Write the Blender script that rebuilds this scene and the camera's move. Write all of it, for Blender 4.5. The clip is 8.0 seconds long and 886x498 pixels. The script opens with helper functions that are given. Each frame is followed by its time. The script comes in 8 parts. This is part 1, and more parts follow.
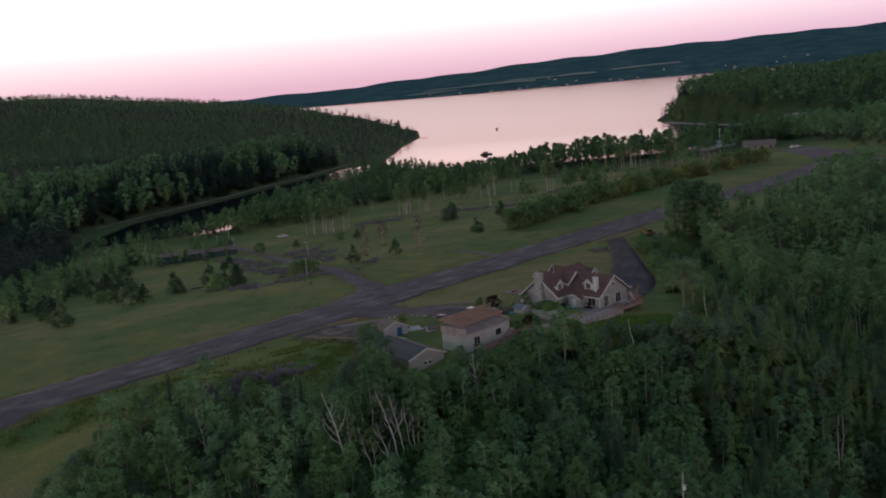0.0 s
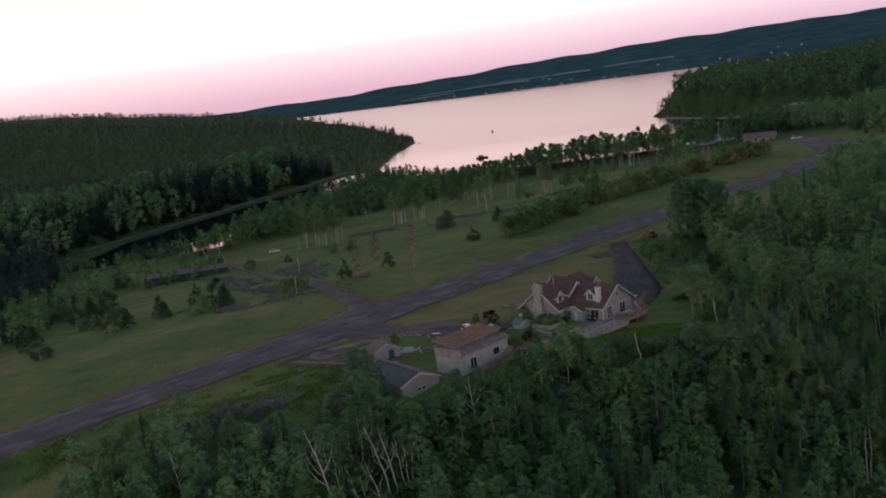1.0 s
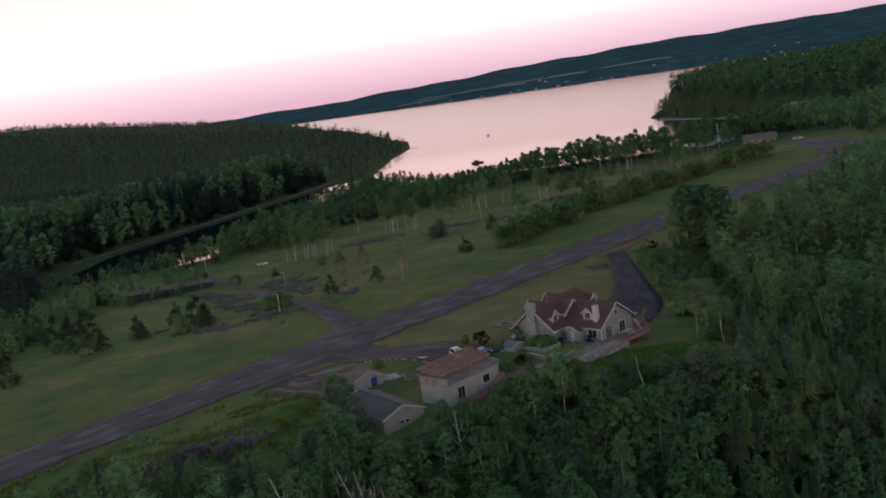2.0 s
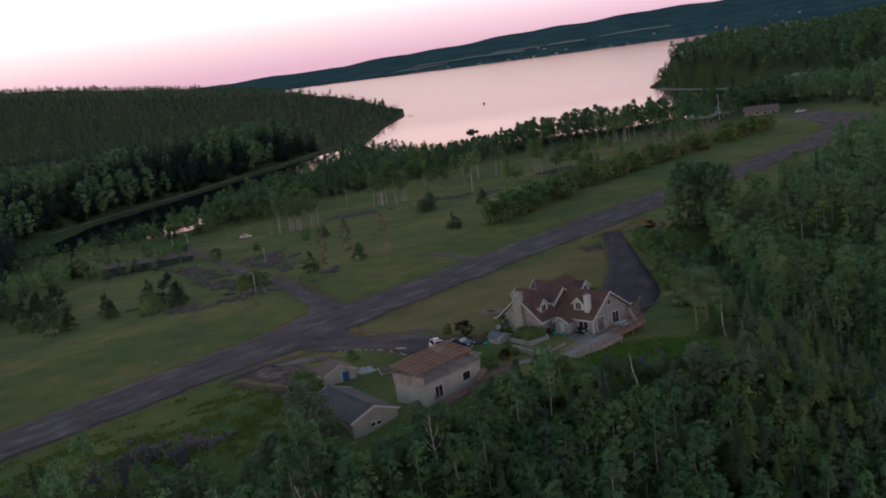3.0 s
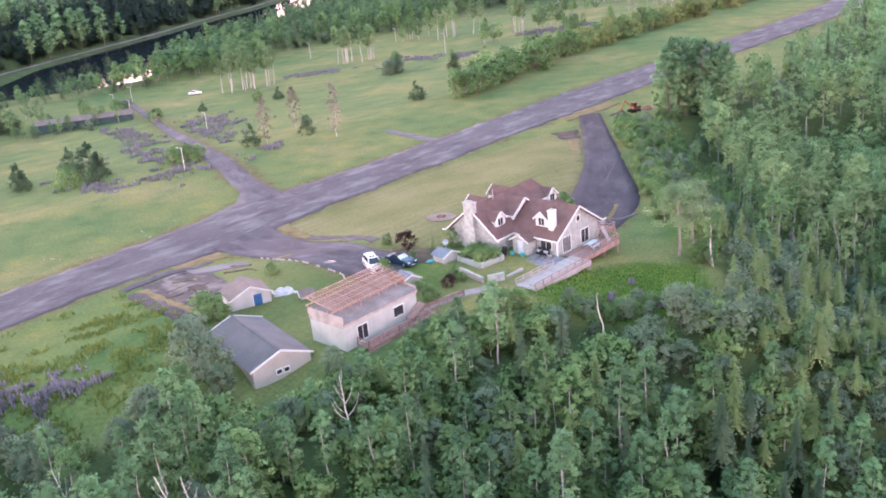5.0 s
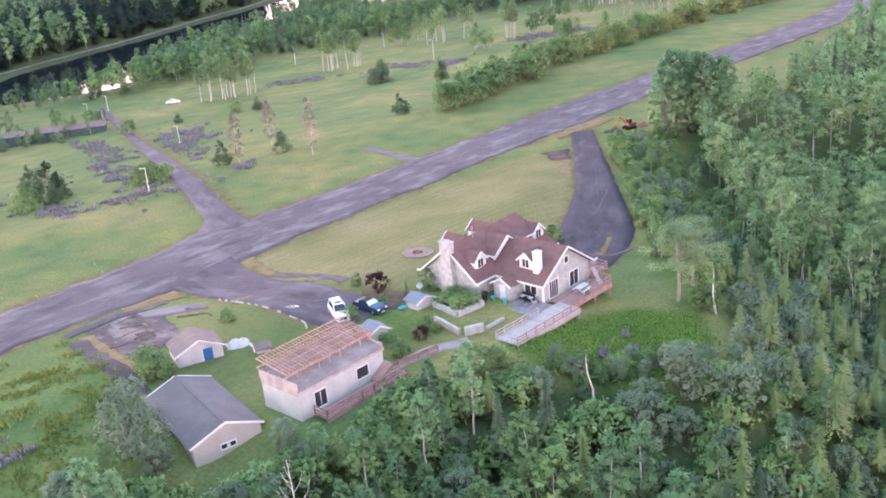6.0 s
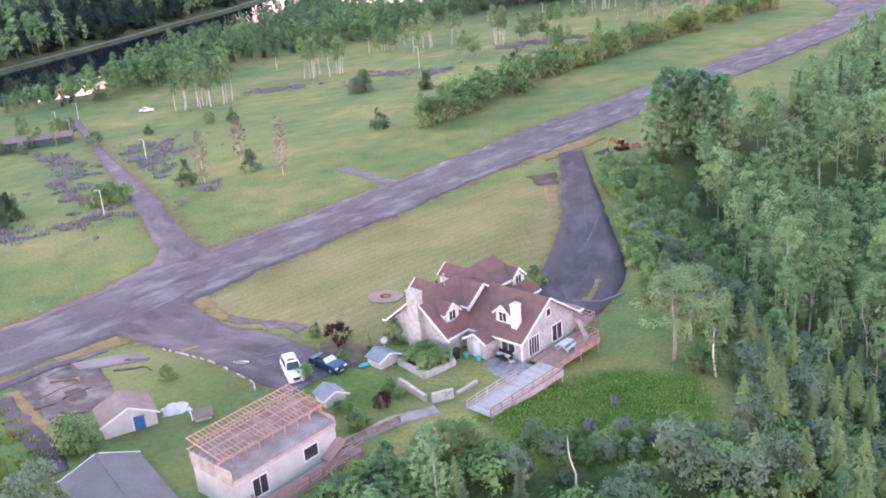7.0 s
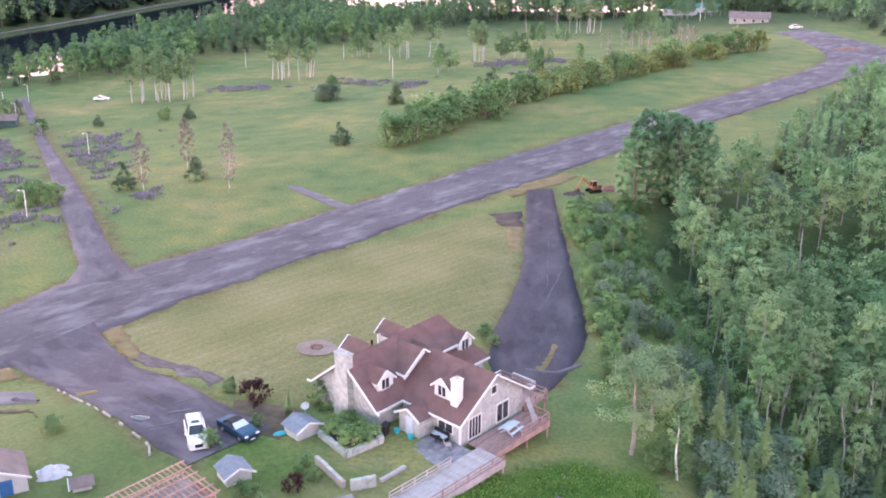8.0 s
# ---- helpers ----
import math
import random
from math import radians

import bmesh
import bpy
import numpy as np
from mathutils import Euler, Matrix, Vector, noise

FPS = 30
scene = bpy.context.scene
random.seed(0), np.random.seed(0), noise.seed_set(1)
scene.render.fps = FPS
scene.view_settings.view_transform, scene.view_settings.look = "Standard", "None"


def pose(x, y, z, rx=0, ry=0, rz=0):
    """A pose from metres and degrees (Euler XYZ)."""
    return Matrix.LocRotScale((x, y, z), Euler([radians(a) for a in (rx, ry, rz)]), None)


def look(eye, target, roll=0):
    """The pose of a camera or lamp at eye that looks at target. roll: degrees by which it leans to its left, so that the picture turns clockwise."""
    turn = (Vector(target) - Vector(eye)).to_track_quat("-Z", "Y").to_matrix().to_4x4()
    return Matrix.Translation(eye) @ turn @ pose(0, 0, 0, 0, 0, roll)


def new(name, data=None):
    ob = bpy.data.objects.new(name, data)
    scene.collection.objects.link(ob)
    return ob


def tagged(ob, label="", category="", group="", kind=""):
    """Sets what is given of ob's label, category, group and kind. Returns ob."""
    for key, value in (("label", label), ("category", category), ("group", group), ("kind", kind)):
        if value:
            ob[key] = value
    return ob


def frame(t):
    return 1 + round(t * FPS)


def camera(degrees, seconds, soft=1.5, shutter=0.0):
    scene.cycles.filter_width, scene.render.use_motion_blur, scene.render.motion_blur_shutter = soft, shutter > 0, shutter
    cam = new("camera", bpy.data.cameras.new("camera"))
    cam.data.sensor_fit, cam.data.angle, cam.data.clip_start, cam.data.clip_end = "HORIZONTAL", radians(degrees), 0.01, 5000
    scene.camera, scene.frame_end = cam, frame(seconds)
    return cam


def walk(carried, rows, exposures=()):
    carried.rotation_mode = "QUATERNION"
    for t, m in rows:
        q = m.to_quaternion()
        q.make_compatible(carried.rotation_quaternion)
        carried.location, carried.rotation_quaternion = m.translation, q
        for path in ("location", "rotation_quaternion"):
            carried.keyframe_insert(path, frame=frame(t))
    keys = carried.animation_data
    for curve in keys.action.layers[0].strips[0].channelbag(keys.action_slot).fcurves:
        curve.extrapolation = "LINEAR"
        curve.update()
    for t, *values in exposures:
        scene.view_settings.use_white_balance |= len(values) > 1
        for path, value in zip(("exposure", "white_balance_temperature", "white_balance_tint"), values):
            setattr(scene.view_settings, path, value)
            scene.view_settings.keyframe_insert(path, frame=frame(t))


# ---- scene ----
cam = camera(48.1, 8.0, soft=1.85)
PATH = [
    (0, (4.98, -195.311, 50.314), (4.742, -193.355, 49.97), -5.0),
    (0.5, (5.273, -189.6, 50.21), (5.034, -187.644, 49.871), -6.5),
    (1, (5.636, -183.682, 50.128), (5.396, -181.725, 49.792), -7.3),
    (1.5, (6.158, -177.356, 50.095), (5.917, -175.399, 49.763), -7.9),
    (2.8, (7.815, -159.857, 50.064), (7.58, -157.898, 49.738), -8.3),
    (3, (8.078, -157.145, 50.074), (7.84, -155.198, 49.68), -7.6),
    (3.1, (8.203, -155.783, 50.081), (7.96, -153.85, 49.629), -7.5),
    (3.2, (8.331, -154.421, 50.086), (8.084, -152.503, 49.575), -7.4),
    (3.3, (8.471, -153.053, 50.093), (8.22, -151.152, 49.523), -7.3),
    (3.4, (8.631, -151.673, 50.107), (8.374, -149.791, 49.478), -7.6),
    (3.5, (8.801, -150.28, 50.129), (8.545, -148.411, 49.466), -7.2),
    (4, (9.657, -143.262, 50.401), (9.41, -141.399, 49.716), -6.5),
    (4.5, (10.509, -136.174, 50.65), (10.274, -134.311, 49.962), -5.7),
    (6, (12.931, -114.602, 51.482), (12.712, -112.739, 50.787), -5.4),
    (6.5, (13.735, -107.216, 51.65), (13.518, -105.353, 50.954), -5.5),
    (7, (14.528, -99.871, 51.857), (14.323, -98.008, 51.159), -4.9),
    (7.5, (15.287, -92.532, 52.151), (15.095, -90.669, 51.451), -4.0),
    (7.6, (15.42, -91.092, 52.175), (15.243, -89.225, 51.48), -2.7),
    (7.7, (15.534, -89.666, 52.195), (15.374, -87.796, 51.503), -1.0),
    (7.8, (15.635, -88.255, 52.211), (15.489, -86.383, 51.521), 0.2),
    (7.9, (15.732, -86.858, 52.224), (15.591, -84.986, 51.534), 0.6),
    (8, (15.824, -85.468, 52.234), (15.684, -83.596, 51.543), 0.5),
]
EXPOSURES = [(0.0, -1.94, 5780, 0), (3.2, -1.94, 5800, 1), (3.5, -1.75, 5950, 5), (3.8, -0.62, 5900, 11), (4.1, 0.46, 5800, 15), (4.4, 0.86, 5800, 15), (6.0, 1.0, 5680, 15), (7.0, 0.95, 5650, 16), (8.0, 0.9, 5650, 16)]
walk(cam, [(t, look(eye, target, roll)) for t, eye, target, roll in PATH], EXPOSURES)

# ---- world and light: dusk, the sun just gone behind the hills ----
world = bpy.data.worlds.new("dusk_sky")
scene.world = world
world.use_nodes = True
wn, wl = world.node_tree.nodes, world.node_tree.links
wn.clear()
w_out = wn.new("ShaderNodeOutputWorld")
w_bg = wn.new("ShaderNodeBackground")
w_sky = wn.new("ShaderNodeTexSky")
w_sky.sky_type = "NISHITA"
w_sky.sun_disc = False
w_sky.sun_elevation = radians(7)
w_sky.sun_rotation = radians(-62)
w_sky.dust_density = 2.0
w_tc = wn.new("ShaderNodeTexCoord")
w_sep = wn.new("ShaderNodeSeparateXYZ")
w_ramp = wn.new("ShaderNodeValToRGB")
wl.new(w_tc.outputs["Generated"], w_sep.inputs[0])
wl.new(w_sep.outputs["Z"], w_ramp.inputs[0])
SKY_STOPS = [(0.0, (3.3, 1.75, 2.1)), (0.02, (3.9, 2.35, 2.6)), (0.04, (4.8, 3.15, 3.2)), (0.06, (6.2, 4.3, 4.0)), (0.08, (7.0, 4.35, 4.0)), (0.1, (6.6, 3.6, 3.3)), (0.2, (4.3, 2.4, 2.3)), (0.34, (1.15, 1.15, 1.22)), (1.0, (0.44, 0.61, 0.86))]
while len(w_ramp.color_ramp.elements) < len(SKY_STOPS):
    w_ramp.color_ramp.elements.new(0.5)
for el, (pos, col) in zip(w_ramp.color_ramp.elements, SKY_STOPS):
    el.position, el.color = pos, (*col, 1)
w_mul = wn.new("ShaderNodeMixRGB")
w_mul.blend_type = "ADD"
w_mul.inputs[0].default_value = 0.04
wl.new(w_ramp.outputs[0], w_mul.inputs[1])
wl.new(w_sky.outputs[0], w_mul.inputs[2])
# brighter and whiter towards the sunset in the west
w_side, w_glow = wn.new("ShaderNodeValToRGB"), wn.new("ShaderNodeMixRGB")
wl.new(w_sep.outputs["X"], w_side.inputs[0])
w_side.color_ramp.elements[0].position, w_side.color_ramp.elements[0].color = 0.0, (1.0, 1.02, 1.01, 1)
w_side.color_ramp.elements[1].position, w_side.color_ramp.elements[1].color = 0.45, (0.86, 0.84, 0.90, 1)
w_glow.blend_type = "MULTIPLY"
w_glow.inputs[0].default_value = 1.0
wl.new(w_mul.outputs[0], w_glow.inputs[1])
wl.new(w_side.outputs[0], w_glow.inputs[2])
wl.new(w_glow.outputs[0], w_bg.inputs[0])
w_bg.inputs[1].default_value = 1.0
wl.new(w_bg.outputs[0], w_out.inputs[0])

sun_data = bpy.data.lights.new("evening_sun", "SUN")
sun_data.energy = 0.35
sun_data.angle = radians(25)
sun_data.color = (1.0, 0.86, 0.78)
sun = new("evening_sun", sun_data)
sun.matrix_world = look((-88, 47, 40), (0, 0, 0))
tagged(sun, kind="structure")


# ---- materials ----
def ramp_node(nt, stops):
    r = nt.nodes.new("ShaderNodeValToRGB")
    while len(r.color_ramp.elements) < len(stops):
        r.color_ramp.elements.new(0.5)
    for e, (p, c) in zip(r.color_ramp.elements, stops):
        e.position, e.color = p, (*c, 1)
    return r


def material(name, stops, scale=4.0, rough=0.8, fine=None, bump=0.0, bump_scale=None, metal=0.0, per_object=0.0, spec=0.3, coords="Object", stretch=None):
    """Two scales of noise over a ramp of colours, with relief."""
    m = bpy.data.materials.new(name)
    m.use_nodes = True
    nt = m.node_tree
    b = nt.nodes["Principled BSDF"]
    b.inputs["Roughness"].default_value, b.inputs["Metallic"].default_value = rough, metal
    b.inputs["Specular IOR Level"].default_value = spec
    tc = nt.nodes.new("ShaderNodeTexCoord")
    vec = tc.outputs[coords]
    if stretch:
        mp = nt.nodes.new("ShaderNodeMapping")
        mp.inputs["Scale"].default_value = stretch
        nt.links.new(vec, mp.inputs[0])
        vec = mp.outputs[0]
    n1 = nt.nodes.new("ShaderNodeTexNoise")
    n1.inputs["Scale"].default_value, n1.inputs["Detail"].default_value = scale, 4
    n2 = nt.nodes.new("ShaderNodeTexNoise")
    n2.inputs["Scale"].default_value, n2.inputs["Detail"].default_value = fine or scale * 9, 3
    nt.links.new(vec, n1.inputs["Vector"])
    nt.links.new(vec, n2.inputs["Vector"])
    mx = nt.nodes.new("ShaderNodeMath")
    mx.operation = "MULTIPLY_ADD"
    nt.links.new(n2.outputs[0], mx.inputs[0])
    mx.inputs[1].default_value = 0.55
    ad = nt.nodes.new("ShaderNodeMath")
    ad.operation = "MULTIPLY_ADD"
    nt.links.new(n1.outputs[0], ad.inputs[0])
    ad.inputs[1].default_value, ad.inputs[2].default_value = 1.1, -0.27
    nt.links.new(ad.outputs[0], mx.inputs[2])
    fac = mx.outputs[0]
    if per_object:
        oi = nt.nodes.new("ShaderNodeObjectInfo")
        po = nt.nodes.new("ShaderNodeMath")
        po.operation = "MULTIPLY_ADD"
        nt.links.new(oi.outputs["Random"], po.inputs[0])
        po.inputs[1].default_value = per_object
        sh = nt.nodes.new("ShaderNodeMath")
        sh.operation = "SUBTRACT"
        nt.links.new(fac, sh.inputs[0])
        sh.inputs[1].default_value = per_object / 2
        nt.links.new(sh.outputs[0], po.inputs[2])
        fac = po.outputs[0]
    r = ramp_node(nt, stops)
    nt.links.new(fac, r.inputs[0])
    nt.links.new(r.outputs[0], b.inputs["Base Color"])
    if bump:
        bp = nt.nodes.new("ShaderNodeBump")
        bp.inputs["Strength"].default_value, bp.inputs["Distance"].default_value = bump, 0.05
        nb = nt.nodes.new("ShaderNodeTexNoise")
        nb.inputs["Scale"].default_value, nb.inputs["Detail"].default_value = bump_scale or scale * 6, 4
        nt.links.new(vec, nb.inputs["Vector"])
        nt.links.new(nb.outputs[0], bp.inputs["Height"])
        nt.links.new(bp.outputs[0], b.inputs["Normal"])
    return m


def two(a, b):
    return [(0.25, a), (0.75, b)]


def three(a, b, c):
    return [(0.2, a), (0.5, b), (0.8, c)]


def leaf_material(name, dark, light, back):
    """Leaves: each tree and each leaf a little different, some light through them."""
    m = bpy.data.materials.new(name)
    m.use_nodes = True
    nt = m.node_tree
    b = nt.nodes["Principled BSDF"]
    b.inputs["Roughness"].default_value, b.inputs["Specular IOR Level"].default_value = 0.6, 0.25
    oi, gi = nt.nodes.new("ShaderNodeObjectInfo"), nt.nodes.new("ShaderNodeNewGeometry")
    tc, ns = nt.nodes.new("ShaderNodeTexCoord"), nt.nodes.new("ShaderNodeTexNoise")
    ns.inputs["Scale"].default_value, ns.inputs["Detail"].default_value = 0.2, 2
    nt.links.new(gi.outputs["Position"], ns.inputs["Vector"])
    a = nt.nodes.new("ShaderNodeMath")
    a.operation = "MULTIPLY_ADD"
    a.inputs[1].default_value = 0.5
    nt.links.new(oi.outputs["Random"], a.inputs[0])
    c = nt.nodes.new("ShaderNodeMath")
    c.operation = "MULTIPLY_ADD"
    c.inputs[1].default_value, c.inputs[2].default_value = 0.16, -0.98
    nt.links.new(gi.outputs["Random Per Island"], c.inputs[0])
    n2, e2 = nt.nodes.new("ShaderNodeTexNoise"), nt.nodes.new("ShaderNodeMath")
    n2.inputs["Scale"].default_value, n2.inputs["Detail"].default_value = 0.9, 2
    nt.links.new(gi.outputs["Position"], n2.inputs["Vector"])
    e2.operation = "MULTIPLY_ADD"
    e2.inputs[1].default_value = 0.8
    nt.links.new(n2.outputs[0], e2.inputs[0])
    nt.links.new(c.outputs[0], e2.inputs[2])
    d = nt.nodes.new("ShaderNodeMath")
    d.operation = "MULTIPLY_ADD"
    d.inputs[1].default_value = 1.45
    nt.links.new(ns.outputs[0], d.inputs[0])
    nt.links.new(e2.outputs[0], d.inputs[2])
    nt.links.new(d.outputs[0], a.inputs[2])
    mid = tuple((p + q) / 2 for p, q in zip(dark, light))
    r = ramp_node(nt, [(0.0, dark), (0.5, mid), (0.85, light), (1.0, back)])
    nt.links.new(a.outputs[0], r.inputs[0])
    nt.links.new(r.outputs[0], b.inputs["Base Color"])
    tr = nt.nodes.new("ShaderNodeBsdfTranslucent")
    nt.links.new(r.outputs[0], tr.inputs[0])
    mix = nt.nodes.new("ShaderNodeMixShader")
    mix.inputs[0].default_value = 0.38
    nt.links.new(b.outputs[0], mix.inputs[1])
    nt.links.new(tr.outputs[0], mix.inputs[2])
    nt.links.new(mix.outputs[0], nt.nodes["Material Output"].inputs[0])
    return m


def wave_material(name, stops, scale, rough, bump=0.4, axis="X", **kw):
    """material() with regular ribs or courses as relief."""
    m = material(name, stops, scale, rough, **kw)
    nt = m.node_tree
    b = nt.nodes["Principled BSDF"]
    wv, bp = nt.nodes.new("ShaderNodeTexWave"), nt.nodes.new("ShaderNodeBump")
    wv.bands_direction, wv.wave_profile = axis, "SAW"
    wv.inputs["Scale"].default_value, wv.inputs["Distortion"].default_value = 1.1, 0.6
    tc = nt.nodes.new("ShaderNodeTexCoord")
    nt.links.new(tc.outputs["Object"], wv.inputs["Vector"])
    bp.inputs["Strength"].default_value, bp.inputs["Distance"].default_value = bump, 0.05
    nt.links.new(wv.outputs["Fac"], bp.inputs["Height"])
    nt.links.new(bp.outputs[0], b.inputs["Normal"])
    return m


def stone_material(name, stops, size, joint):
    """Irregular stones with pale joints."""
    m = material(name, stops, 1.2, 0.9, fine=7)
    nt = m.node_tree
    b = nt.nodes["Principled BSDF"]
    vo, tc = nt.nodes.new("ShaderNodeTexVoronoi"), nt.nodes.new("ShaderNodeTexCoord")
    vo.feature = "F1"
    vo.inputs["Scale"].default_value = 1 / size
    nt.links.new(tc.outputs["Object"], vo.inputs["Vector"])
    hs, mx = nt.nodes.new("ShaderNodeHueSaturation"), nt.nodes.new("ShaderNodeMapRange")
    sp = nt.nodes.new("ShaderNodeSeparateXYZ")
    nt.links.new(vo.outputs["Color"], sp.inputs[0])
    mx.inputs["To Min"].default_value, mx.inputs["To Max"].default_value = 0.84, 1.16
    nt.links.new(sp.outputs[0], mx.inputs["Value"])
    nt.links.new(mx.outputs[0], hs.inputs["Value"])
    src = b.inputs["Base Color"].links[0].from_socket
    nt.links.new(src, hs.inputs["Color"])
    nt.links.new(hs.outputs[0], b.inputs["Base Color"])
    bp = nt.nodes.new("ShaderNodeBump")
    bp.invert = True
    bp.inputs["Strength"].default_value, bp.inputs["Distance"].default_value = joint, 0.04
    nt.links.new(vo.outputs["Distance"], bp.inputs["Height"])
    nt.links.new(bp.outputs[0], b.inputs["Normal"])
    return m


M_STONE = stone_material("pale_field_stone", three((0.314, 0.350, 0.321), (0.351, 0.388, 0.357), (0.388, 0.425, 0.392)), 0.34, 0.6)
M_WHITE = material("white_paint", two((0.570, 0.615, 0.588), (0.665, 0.715, 0.686)), 1.5, 0.55)
M_STUCCO = material("cream_stucco", three((0.329, 0.365, 0.338), (0.420, 0.465, 0.431), (0.484, 0.535, 0.500)), 0.6, 0.9, bump=0.15, bump_scale=30)
M_SHINGLE = wave_material("brown_shingles", three((0.099, 0.062, 0.055), (0.125, 0.081, 0.072), (0.154, 0.101, 0.090)), 0.9, 0.85, 0.35, "Z", fine=14)
M_GLASS = material("dark_window_glass", two((0.02, 0.024, 0.028), (0.045, 0.05, 0.055)), 0.8, 0.08, spec=0.6)
M_DECK = material("red_cedar_boards", three((0.207, 0.125, 0.105), (0.291, 0.200, 0.175), (0.367, 0.270, 0.240)), 1.2, 0.8, fine=20, stretch=(1, 6, 1), per_object=0.3)
M_SHEDWALL = material("greyed_white_boards", two((0.380, 0.400, 0.392), (0.494, 0.520, 0.500)), 0.8, 0.75, fine=7)
M_GREYWOOD = material("weathered_deck_boards", three((0.282, 0.250, 0.240), (0.376, 0.350, 0.330), (0.442, 0.420, 0.410)), 1.0, 0.85, fine=16, stretch=(1, 7, 1), per_object=0.25)
M_RAFTER = material("raw_pine_lumber", three((0.263, 0.165, 0.125), (0.348, 0.235, 0.185), (0.423, 0.310, 0.255)), 1.5, 0.75, fine=18, per_object=0.3)
M_PLY = material("grey_roof_felt", three((0.141, 0.125, 0.115), (0.216, 0.195, 0.185), (0.301, 0.280, 0.270)), 0.5, 0.9, fine=5, bump=0.2, bump_scale=6)
M_BLOCK = material("weathered_sheathing", three((0.244, 0.220, 0.200), (0.357, 0.330, 0.300), (0.470, 0.460, 0.420)), 0.9, 0.9, fine=9, bump=0.25, bump_scale=8)
M_STEEL = wave_material("grey_steel_roofing", two((0.095, 0.102, 0.110), (0.135, 0.142, 0.150)), 0.35, 0.75, 0.25, "X", fine=3, spec=0.15)
M_PINKWALL = material("pinkish_plaster", three((0.310, 0.310, 0.274), (0.383, 0.385, 0.343), (0.438, 0.440, 0.392)), 0.5, 0.85, fine=6)
M_BLUEDOOR = material("blue_door_paint", two((0.03, 0.10, 0.24), (0.05, 0.15, 0.33)), 2, 0.5)
M_BLUEROOF = material("blue_grey_roofing", two((0.10, 0.135, 0.17), (0.17, 0.21, 0.25)), 1.5, 0.7, fine=12)
M_BROWNROOF = material("faded_brown_roofing", two((0.141, 0.115, 0.100), (0.216, 0.180, 0.165)), 0.8, 0.85, fine=8)
M_TARP = material("white_plastic_sheet", two((0.34, 0.36, 0.38), (0.52, 0.53, 0.54)), 2.0, 0.4, bump=0.6, bump_scale=5)
M_CONCRETE = material("grey_concrete", three((0.26, 0.245, 0.235), (0.36, 0.345, 0.33), (0.45, 0.43, 0.41)), 0.5, 0.9, fine=6, bump=0.15)
M_SLAB = material("slate_paving", three((0.13, 0.132, 0.145), (0.19, 0.19, 0.205), (0.27, 0.265, 0.275)), 0.7, 0.8, fine=7, per_object=0.5)
M_CARWHITE = material("white_car_paint", two((0.78, 0.78, 0.78), (0.84, 0.84, 0.84)), 0.5, 0.22, spec=0.5)
M_CARBLUE = material("blue_car_paint", two((0.024, 0.062, 0.105), (0.038, 0.088, 0.145)), 0.5, 0.22, metal=0.4, spec=0.5)
M_BLACK = material("black_rubber", two((0.012, 0.012, 0.013), (0.025, 0.025, 0.026)), 3, 0.75)
M_CHROME = material("bright_metal", two((0.55, 0.55, 0.56), (0.7, 0.7, 0.71)), 3, 0.3, metal=0.9)
M_LIGHTS = material("lamp_glass", two((0.6, 0.6, 0.6), (0.75, 0.75, 0.75)), 3, 0.15)
M_REDLAMP = material("red_lamp_glass", two((0.25, 0.02, 0.02), (0.35, 0.03, 0.03)), 3, 0.2)
M_POLE = material("pale_painted_post", two((0.55, 0.54, 0.52), (0.72, 0.71, 0.69)), 1.0, 0.7)
M_YELLOW = material("worn_orange_yellow_paint", three((0.187, 0.076, 0.036), (0.306, 0.145, 0.054), (0.391, 0.221, 0.090)), 1.2, 0.6)
M_RUST = material("rusty_steel", three((0.10, 0.05, 0.035), (0.19, 0.10, 0.07), (0.28, 0.17, 0.12)), 1.5, 0.85)
M_SOIL = material("dark_soil", three((0.03, 0.026, 0.024), (0.055, 0.046, 0.042), (0.11, 0.08, 0.06)), 0.4, 0.95, fine=4, bump=0.6)
M_TURQ = material("turquoise_plastic", two((0.04, 0.32, 0.36), (0.08, 0.45, 0.5)), 2, 0.45)
M_PALEBLUE = material("pale_blue_paint_and_reflection", two((0.42, 0.52, 0.56), (0.55, 0.64, 0.67)), 2, 0.6)
M_TEAL = material("teal_cladding", two((0.035, 0.075, 0.075), (0.06, 0.115, 0.11)), 0.6, 0.7)
M_GREENROOF = material("green_sheet_roofing", two((0.08, 0.17, 0.14), (0.12, 0.24, 0.20)), 0.4, 0.6)
M_RINGBED = material("pinkish_gravel", three((0.17, 0.13, 0.105), (0.22, 0.175, 0.145), (0.27, 0.22, 0.185)), 0.8, 0.95, fine=7)
M_BARK = material("grey_brown_bark", three((0.09, 0.07, 0.055), (0.16, 0.13, 0.105), (0.24, 0.20, 0.17)), 2.5, 0.95, fine=18, bump=0.4)
M_PINEBARK = material("pale_pine_bark", three((0.16, 0.14, 0.125), (0.26, 0.23, 0.21), (0.36, 0.33, 0.30)), 2.5, 0.95, fine=16, bump=0.4)
M_BIRCH = material("white_birch_bark", [(0.22, (0.10, 0.09, 0.08)), (0.42, (0.42, 0.40, 0.38)), (0.8, (0.62, 0.60, 0.57))], 2.0, 0.9, fine=10, stretch=(1, 1, 2.5))
M_ASPENBARK = material("grey_aspen_bark", [(0.25, (0.08, 0.075, 0.065)), (0.5, (0.25, 0.24, 0.22)), (0.8, (0.40, 0.39, 0.36))], 2.0, 0.9, fine=10, stretch=(1, 1, 2.5))
M_DEADWOOD = material("bleached_dead_wood", two((0.50, 0.50, 0.46), (0.68, 0.68, 0.63)), 1.0, 0.9, fine=12)

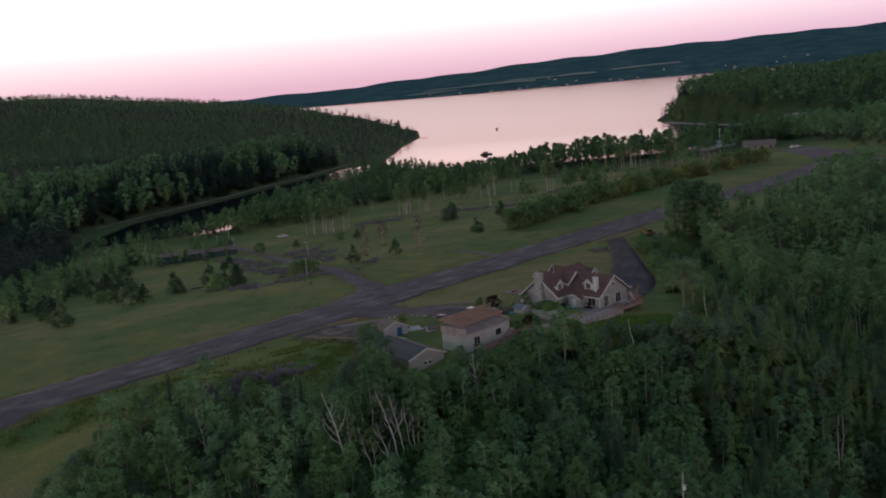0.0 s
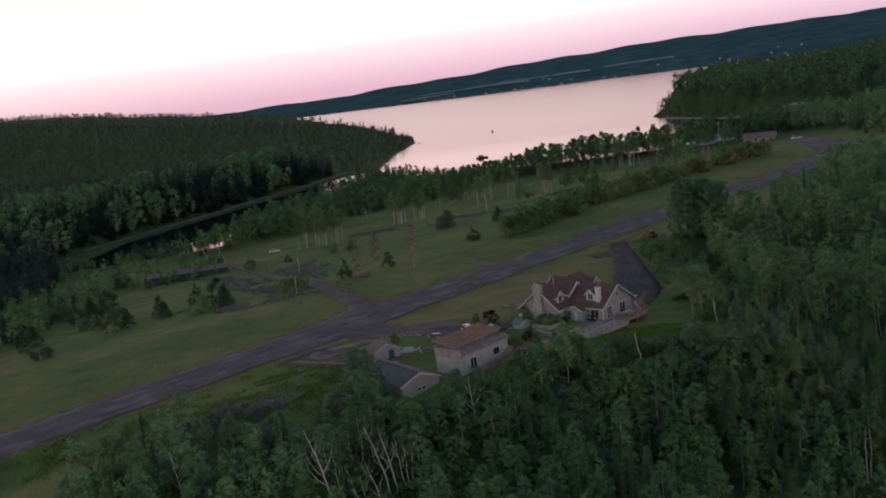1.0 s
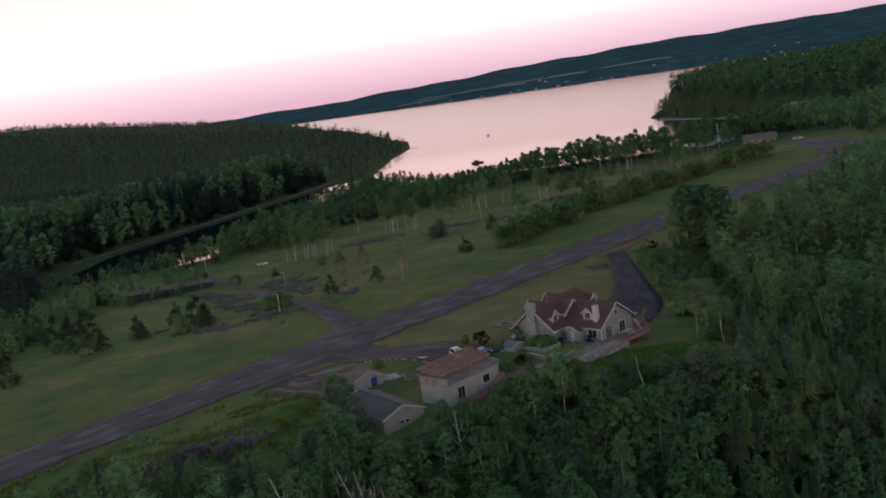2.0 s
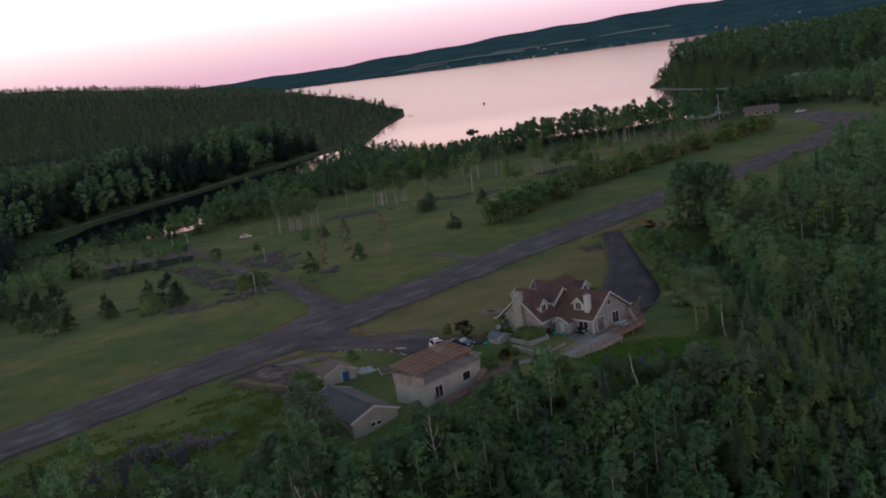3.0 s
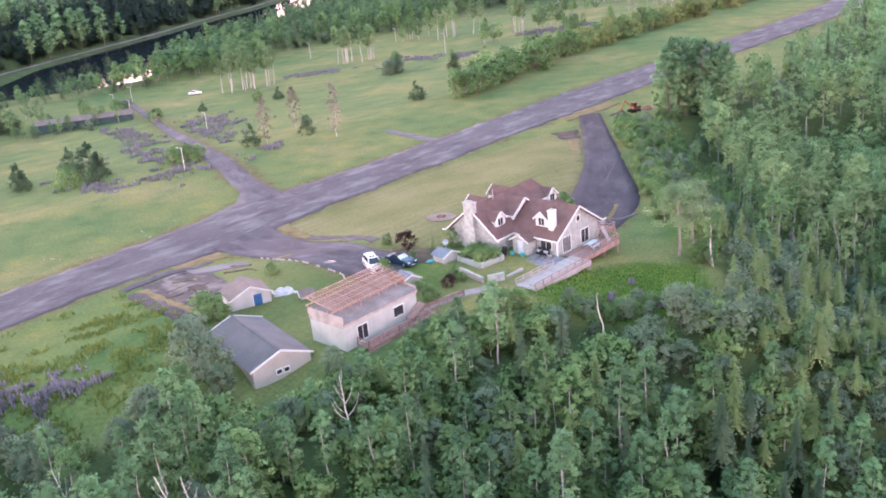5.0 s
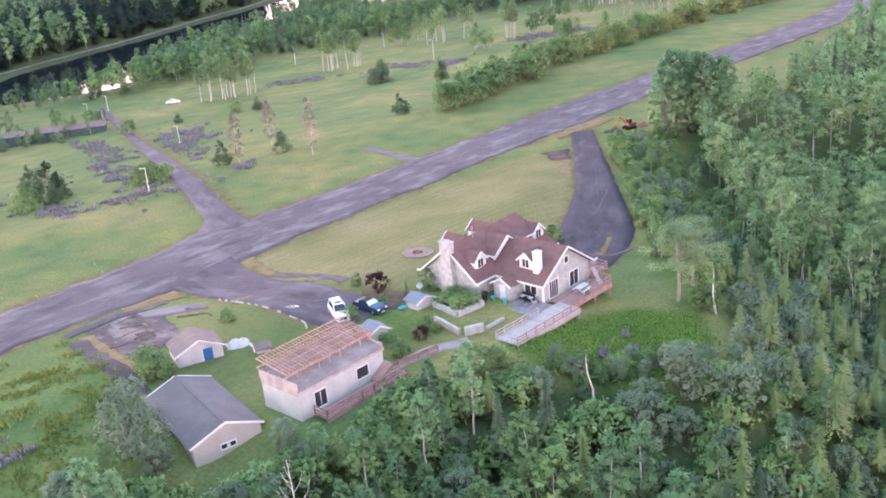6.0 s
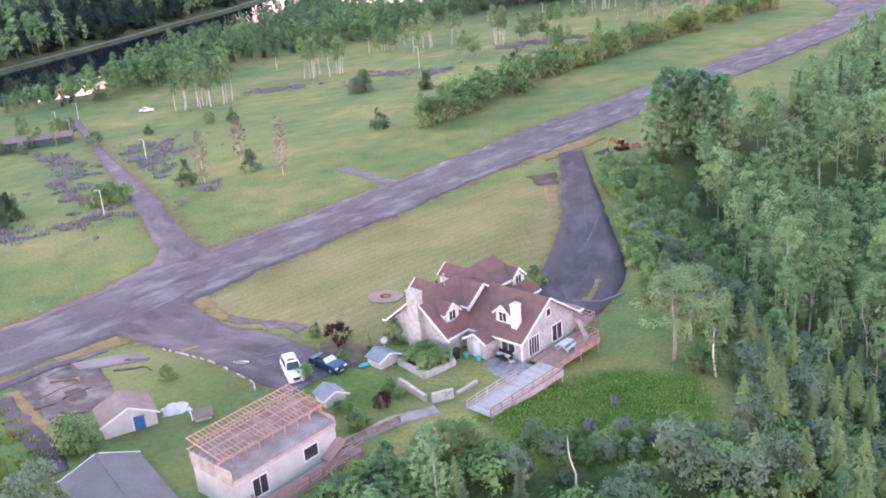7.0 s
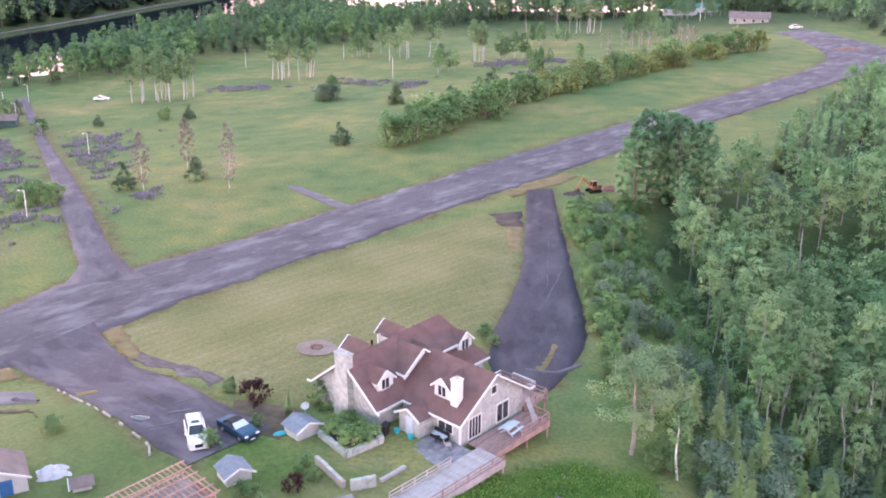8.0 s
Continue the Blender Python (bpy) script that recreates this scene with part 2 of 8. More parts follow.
L_ASPEN = leaf_material("aspen_leaves", (0.101, 0.191, 0.094), (0.274, 0.464, 0.209), (0.341, 0.527, 0.251))
L_TALL = leaf_material("pale_aspen_leaves", (0.160, 0.260, 0.116), (0.325, 0.480, 0.212), (0.392, 0.530, 0.245))
L_PINE = leaf_material("pine_needles", (0.048, 0.091, 0.049), (0.120, 0.195, 0.094), (0.171, 0.241, 0.121))
L_BIRCH = leaf_material("birch_leaves", (0.112, 0.206, 0.087), (0.292, 0.472, 0.175), (0.365, 0.527, 0.220))
L_SPRUCE = leaf_material("spruce_needles", (0.068, 0.129, 0.076), (0.165, 0.249, 0.131), (0.224, 0.283, 0.151))
# Dark spruce; blue raised to put the hill's distance haze into the needles.
L_DARK = leaf_material("hazy_black_spruce_needles", (0.018, 0.045, 0.042), (0.058, 0.107, 0.081), (0.108, 0.154, 0.090))
L_TAMARACK = leaf_material("tamarack_needles", (0.144, 0.230, 0.091), (0.307, 0.421, 0.159), (0.375, 0.459, 0.198))
L_WILLOW = leaf_material("grey_willow_leaves", (0.136, 0.202, 0.122), (0.253, 0.351, 0.217), (0.310, 0.402, 0.277))
L_SHRUB = leaf_material("shrub_leaves", (0.112, 0.202, 0.075), (0.273, 0.415, 0.147), (0.376, 0.488, 0.185))
L_BROADPINE = leaf_material("soft_pine_needles", (0.141, 0.224, 0.112), (0.291, 0.426, 0.195), (0.365, 0.493, 0.240))
L_YELLOW = leaf_material("yellowish_bush_leaves", (0.160, 0.205, 0.068), (0.340, 0.395, 0.132), (0.430, 0.460, 0.165))
L_RED = leaf_material("purple_red_leaves", (0.025, 0.010, 0.012), (0.070, 0.024, 0.026), (0.11, 0.04, 0.04))
L_TWIG = leaf_material("dry_pale_catkins", (0.24, 0.21, 0.155), (0.42, 0.37, 0.29), (0.52, 0.46, 0.37))
L_LUPIN = leaf_material("lupin_flowers", (0.153, 0.156, 0.175), (0.265, 0.247, 0.329), (0.388, 0.352, 0.451))
L_GRASS = leaf_material("tall_grass_blades", (0.100, 0.150, 0.036), (0.185, 0.240, 0.066), (0.23, 0.26, 0.09))
L_LUSH = leaf_material("fresh_grass_blades", (0.120, 0.215, 0.045), (0.190, 0.310, 0.070), (0.22, 0.32, 0.085))
L_WHITEFLOWER = leaf_material("white_umbel_flowers", (0.24, 0.26, 0.22), (0.40, 0.41, 0.36), (0.55, 0.55, 0.52))


# ---- building helpers ----
def mesh_ob(name, bm, mat, smooth=False):
    me = bpy.data.meshes.new(name)
    bmesh.ops.recalc_face_normals(bm, faces=bm.faces)
    bm.to_mesh(me)
    bm.free()
    if smooth:
        for p in me.polygons:
            p.use_smooth = True
    me.materials.append(mat)
    return new(name, me)


def part(name, bm, mat, parent, label="", smooth=False):
    ob = mesh_ob(name, bm, mat, smooth)
    ob.parent = parent
    return tagged(ob, label)


def thing(name, m, label, category, group="", kind=""):
    ob = new(name)
    ob.empty_display_size = 0.2
    ob.matrix_world = m
    return tagged(ob, label, category, group, kind)


def box(bm, x0, x1, y0, y1, z0, z1):
    v = [bm.verts.new(p) for p in ((x0, y0, z0), (x1, y0, z0), (x1, y1, z0), (x0, y1, z0), (x0, y0, z1), (x1, y0, z1), (x1, y1, z1), (x0, y1, z1))]
    for f in ((0, 3, 2, 1), (4, 5, 6, 7), (0, 1, 5, 4), (1, 2, 6, 5), (2, 3, 7, 6), (3, 0, 4, 7)):
        bm.faces.new([v[i] for i in f])
    return bm


def a_box(*size):
    return box(bmesh.new(), *size)


def beam(bm, a, b, w, h=None):
    """A squared timber from a to b."""
    a, b = Vector(a), Vector(b)
    d = (b - a).normalized()
    side = d.cross(Vector((0, 0, 1)))
    side = side.normalized() if side.length > 1e-4 else Vector((1, 0, 0))
    up = side.cross(d).normalized()
    h = h or w
    v = []
    for p in (a, b):
        for i, j in ((-1, -1), (1, -1), (1, 1), (-1, 1)):
            v.append(bm.verts.new(p + side * (i * w / 2) + up * (j * h / 2)))
    for f in ((0, 1, 2, 3), (7, 6, 5, 4), (0, 4, 5, 1), (1, 5, 6, 2), (2, 6, 7, 3), (3, 7, 4, 0)):
        bm.faces.new([v[i] for i in f])
    return bm


def a_beam(a, b, w, h=None):
    return beam(bmesh.new(), a, b, w, h)


def slab(bm, pts, thick):
    """A flat piece with the given corners as its top and a thickness below."""
    pts = [Vector(p) for p in pts]
    n = (pts[1] - pts[0]).cross(pts[2] - pts[0]).normalized()
    if n.z < 0:
        pts.reverse()
        n = -n
    top = [bm.verts.new(p) for p in pts]
    low = [bm.verts.new(p - n * thick) for p in pts]
    bm.faces.new(top)
    bm.faces.new(low[::-1])
    k = len(pts)
    for i in range(k):
        bm.faces.new((top[i], low[i], low[(i + 1) % k], top[(i + 1) % k]))
    return bm


def a_slab(pts, thick):
    return slab(bmesh.new(), pts, thick)


def wall_poly(pts, thick):
    """An upright wall of any outline: corners in one upright plane, thickness to its right-hand back."""
    bm = bmesh.new()
    pts = [Vector(p) for p in pts]
    n = (pts[1] - pts[0]).cross(pts[2] - pts[0]).normalized()
    a = [bm.verts.new(p) for p in pts]
    b = [bm.verts.new(p - n * thick) for p in pts]
    bm.faces.new(a)
    bm.faces.new(b[::-1])
    k = len(pts)
    for i in range(k):
        bm.faces.new((a[i], b[i], b[(i + 1) % k], a[(i + 1) % k]))
    return bm


def tube(bm, a, b, r0, r1, sides=8):
    a, b = Vector(a), Vector(b)
    d = (b - a).normalized()
    s = d.orthogonal().normalized()
    u = d.cross(s)
    rings = []
    for p, r in ((a, r0), (b, r1)):
        rings.append([bm.verts.new(p + (s * math.cos(2 * math.pi * i / sides) + u * math.sin(2 * math.pi * i / sides)) * r) for i in range(sides)])
    for i in range(sides):
        j = (i + 1) % sides
        bm.faces.new((rings[0][i], rings[0][j], rings[1][j], rings[1][i]))
    bm.faces.new(rings[0][::-1])
    bm.faces.new(rings[1])
    return bm


def a_tube(*args, **kw):
    return tube(bmesh.new(), *args, **kw)


# ---- the lie of the land ----
def smooth(a, b, x):
    t = np.clip((np.asarray(x, float) - a) / (b - a), 0, 1)
    return t * t * (3 - 2 * t)


EDGE_X = [-90, -28, -20, -15, -12, 4, 16, 32, 70]
EDGE_Y = [-40, -36, -28.5, -29, -31, -18, -17, -24, -30]
FAR_X, FAR_Y = [-1200, -650, -285, 68, 426, 770, 1150], [2950, 2950, 2940, 3000, 3060, 3060, 3060]
LAKE = [(-134, 600), (-112, 535), (-80, 500), (-30, 488), (40, 485), (95, 480), (120, 478), (135, 540), (165, 600), (190, 655), (115, 805), (108, 850), (140, 1000), (300, 1500), (700, 2400), (1150, 3060),
        (770, 3060), (426, 3060), (68, 3000), (-285, 2940), (-650, 2950), (-1200, 2950), (-1200, 2150), (-420, 1500), (-250, 1250), (-164, 1040), (-141, 890), (-142, 760), (-136, 650)]
SHORE_ROAD_X, SHORE_ROAD_Y = [-240, -225, -214, -203, -191, -176, -160], [300, 350, 384, 420, 470, 518, 600]
RIVER = [(-222, 235), (-196, 246), (-172, 256), (-155, 268), (-158, 330), (-150, 385), (-140, 450), (-132, 600), (-156, 570), (-171, 515), (-187, 462), (-200, 412), (-213, 370), (-226, 320)]


def inside(poly, x, y):
    """Signed distance to a closed line, above nought within it."""
    x, y = np.asarray(x, float), np.asarray(y, float)
    best, odd = np.full(x.shape, 1e9), np.zeros(x.shape, bool)
    for (ax, ay), (bx, by) in zip(poly, poly[1:] + poly[:1]):
        dx, dy = bx - ax, by - ay
        t = np.clip(((x - ax) * dx + (y - ay) * dy) / (dx * dx + dy * dy), 0, 1)
        best = np.minimum(best, np.hypot(x - ax - t * dx, y - ay - t * dy))
        cross = (ay > y) != (by > y)
        odd ^= cross & (x < (bx - ax) * (y - ay) / (by - ay if by != ay else 1e-9) + ax)
    return np.where(odd, best, -best)


def ground(x, y):
    x, y = np.asarray(x, float), np.asarray(y, float)
    s = (x + 10.5) * 0.78 - (y - 54.7) * 0.62
    d = -s - 14
    z = 3.0 * smooth(4, 28, s) * (1 - 0.7 * smooth(8, 22, x)) * (1 - smooth(-60, -110, x))
    z = z + np.interp(d, [30, 90, 175, 230], [0, -6, -12, -14.0])
    q = np.interp(x, EDGE_X, EDGE_Y) - y
    z = z - np.where(q > 0, np.minimum(np.interp(x, [-20, 6], [0.22, 0.34]) * q, 10.5 + 0.01 * q), 0) * smooth(0, 6, q)
    z = z - 0.45 * np.clip(x - 31, 0, 22) * smooth(78, 62, y) - 0.3 * np.clip(x - 12, 0, 26) * smooth(-22, -42, y)
    z = z - np.where(s > 30, 0.04 * np.clip(x - 30, 0, 220) * smooth(30, 60, s), 0)
    # wooded hill to the west, headland to the north-east, the far shore
    west = np.clip((-x - 165) * 0.118, 0, 85) * smooth(430, 1150, y)
    west = west * (1 - smooth(1500, 2100, y))
    inland = x - np.interp(y, [600, 655, 805, 1000, 1500], [160, 190, 115, 140, 320])
    head = (23 * smooth(-2, 16, inland) + 17 * smooth(140, 330, inland)) * smooth(610, 760, y) * (1 - smooth(1500, 2200, y))
    shore = np.interp(x, FAR_X, FAR_Y)
    far = np.clip((y - shore) / (4550 - shore), 0, 1)
    ridge = np.interp(x, [-1500, -974, -422, 113, 632, 1135, 1546], [29, 40, 66, 94, 111, 119, 128]) + 5 * np.sin(x / 170.0) * np.sin(x / 61.0 + 1)
    z = z + west + head + ridge * (0.25 * smooth(0, 0.12, far) + 0.75 * smooth(0.05, 1, far))
    # steep wooded bank behind the shore road
    z = z + 14 * smooth(3, 42, np.interp(y, SHORE_ROAD_Y, SHORE_ROAD_X) - x) * smooth(210, 300, y) * smooth(720, 560, y)
    lake = np.maximum(inside(LAKE, x, y), inside(RIVER, x, y))
    return np.where(lake > -12, np.minimum(z, -14.6 - 0.22 * np.clip(lake + 2, -12, 14)), z)


def gz(x, y):
    return float(ground(np.array([x]), np.array([y]))[0])


def axis_steps(spans):
    out = []
    for a, b, step in spans:
        out += list(np.arange(a, b - 1e-6, step))
    return np.array(out + [spans[-1][1]])


GX = axis_steps([(-3000, -1000, 100), (-1000, -400, 25), (-400, -180, 9), (-180, -90, 3), (-90, 48, 1.2), (48, 140, 3), (140, 400, 9), (400, 1000, 30), (1000, 3000, 100)])
GY = axis_steps([(-1200, -300, 90), (-300, -120, 9), (-120, -55, 3), (-55, 100, 1.2), (100, 300, 4), (300, 640, 8), (640, 1300, 20), (1300, 4700, 60)])
gxx, gyy = np.meshgrid(GX, GY)
gzz = ground(gxx, gyy)
relief = np.array([noise.noise((x * 0.13, y * 0.13, 0)) * 0.10 for x, y in zip(gxx.ravel(), gyy.ravel())]).reshape(gxx.shape)


def fast_mesh(name, verts, faces, mat, smooth_shade=False):
    """A mesh from numpy arrays; all faces have the same number of corners."""
    me = bpy.data.meshes.new(name)
    n, k = faces.shape
    me.vertices.add(len(verts))
    me.vertices.foreach_set("co", np.ascontiguousarray(verts, dtype=np.float32).ravel())
    me.loops.add(n * k)
    me.loops.foreach_set("vertex_index", np.ascontiguousarray(faces, dtype=np.int32).ravel())
    me.polygons.add(n)
    me.polygons.foreach_set("loop_start", np.arange(0, n * k, k, dtype=np.int32))
    me.polygons.foreach_set("loop_total", np.full(n, k, dtype=np.int32))
    if smooth_shade:
        me.polygons.foreach_set("use_smooth", np.ones(n, dtype=bool))
    me.update(calc_edges=True)
    me.materials.append(mat)
    return me


# ground cover: mown lawn, lush grass, forest floor as weights over the meadow
LAWN = [(-33, 21), (-22, 10.5), (-12.5, 3.5), (-7, 0), (0, 3), (10, 14), (12, 22), (15.5, 33), (17, 50), (17, 64), (11, 74), (-10, 53), (-24, 37)]
YARD = [(-35, 6), (-22, -3), (-13, -11), (-7, -12), (0, -8), (6, -13), (2, -17), (-6, -20), (-14, -30), (-27, -22), (-34, -8)]
LUSH = [(6, -17), (13, -9), (22, -3), (30, -5), (31, -16), (24, -22), (12, -21)]
WILD = [(-95, -55), (-50, -3), (-33, -22), (-26, -36), (-33, -46), (-60, -46)]
WOODS = [(-70, -160), (-70, -52), (-54, -44), (-34, -46), (-30, -39), (-19, -39.5), (-10, -36), (-3, -27.5), (4, -21), (9, -22), (16, -21), (24, -22.5), (31, -20), (33, -7), (36, 3), (28, 14), (27, 24), (26, 42),
         (27, 62), (29, 80), (44, 86), (60, 108), (76, 128), (88, 160), (112, 200), (128, 214), (400, 230), (400, -160)]


def ground_material():
    m = bpy.data.materials.new("meadow_and_ground")
    m.use_nodes = True
    nt = m.node_tree
    b = nt.nodes["Principled BSDF"]
    b.inputs["Roughness"].default_value, b.inputs["Specular IOR Level"].default_value = 0.95, 0.1
    tc = nt.nodes.new("ShaderNodeTexCoord")

    def nz(scale, detail=5, stretch=None):
        n = nt.nodes.new("ShaderNodeTexNoise")
        n.inputs["Scale"].default_value, n.inputs["Detail"].default_value = scale, detail
        v = tc.outputs["Object"]
        if stretch:
            mp = nt.nodes.new("ShaderNodeMapping")
            mp.inputs["Rotation"].default_value = (0, 0, radians(stretch[3]))
            mp.inputs["Scale"].default_value = stretch[:3]
            nt.links.new(v, mp.inputs[0])
            v = mp.outputs[0]
        nt.links.new(v, n.inputs["Vector"])
        return n.outputs[0]

    def mixc(f, a, c):
        x = nt.nodes.new("ShaderNodeMixRGB")
        nt.links.new(f, x.inputs[0])
        nt.links.new(a, x.inputs[1])
        nt.links.new(c, x.inputs[2])
        return x.outputs[0]

    def ramp(f, stops):
        r = ramp_node(nt, stops)
        nt.links.new(f, r.inputs[0])
        return r.outputs[0]

    def scaled(f, k):
        x = nt.nodes.new("ShaderNodeMixRGB")
        x.blend_type = "MULTIPLY"
        x.inputs[0].default_value = 1
        nt.links.new(f, x.inputs[1])
        nt.links.new(k, x.inputs[2])
        return x.outputs[0]

    att = nt.nodes.new("ShaderNodeAttribute")
    att.attribute_name = "cover"
    sep = nt.nodes.new("ShaderNodeSeparateXYZ")
    nt.links.new(att.outputs["Vector"], sep.inputs[0])
    verge = nt.nodes.new("ShaderNodeAttribute")
    verge.attribute_name = "verge"
    grain = ramp(nz(2.2, 6), [(0.3, (0.76, 0.78, 0.80)), (0.7, (1.22, 1.2, 1.17))])
    meadow = ramp(nz(0.035, 8), [(0.30, (0.091, 0.146, 0.055)), (0.43, (0.118, 0.164, 0.062)), (0.53, (0.148, 0.178, 0.066)), (0.62, (0.180, 0.190, 0.077)), (0.74, (0.211, 0.200, 0.099))])
    clumps = ramp(nz(0.17, 6), [(0.30, (0.68, 0.82, 0.76)), (0.47, (0.96, 0.99, 0.97)), (0.57, (1.06, 1.03, 0.98)), (0.72, (1.36, 1.19, 1.02))])
    lawn = ramp(nz(0.07, 6), [(0.3, (0.126, 0.142, 0.054)), (0.5, (0.172, 0.172, 0.074)), (0.68, (0.212, 0.200, 0.100))])
    # mower tracks and dry swathes along the lawn
    mp_, wv_ = nt.nodes.new("ShaderNodeMapping"), nt.nodes.new("ShaderNodeTexWave")
    mp_.inputs["Rotation"].default_value = (0, 0, radians(41))
    nt.links.new(tc.outputs["Object"], mp_.inputs[0])
    nt.links.new(mp_.outputs[0], wv_.inputs["Vector"])
    wv_.bands_direction = "X"
    for key_, val_ in (("Scale", 0.16), ("Distortion", 5.0), ("Detail", 3.0), ("Detail Scale", 0.3)):
        wv_.inputs[key_].default_value = val_
    tracks = ramp(wv_.outputs["Fac"], [(0.2, (0.98, 0.985, 0.98)), (0.75, (1.0, 1.0, 1.0)), (0.97, (1.09, 1.07, 1.07))])
    lawn = mixc(nz(0.05, 4), lawn, scaled(scaled(lawn, tracks), tracks))
    lush = ramp(nz(0.3, 6), [(0.3, (0.042, 0.092, 0.017)), (0.5, (0.062, 0.124, 0.022)), (0.7, (0.098, 0.150, 0.034))])
    floor = ramp(nz(0.2, 6), [(0.3, (0.040, 0.066, 0.026)), (0.6, (0.065, 0.098, 0.038)), (0.8, (0.09, 0.105, 0.055))])
    dry = ramp(nz(0.6, 6), [(0.3, (0.085, 0.075, 0.036)), (0.5, (0.135, 0.112, 0.052)), (0.7, (0.185, 0.150, 0.085))])
    col = scaled(scaled(meadow, grain), clumps)
    soft_grain = ramp(nz(2.6, 6), [(0.3, (0.78, 0.8, 0.8)), (0.7, (1.2, 1.18, 1.16))])
    col = mixc(sep.outputs[0], col, scaled(lawn, soft_grain))
    col = mixc(sep.outputs[1], col, scaled(lush, grain))
    col = mixc(sep.outputs[2], col, scaled(floor, grain))
    col = mixc(verge.outputs["Fac"], col, scaled(dry, grain))
    nt.links.new(col, b.inputs["Base Color"])
    bp = nt.nodes.new("ShaderNodeBump")
    bp.inputs["Strength"].default_value, bp.inputs["Distance"].default_value = 0.5, 0.2
    nt.links.new(nz(1.7, 6), bp.inputs["Height"])
    nt.links.new(bp.outputs[0], b.inputs["Normal"])
    return m


gv = np.stack([gxx, gyy, gzz + relief * (np.abs(gxx) < 400)], -1).reshape(-1, 3)
ny, nx = gxx.shape
ids = np.arange(nx * ny).reshape(ny, nx)
gf = np.stack([ids[:-1, :-1], ids[:-1, 1:], ids[1:, 1:], ids[1:, :-1]], -1).reshape(-1, 4)
ground_mesh = fast_mesh("ground", gv, gf, ground_material(), True)


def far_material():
    """The hills across the lake, three kilometres off: distance haze put into the blue base colour."""
    m = material("haze_blue_far_forest", three((0.034, 0.078, 0.092), (0.056, 0.112, 0.126), (0.092, 0.158, 0.160)), 0.011, 0.95, fine=0.06, bump=0.0)
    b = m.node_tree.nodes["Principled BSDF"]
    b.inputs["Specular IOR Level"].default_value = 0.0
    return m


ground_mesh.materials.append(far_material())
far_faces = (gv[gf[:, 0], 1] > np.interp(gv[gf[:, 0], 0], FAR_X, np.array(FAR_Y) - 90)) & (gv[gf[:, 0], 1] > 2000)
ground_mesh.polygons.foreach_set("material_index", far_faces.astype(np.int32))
cover = np.zeros((len(gv), 3), np.float32)
px, py = gv[:, 0], gv[:, 1]
wob = np.array([noise.noise((x * 0.25, y * 0.25, 5)) for x, y in zip(px, py)]) * 1.6
cover[:, 0] = np.maximum(smooth(-0.6, 0.8, inside(LAWN, px, py)), 0.5 * smooth(-1.5, 1.5, inside(YARD, px, py) + wob))
cover[:, 1] = np.maximum(smooth(-1.5, 2, inside(LUSH, px, py) + wob), np.maximum(0.34 * smooth(-3, 4, inside(WILD, px, py) + 2 * wob), 0.2 * smooth(-1.5, 1.5, inside(YARD, px, py) + wob)))
GARDEN = [(-10.5, -5), (-5, -6), (0.5, -8.6), (4.5, -10.8), (2.4, -12.4), (-1, -10), (-3, -12.5), (-7, -14.5), (-11, -10)]
cover[:, 1] = np.maximum(cover[:, 1], 0.6 * smooth(-1.2, 1.0, inside(GARDEN, px, py) + wob))
wood_w = smooth(-1.0, 2.5, inside(WOODS, px, py) + wob)
far_w = np.clip(smooth(0, 40, px * -1 - 175 + 0.12 * (py - 300)) * smooth(100, 160, py) + smooth(330, 430, py + 0.25 * px) + smooth(180, 240, px), 0, 1)
bank_strip = smooth(41, 36, px) * smooth(-4, 8, py) * smooth(92, 78, py) * (px > 20)
cover[:, 2] = np.clip(np.maximum(wood_w * (1 - 0.85 * bank_strip), far_w), 0, 1)
cover[:, 1] = np.maximum(cover[:, 1], 0.55 * bank_strip * smooth(26, 29, px))
att = ground_mesh.attributes.new("cover", "FLOAT_VECTOR", "POINT")
att.data.foreach_set("vector", cover.ravel())
ROAD_LEFT = [(-190, -155), (-132, -82), (-93, -31), (-80, -13.5), (-64.5, 6.3), (-56, 19), (-49.8, 28), (-46, 36), (-38.8, 43.6), (-28.1, 55), (-13.5, 74.5), (2.2, 95), (14, 111.5), (26.3, 127), (40, 144), (55.5, 162.5), (74, 185.5), (95.6, 213.5), (108.6, 232), (114, 243), (117, 254)]
ROAD_RIGHT = [(-182, -165), (-124, -92), (-86, -42), (-73.5, -27), (-60, -9.5), (-51, 2.5), (-44, 9), (-38, 16), (-33, 24.5), (-23.4, 38.5), (-11, 54.5), (3.7, 75), (12.7, 86.3), (25.4, 102.5), (35.3, 116), (52, 137.5), (68.4, 157), (88.2, 182), (111, 210.5), (128, 229), (139, 243)]
SIDE_ROAD = [(-46.6, 44), (-59.4, 67), (-81.6, 108), (-105, 150), (-130.5, 194.5), (-126.8, 194), (-98.8, 146), (-75.6, 107), (-53.2, 67.3), (-39.5, 44.5)]
DRIVEWAY = [(18.0, 88.5), (17.8, 68), (17.3, 46), (15.8, 33), (13.8, 22), (13.6, 13), (20.5, 10.5), (23.8, 18.5), (25.2, 31), (24.3, 47), (23.4, 68), (22.6, 89.5)]
PARKING = [(-33.5, 20.8), (-25.3, 10.6), (-17.3, 4.0), (-10.7, -0.8), (-12.6, -10.5), (-22.4, -2.8), (-33.8, 7.2), (-38, 10.5)]
worn = np.zeros(len(gv))
near_ = np.abs(px) + np.abs(py) < 450
